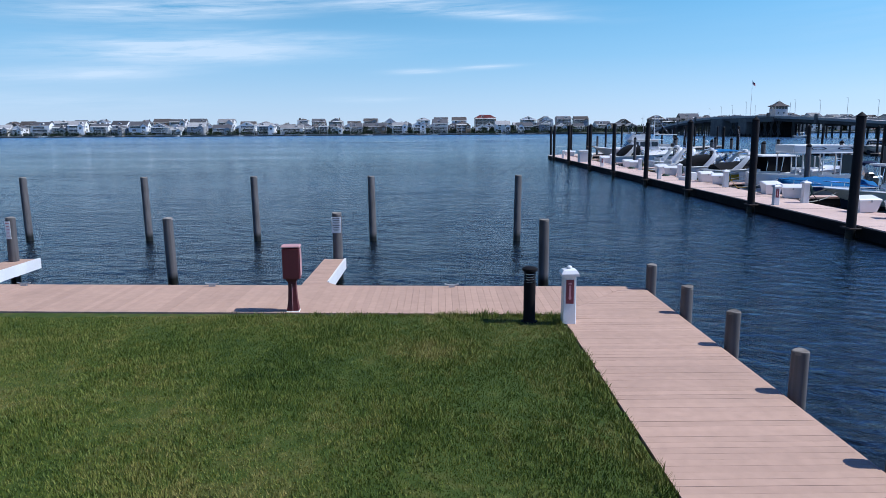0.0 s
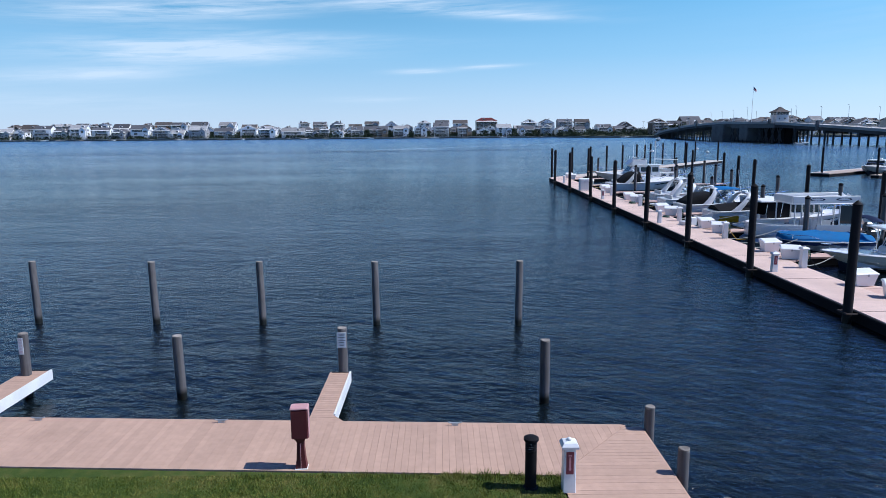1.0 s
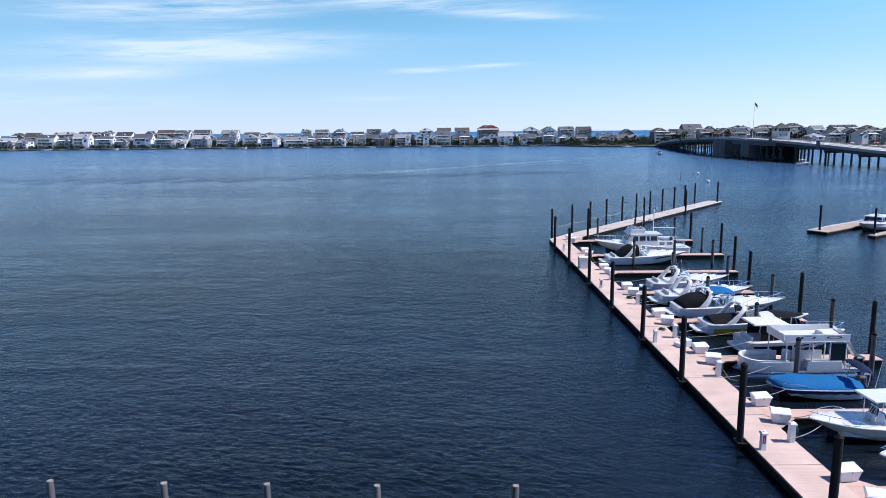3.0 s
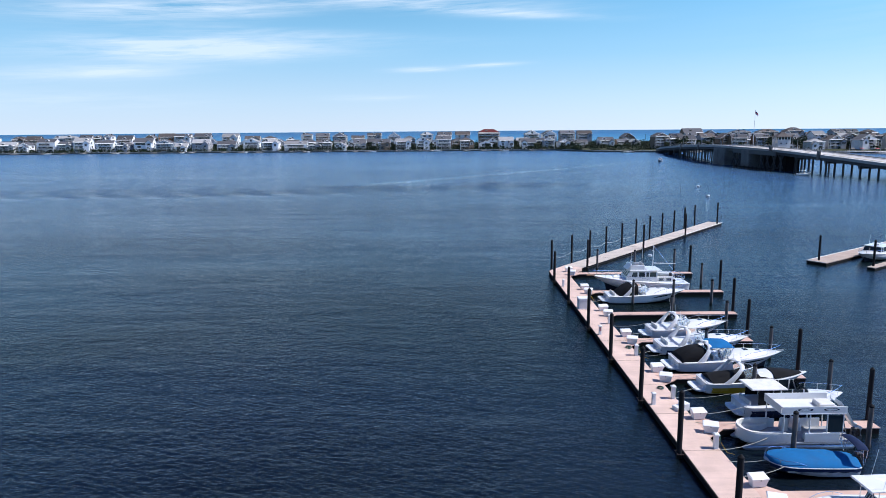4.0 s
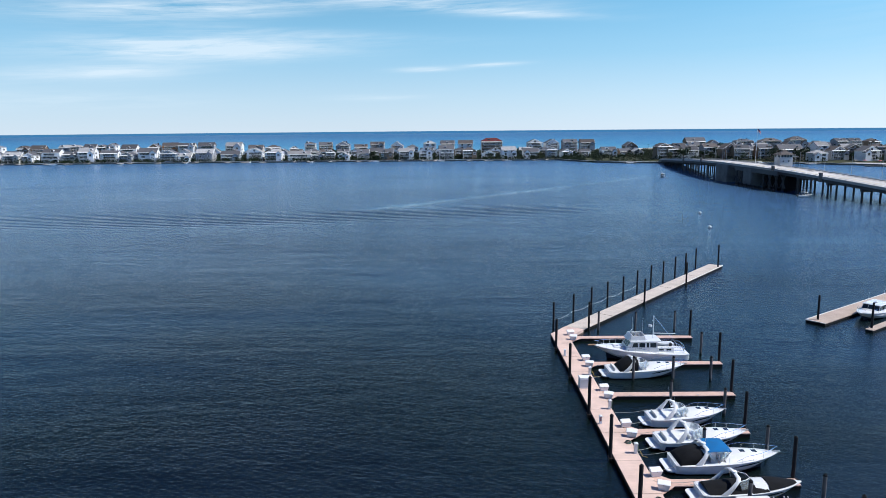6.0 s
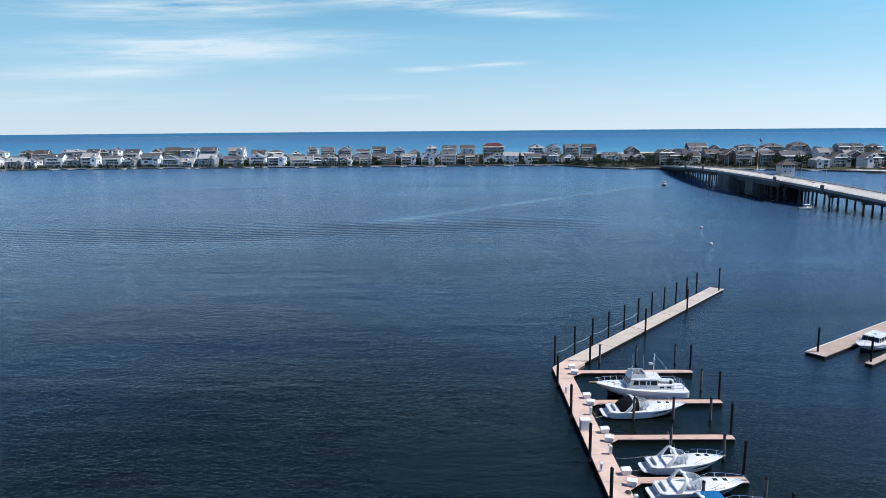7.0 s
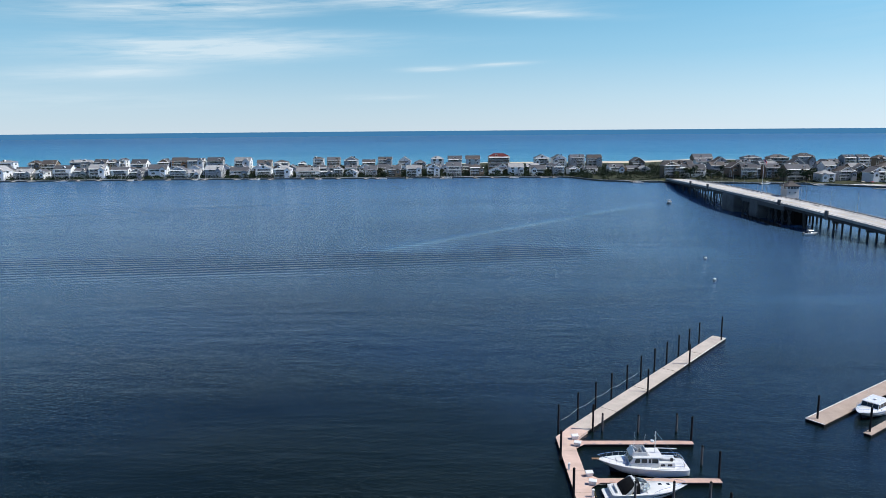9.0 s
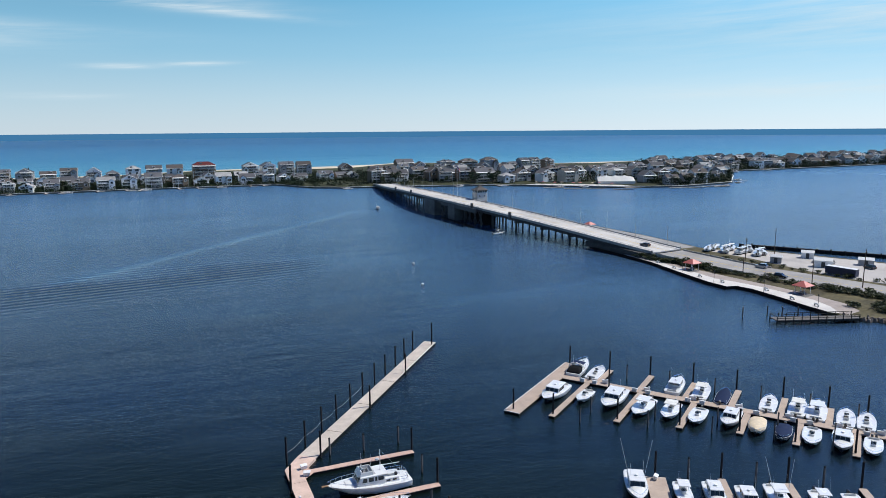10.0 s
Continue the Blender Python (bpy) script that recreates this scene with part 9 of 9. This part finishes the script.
# the bay side
street([(-453, 15, 15.5, W, p_, "y"), (-428.8, 17, 12, T, p_, "x"), (-414, 10, 11.5, W, g_, "y"), (-392, 17, 15, W, g_, "x"), (-375, 13.5, 12, T, g_, "x"), (-358, 15.5, 15.6, W, p_, "x"), (-336, 17, 12.8, W, g_, "x"), (-318.5, 12.5, 11.4, GR, g_, "y"), (-298.7, 18, 15, W, g_, "x"), (-277.5, 17, 12.9, BL, g_, "y"), (-261.5, 12.5, 9.5, W, p_, "x"), (-242, 17, 13.5, GR, p_, "x")], lambda x: bay_y(x) + 14)
street([(-217, 18, 11.4, BL, g_, "x"), (-192, 15, 13.9, W, p_, "y"), (-172, 16.5, 13.4, W, p_, "h"), (-147.3, 22, 10.9, W, p_, "x"), (-128.5, 12.5, 8.5, GR, g_, "y"), (-115.5, 8.5, 11.7, T, b_, "y"), (-102, 11.5, 8.9, W, p_, "y"), (-83.5, 12, 12, GR, g_, "x"), (-60, 14.5, 12.2, B, g_, "x"), (-39.5, 15, 12.4, W, p_, "x"), (-20, 13, 13.7, W, g_, "y")], lambda x: bay_y(x) + 14)
street([(0.8, 14.5, 15.2, GR, g_, "x"), (23.6, 13.8, 13.2, B, b_, "h"), (43.2, 13.2, 9.6, W, g_, "y"), (63.7, 14.5, 13.3, W, p_, "x"), (85.9, 15, 11.6, W, g_, "x"), (106.8, 10.2, 12.7, BL, g_, "y"), (121.4, 10.8, 10.8, W, g_, "y"), (137.8, 14.5, 10.4, W, g_, "x"), (164.2, 14.5, 12.3, W, g_, "x"), (180, 11, 10.4, B, g_, "x"), (193, 9, 10.3, T, p_, "y")], lambda x: 706)
# beyond the bridge: big shingled houses along the beach, and others nearer the bay
street([(264.4, 20, 20.2, B, g_, "x"), (316.8, 18.5, 18.2, GR, g_, "h"), (344, 20, 19.2, B, b_, "h"), (371.4, 18, 20.6, GR, b_, "h"), (404, 11, 13.8, GR, g_, "x"), (418.5, 12, 18.2, GR, g_, "x"), (433, 12.5, 18.2, BL, g_, "x"), (453, 13, 18, B, b_, "h"), (232, 15, 13.5, T, b_, "x")], lambda x: 745, 0.7, 1)
street([(203, 13, 16.6, B, b_, "y"), (212, 13, 13.8, GR, g_, "x"), (227, 15, 14.2, W, g_, "x"), (262, 14.5, 16, B, b_, "y"), (283, 17, 13.2, GR, g_, "x")], lambda x: 655 - 0.1 * (x - 203), 0.7)
street([(300, 21, 15.6, B, g_, "x"), (318.5, 13, 11.2, W, p_, "h"), (337, 14, 14, GR, b_, "y"), (354, 15, 14.5, W, g_, "y"), (372, 15, 15, T, b_, "x"), (332, 10, 17.5, W, p_, "x")], lambda x: bay_y(x) + 28 + (20 if x > 325 else 0) + (14 if x == 332 else 0), 0.8)
# houses on the street between the two rows
x = -520.0
while x < 112:
    w = rsx.uniform(10, 14)
    if rsx.random() > 0.28:
        house(x + w / 2, bay_y(min(x, 100)) + 46 + rsx.uniform(-4, 4), w, rsx.uniform(9, 12), 2, rsx.choice(WALLS), rsx.choice(ROOFS), rsx.choice(("gable_y", "gable_y", "gable_x", "hip")), rsx.uniform(0, 12), 200 + n_house, rsx.random() < 0.6, low=1)
    x += w + rsx.uniform(2, 9)
    n_house += 1
taken = [(p.matrix_basis.translation.x, p.matrix_basis.translation.y) for p in bpy.data.objects if p.parent is None and p.name.startswith("house")]
for row, dy in enumerate((17, 44, 72, 100, 128)):
    x = 200.0 + 4 * row if row else 380.0
    while x < 1080:
        w = rsx.uniform(10, 15)
        y = bay_y(x + w / 2) + dy + rsx.uniform(-5, 5)
        free = all(abs(x + w / 2 - q[0]) > 15 or abs(y - q[1]) > 15 for q in taken) and not (322 < x + w / 2 < 432 and y < bay_y(x) + 58) and not (180 < x + w / 2 < 203 and y < 660) and not (225 < x < 285 and row == 0)
        if free and rsx.random() < 0.9 and y < sea_y(x) - 100:
            taken.append((x + w / 2, y))
            house(x + w / 2, y, w, rsx.uniform(9, 12), rsx.choice((2, 2, 3) if row < 2 else (2, 3, 3)), rsx.choice(WALLS + ["wall_grey", "wall_brown", "wall_tan", "wall_brown"] * 3), rsx.choice(("roof_grey", "roof_grey", "roof_brown", "roof_grey", "roof_pale")), rsx.choice(("gable_y", "gable_x", "gable_x", "hip")), rsx.uniform(-20, 10), 500 + n_house, rsx.random() < 0.4, low=0 if row < 2 else 1)
        x += w + rsx.uniform(3, 9)
        n_house += 1


def marquee(x, y):
    t = thing("marquee", "large white event tent with peaked tops", "tent", pose(x, y, ground_z(x, y), 0, 0, -25))
    for s in (-1, 1):
        part("side", G().box(-17, 17, s * 7 - 0.05, s * 7 + 0.05, 0, 2.6), "canvas_white", t)
    rings = []
    for i in range(13):
        k = -17 + 34 * i / 12
        pk = 6.8 + 0.9 * (1 if i % 3 == 0 else -0.2) if 0 < i < 12 else 5.4
        rings.append([(k, -7.2, 2.5), (k, -4, 2.5 + (pk - 2.5) * 0.45), (k, 0, pk), (k, 4, 2.5 + (pk - 2.5) * 0.45), (k, 7.2, 2.5)])
    part("canopy", G().rings(rings, True, True, closed=False), "canvas_white", t, smooth=30)


marquee(401, 537)
pts = [(x, bay_y(x) + 0.6) for x in range(322, 400, 7)]
setting("marina_yard", G().prism([(x, y + 0.0) for x, y in pts] + [(398, bay_y(398) + 16), (370, bay_y(370) + 20), (336, bay_y(336) + 16)], 0.9, 1.62), "pale_concrete", "pale paved yard along the marina shore", "pavement")


def parasol(x, y, mat, label):
    t = thing("parasol", label, "parasol", pose(x, y, 1.62), "marina parasols")
    part("pole", G().cyl(0, 0, 0, 2.5, 0.06, 0.05, 6), "white_plastic", t)
    part("canopy", G().turned(0, 0, [(1.7, 2.05), (1.72, 2.12), (0.9, 2.5), (0.05, 2.75)], 8), mat, t)


for i in range(9):
    px = 332 + 6.6 * i
    parasol(px, bay_y(px) + 6 + 4 * (i % 2), "roof_coral" if i % 3 else "canvas_tan", "coral red parasol on the marina yard" if i % 3 else "tan parasol on the marina yard")

protos = [tree(pose(128, 700, 2), 7.5, 5), tree(pose(-50, 716, 2), 6.0, 6, "leaf_olive"), tree(pose(75, 716, 2), 8.5, 7), tree(pose(250, 655, 2), 5.0, 8, "leaf_olive", label="low bushy olive tree")]
for i in range(215):
    if i < 105:
        x = rsx.uniform(-560, 130)
        y = bay_y(x) + rsx.choice((rsx.uniform(22, 34), rsx.uniform(22, 34), rsx.uniform(56, 68), rsx.uniform(5, 12), rsx.uniform(70, 84)))
    else:
        x = 205 + 860 * rsx.random() ** 1.2
        y = bay_y(x) + rsx.choice((rsx.uniform(28, 40), rsx.uniform(60, 70), rsx.uniform(90, 105), rsx.uniform(4, 9)))
        if 322 < x < 432 and y < bay_y(x) + 50:
            continue
        if y > sea_y(x) - 110:
            continue
    s = rsx.uniform(0.6, 1.15) * (1.0 if i < 105 else 1.5)
    copy_thing(protos[i % 4], pose(x, y, ground_z(x, y), 0, 0, rsx.uniform(0, 360)) @ Matrix.Diagonal((s * 1.25, s * 1.25, s, 1)))



def undergrowth():
    """Scrub and hedges between the houses, too many to count."""
    rs = np.random.RandomState(9)
    cx, cy = [], []
    for i in range(9000):
        if i < 3500:
            x = rs.uniform(-560, 132)
            y = bay_y(x) + rs.choice([rs.uniform(20, 34), rs.uniform(54, 70), rs.uniform(88, 120), rs.uniform(2, 14)], p=[0.36, 0.24, 0.20, 0.20])
        else:
            x = 126 + 954 * rs.uniform() ** 1.1
            y = bay_y(x) + (rs.uniform(3, 50) if rs.uniform() < (0.5 if x > 322 else 0.12) else rs.uniform(50, 175))
        if y > sea_y(x) - 62 or 322 < x < 432 and y < bay_y(x) + 48 or 225 < x < 290 and y < bay_y(x) + 22:
            continue
        cx.append(x)
        cy.append(y)
    cz = np.array([ground_z(x, y) for x, y in zip(cx, cy)])
    cx, cy = np.array(cx), np.array(cy)
    m, k = len(cx), 30
    r = rs.uniform(1.3, 3.2, m) * np.where(cx > 322, 1.6, 1.2)
    d = rs.normal(size=(m, k, 3))
    d /= np.linalg.norm(d, axis=2, keepdims=True)
    d[:, :, 2] = np.abs(d[:, :, 2]) * np.where(cx > 322, rs.uniform(0.8, 2.3, m), rs.uniform(0.6, 2.0, m))[:, None]
    p = np.stack([cx, cy, cz - 0.1], 1)[:, None] + d * r[:, None, None] * rs.uniform(0.55, 1.05, (m, k, 1))
    a = rs.normal(size=(m, k, 3))
    a *= (0.16 * r[:, None, None] + 0.12) / np.linalg.norm(a, axis=2, keepdims=True)
    b = np.cross(a, rs.normal(size=(m, k, 3)))
    b *= (0.12 * r[:, None, None] + 0.10) / np.linalg.norm(b, axis=2, keepdims=True)
    co = np.stack([p - a, p + b, p + a, p - b], 2).reshape(-1, 3).astype(np.float32)
    n = m * k
    me = bpy.data.meshes.new("undergrowth")
    me.vertices.add(4 * n)
    me.vertices.foreach_set("co", co.ravel())
    me.loops.add(4 * n)
    me.loops.foreach_set("vertex_index", np.arange(4 * n, dtype=np.int32))
    me.polygons.add(n)
    me.polygons.foreach_set("loop_start", np.arange(0, 4 * n, 4, dtype=np.int32))
    me.materials.append(M["leaf_dark"])
    me.update(calc_edges=True)
    tagged(new("undergrowth", me), "dark green and olive scrub between the island houses", "shrubs", kind="stuff")


undergrowth()

# small private docks, and boats moored along the shore
for i, x in enumerate([-520 + 21.5 * k + 5 * math.sin(2.3 * k) for k in range(30)] + [160, 215, 262, 300, 342, 360, 520, 545, 640, 700]):
    L = rsx.uniform(6, 15)
    y = bay_y(x)
    t = thing("private_dock", "small weathered private dock on the bay shore", "dock", pose(x, y - 0.5, 0, 0, 0, rsx.uniform(-12, 12)), "private docks")
    part("decking", G().box(-0.9, 0.9, -L, 0, 0.75, 0.95), "pier_plank", t)
    part("head", G().box(-0.9, rsx.uniform(3, 8), -L - 1.8, -L - 0.005, 0.75, 0.95), "pier_plank", t)
    for k in range(2):
        for s in (-0.9,):
            part("post", G().cyl(s, -L * (k + 0.6) / 1.8, -2, 1.9, 0.15, 0.13, 7), "grey_pile", t)
    if i % 3 == 0 or i > 30:
        copy_thing((A3, A2, A4)[i % 3], pose(x + 4.0, y - 5.5, 0, 0, 0, rsx.choice((10, 170, 90))))
for i, (dx, dy, da) in enumerate(((399, 506, -8), (417, 503.5, -8), (346, 523, -24), (364, 515, -24), (335, 540, -24), (432, 487, -10), (450, 484, -4), (468, 487, 2), (380, 497, -20), (486, 489, 8), (478, 482, 0))):
    t = thing("marina_dock", "low floating dock of a far marina", "dock", pose(dx, dy, 0, 0, 0, da), "far marina docks")
    part("decking", G().box(-9, 9, -1.0, 1.0, 0.35, 0.55), "pier_plank", t)
    part("float", G().box(-8.9, 8.9, -0.9, 0.9, -0.1, 0.347), "fascia", t)
    for k in range(4):
        part("post", G().cyl(-8 + 5.3 * k, 1.15, -2, 2.6, 0.16, 0.14, 7), "grey_pile", t)
for i in range(11):
    utility_pole(132 + 66 * i if i else 126, bay_y(min(132 + 66 * i, 900)) + 62 + 6 * (i % 2), 2.5, 13, 10)
for i in range(8):
    utility_pole(-520 + 80 * i, 745, 2.5, 12, 0)
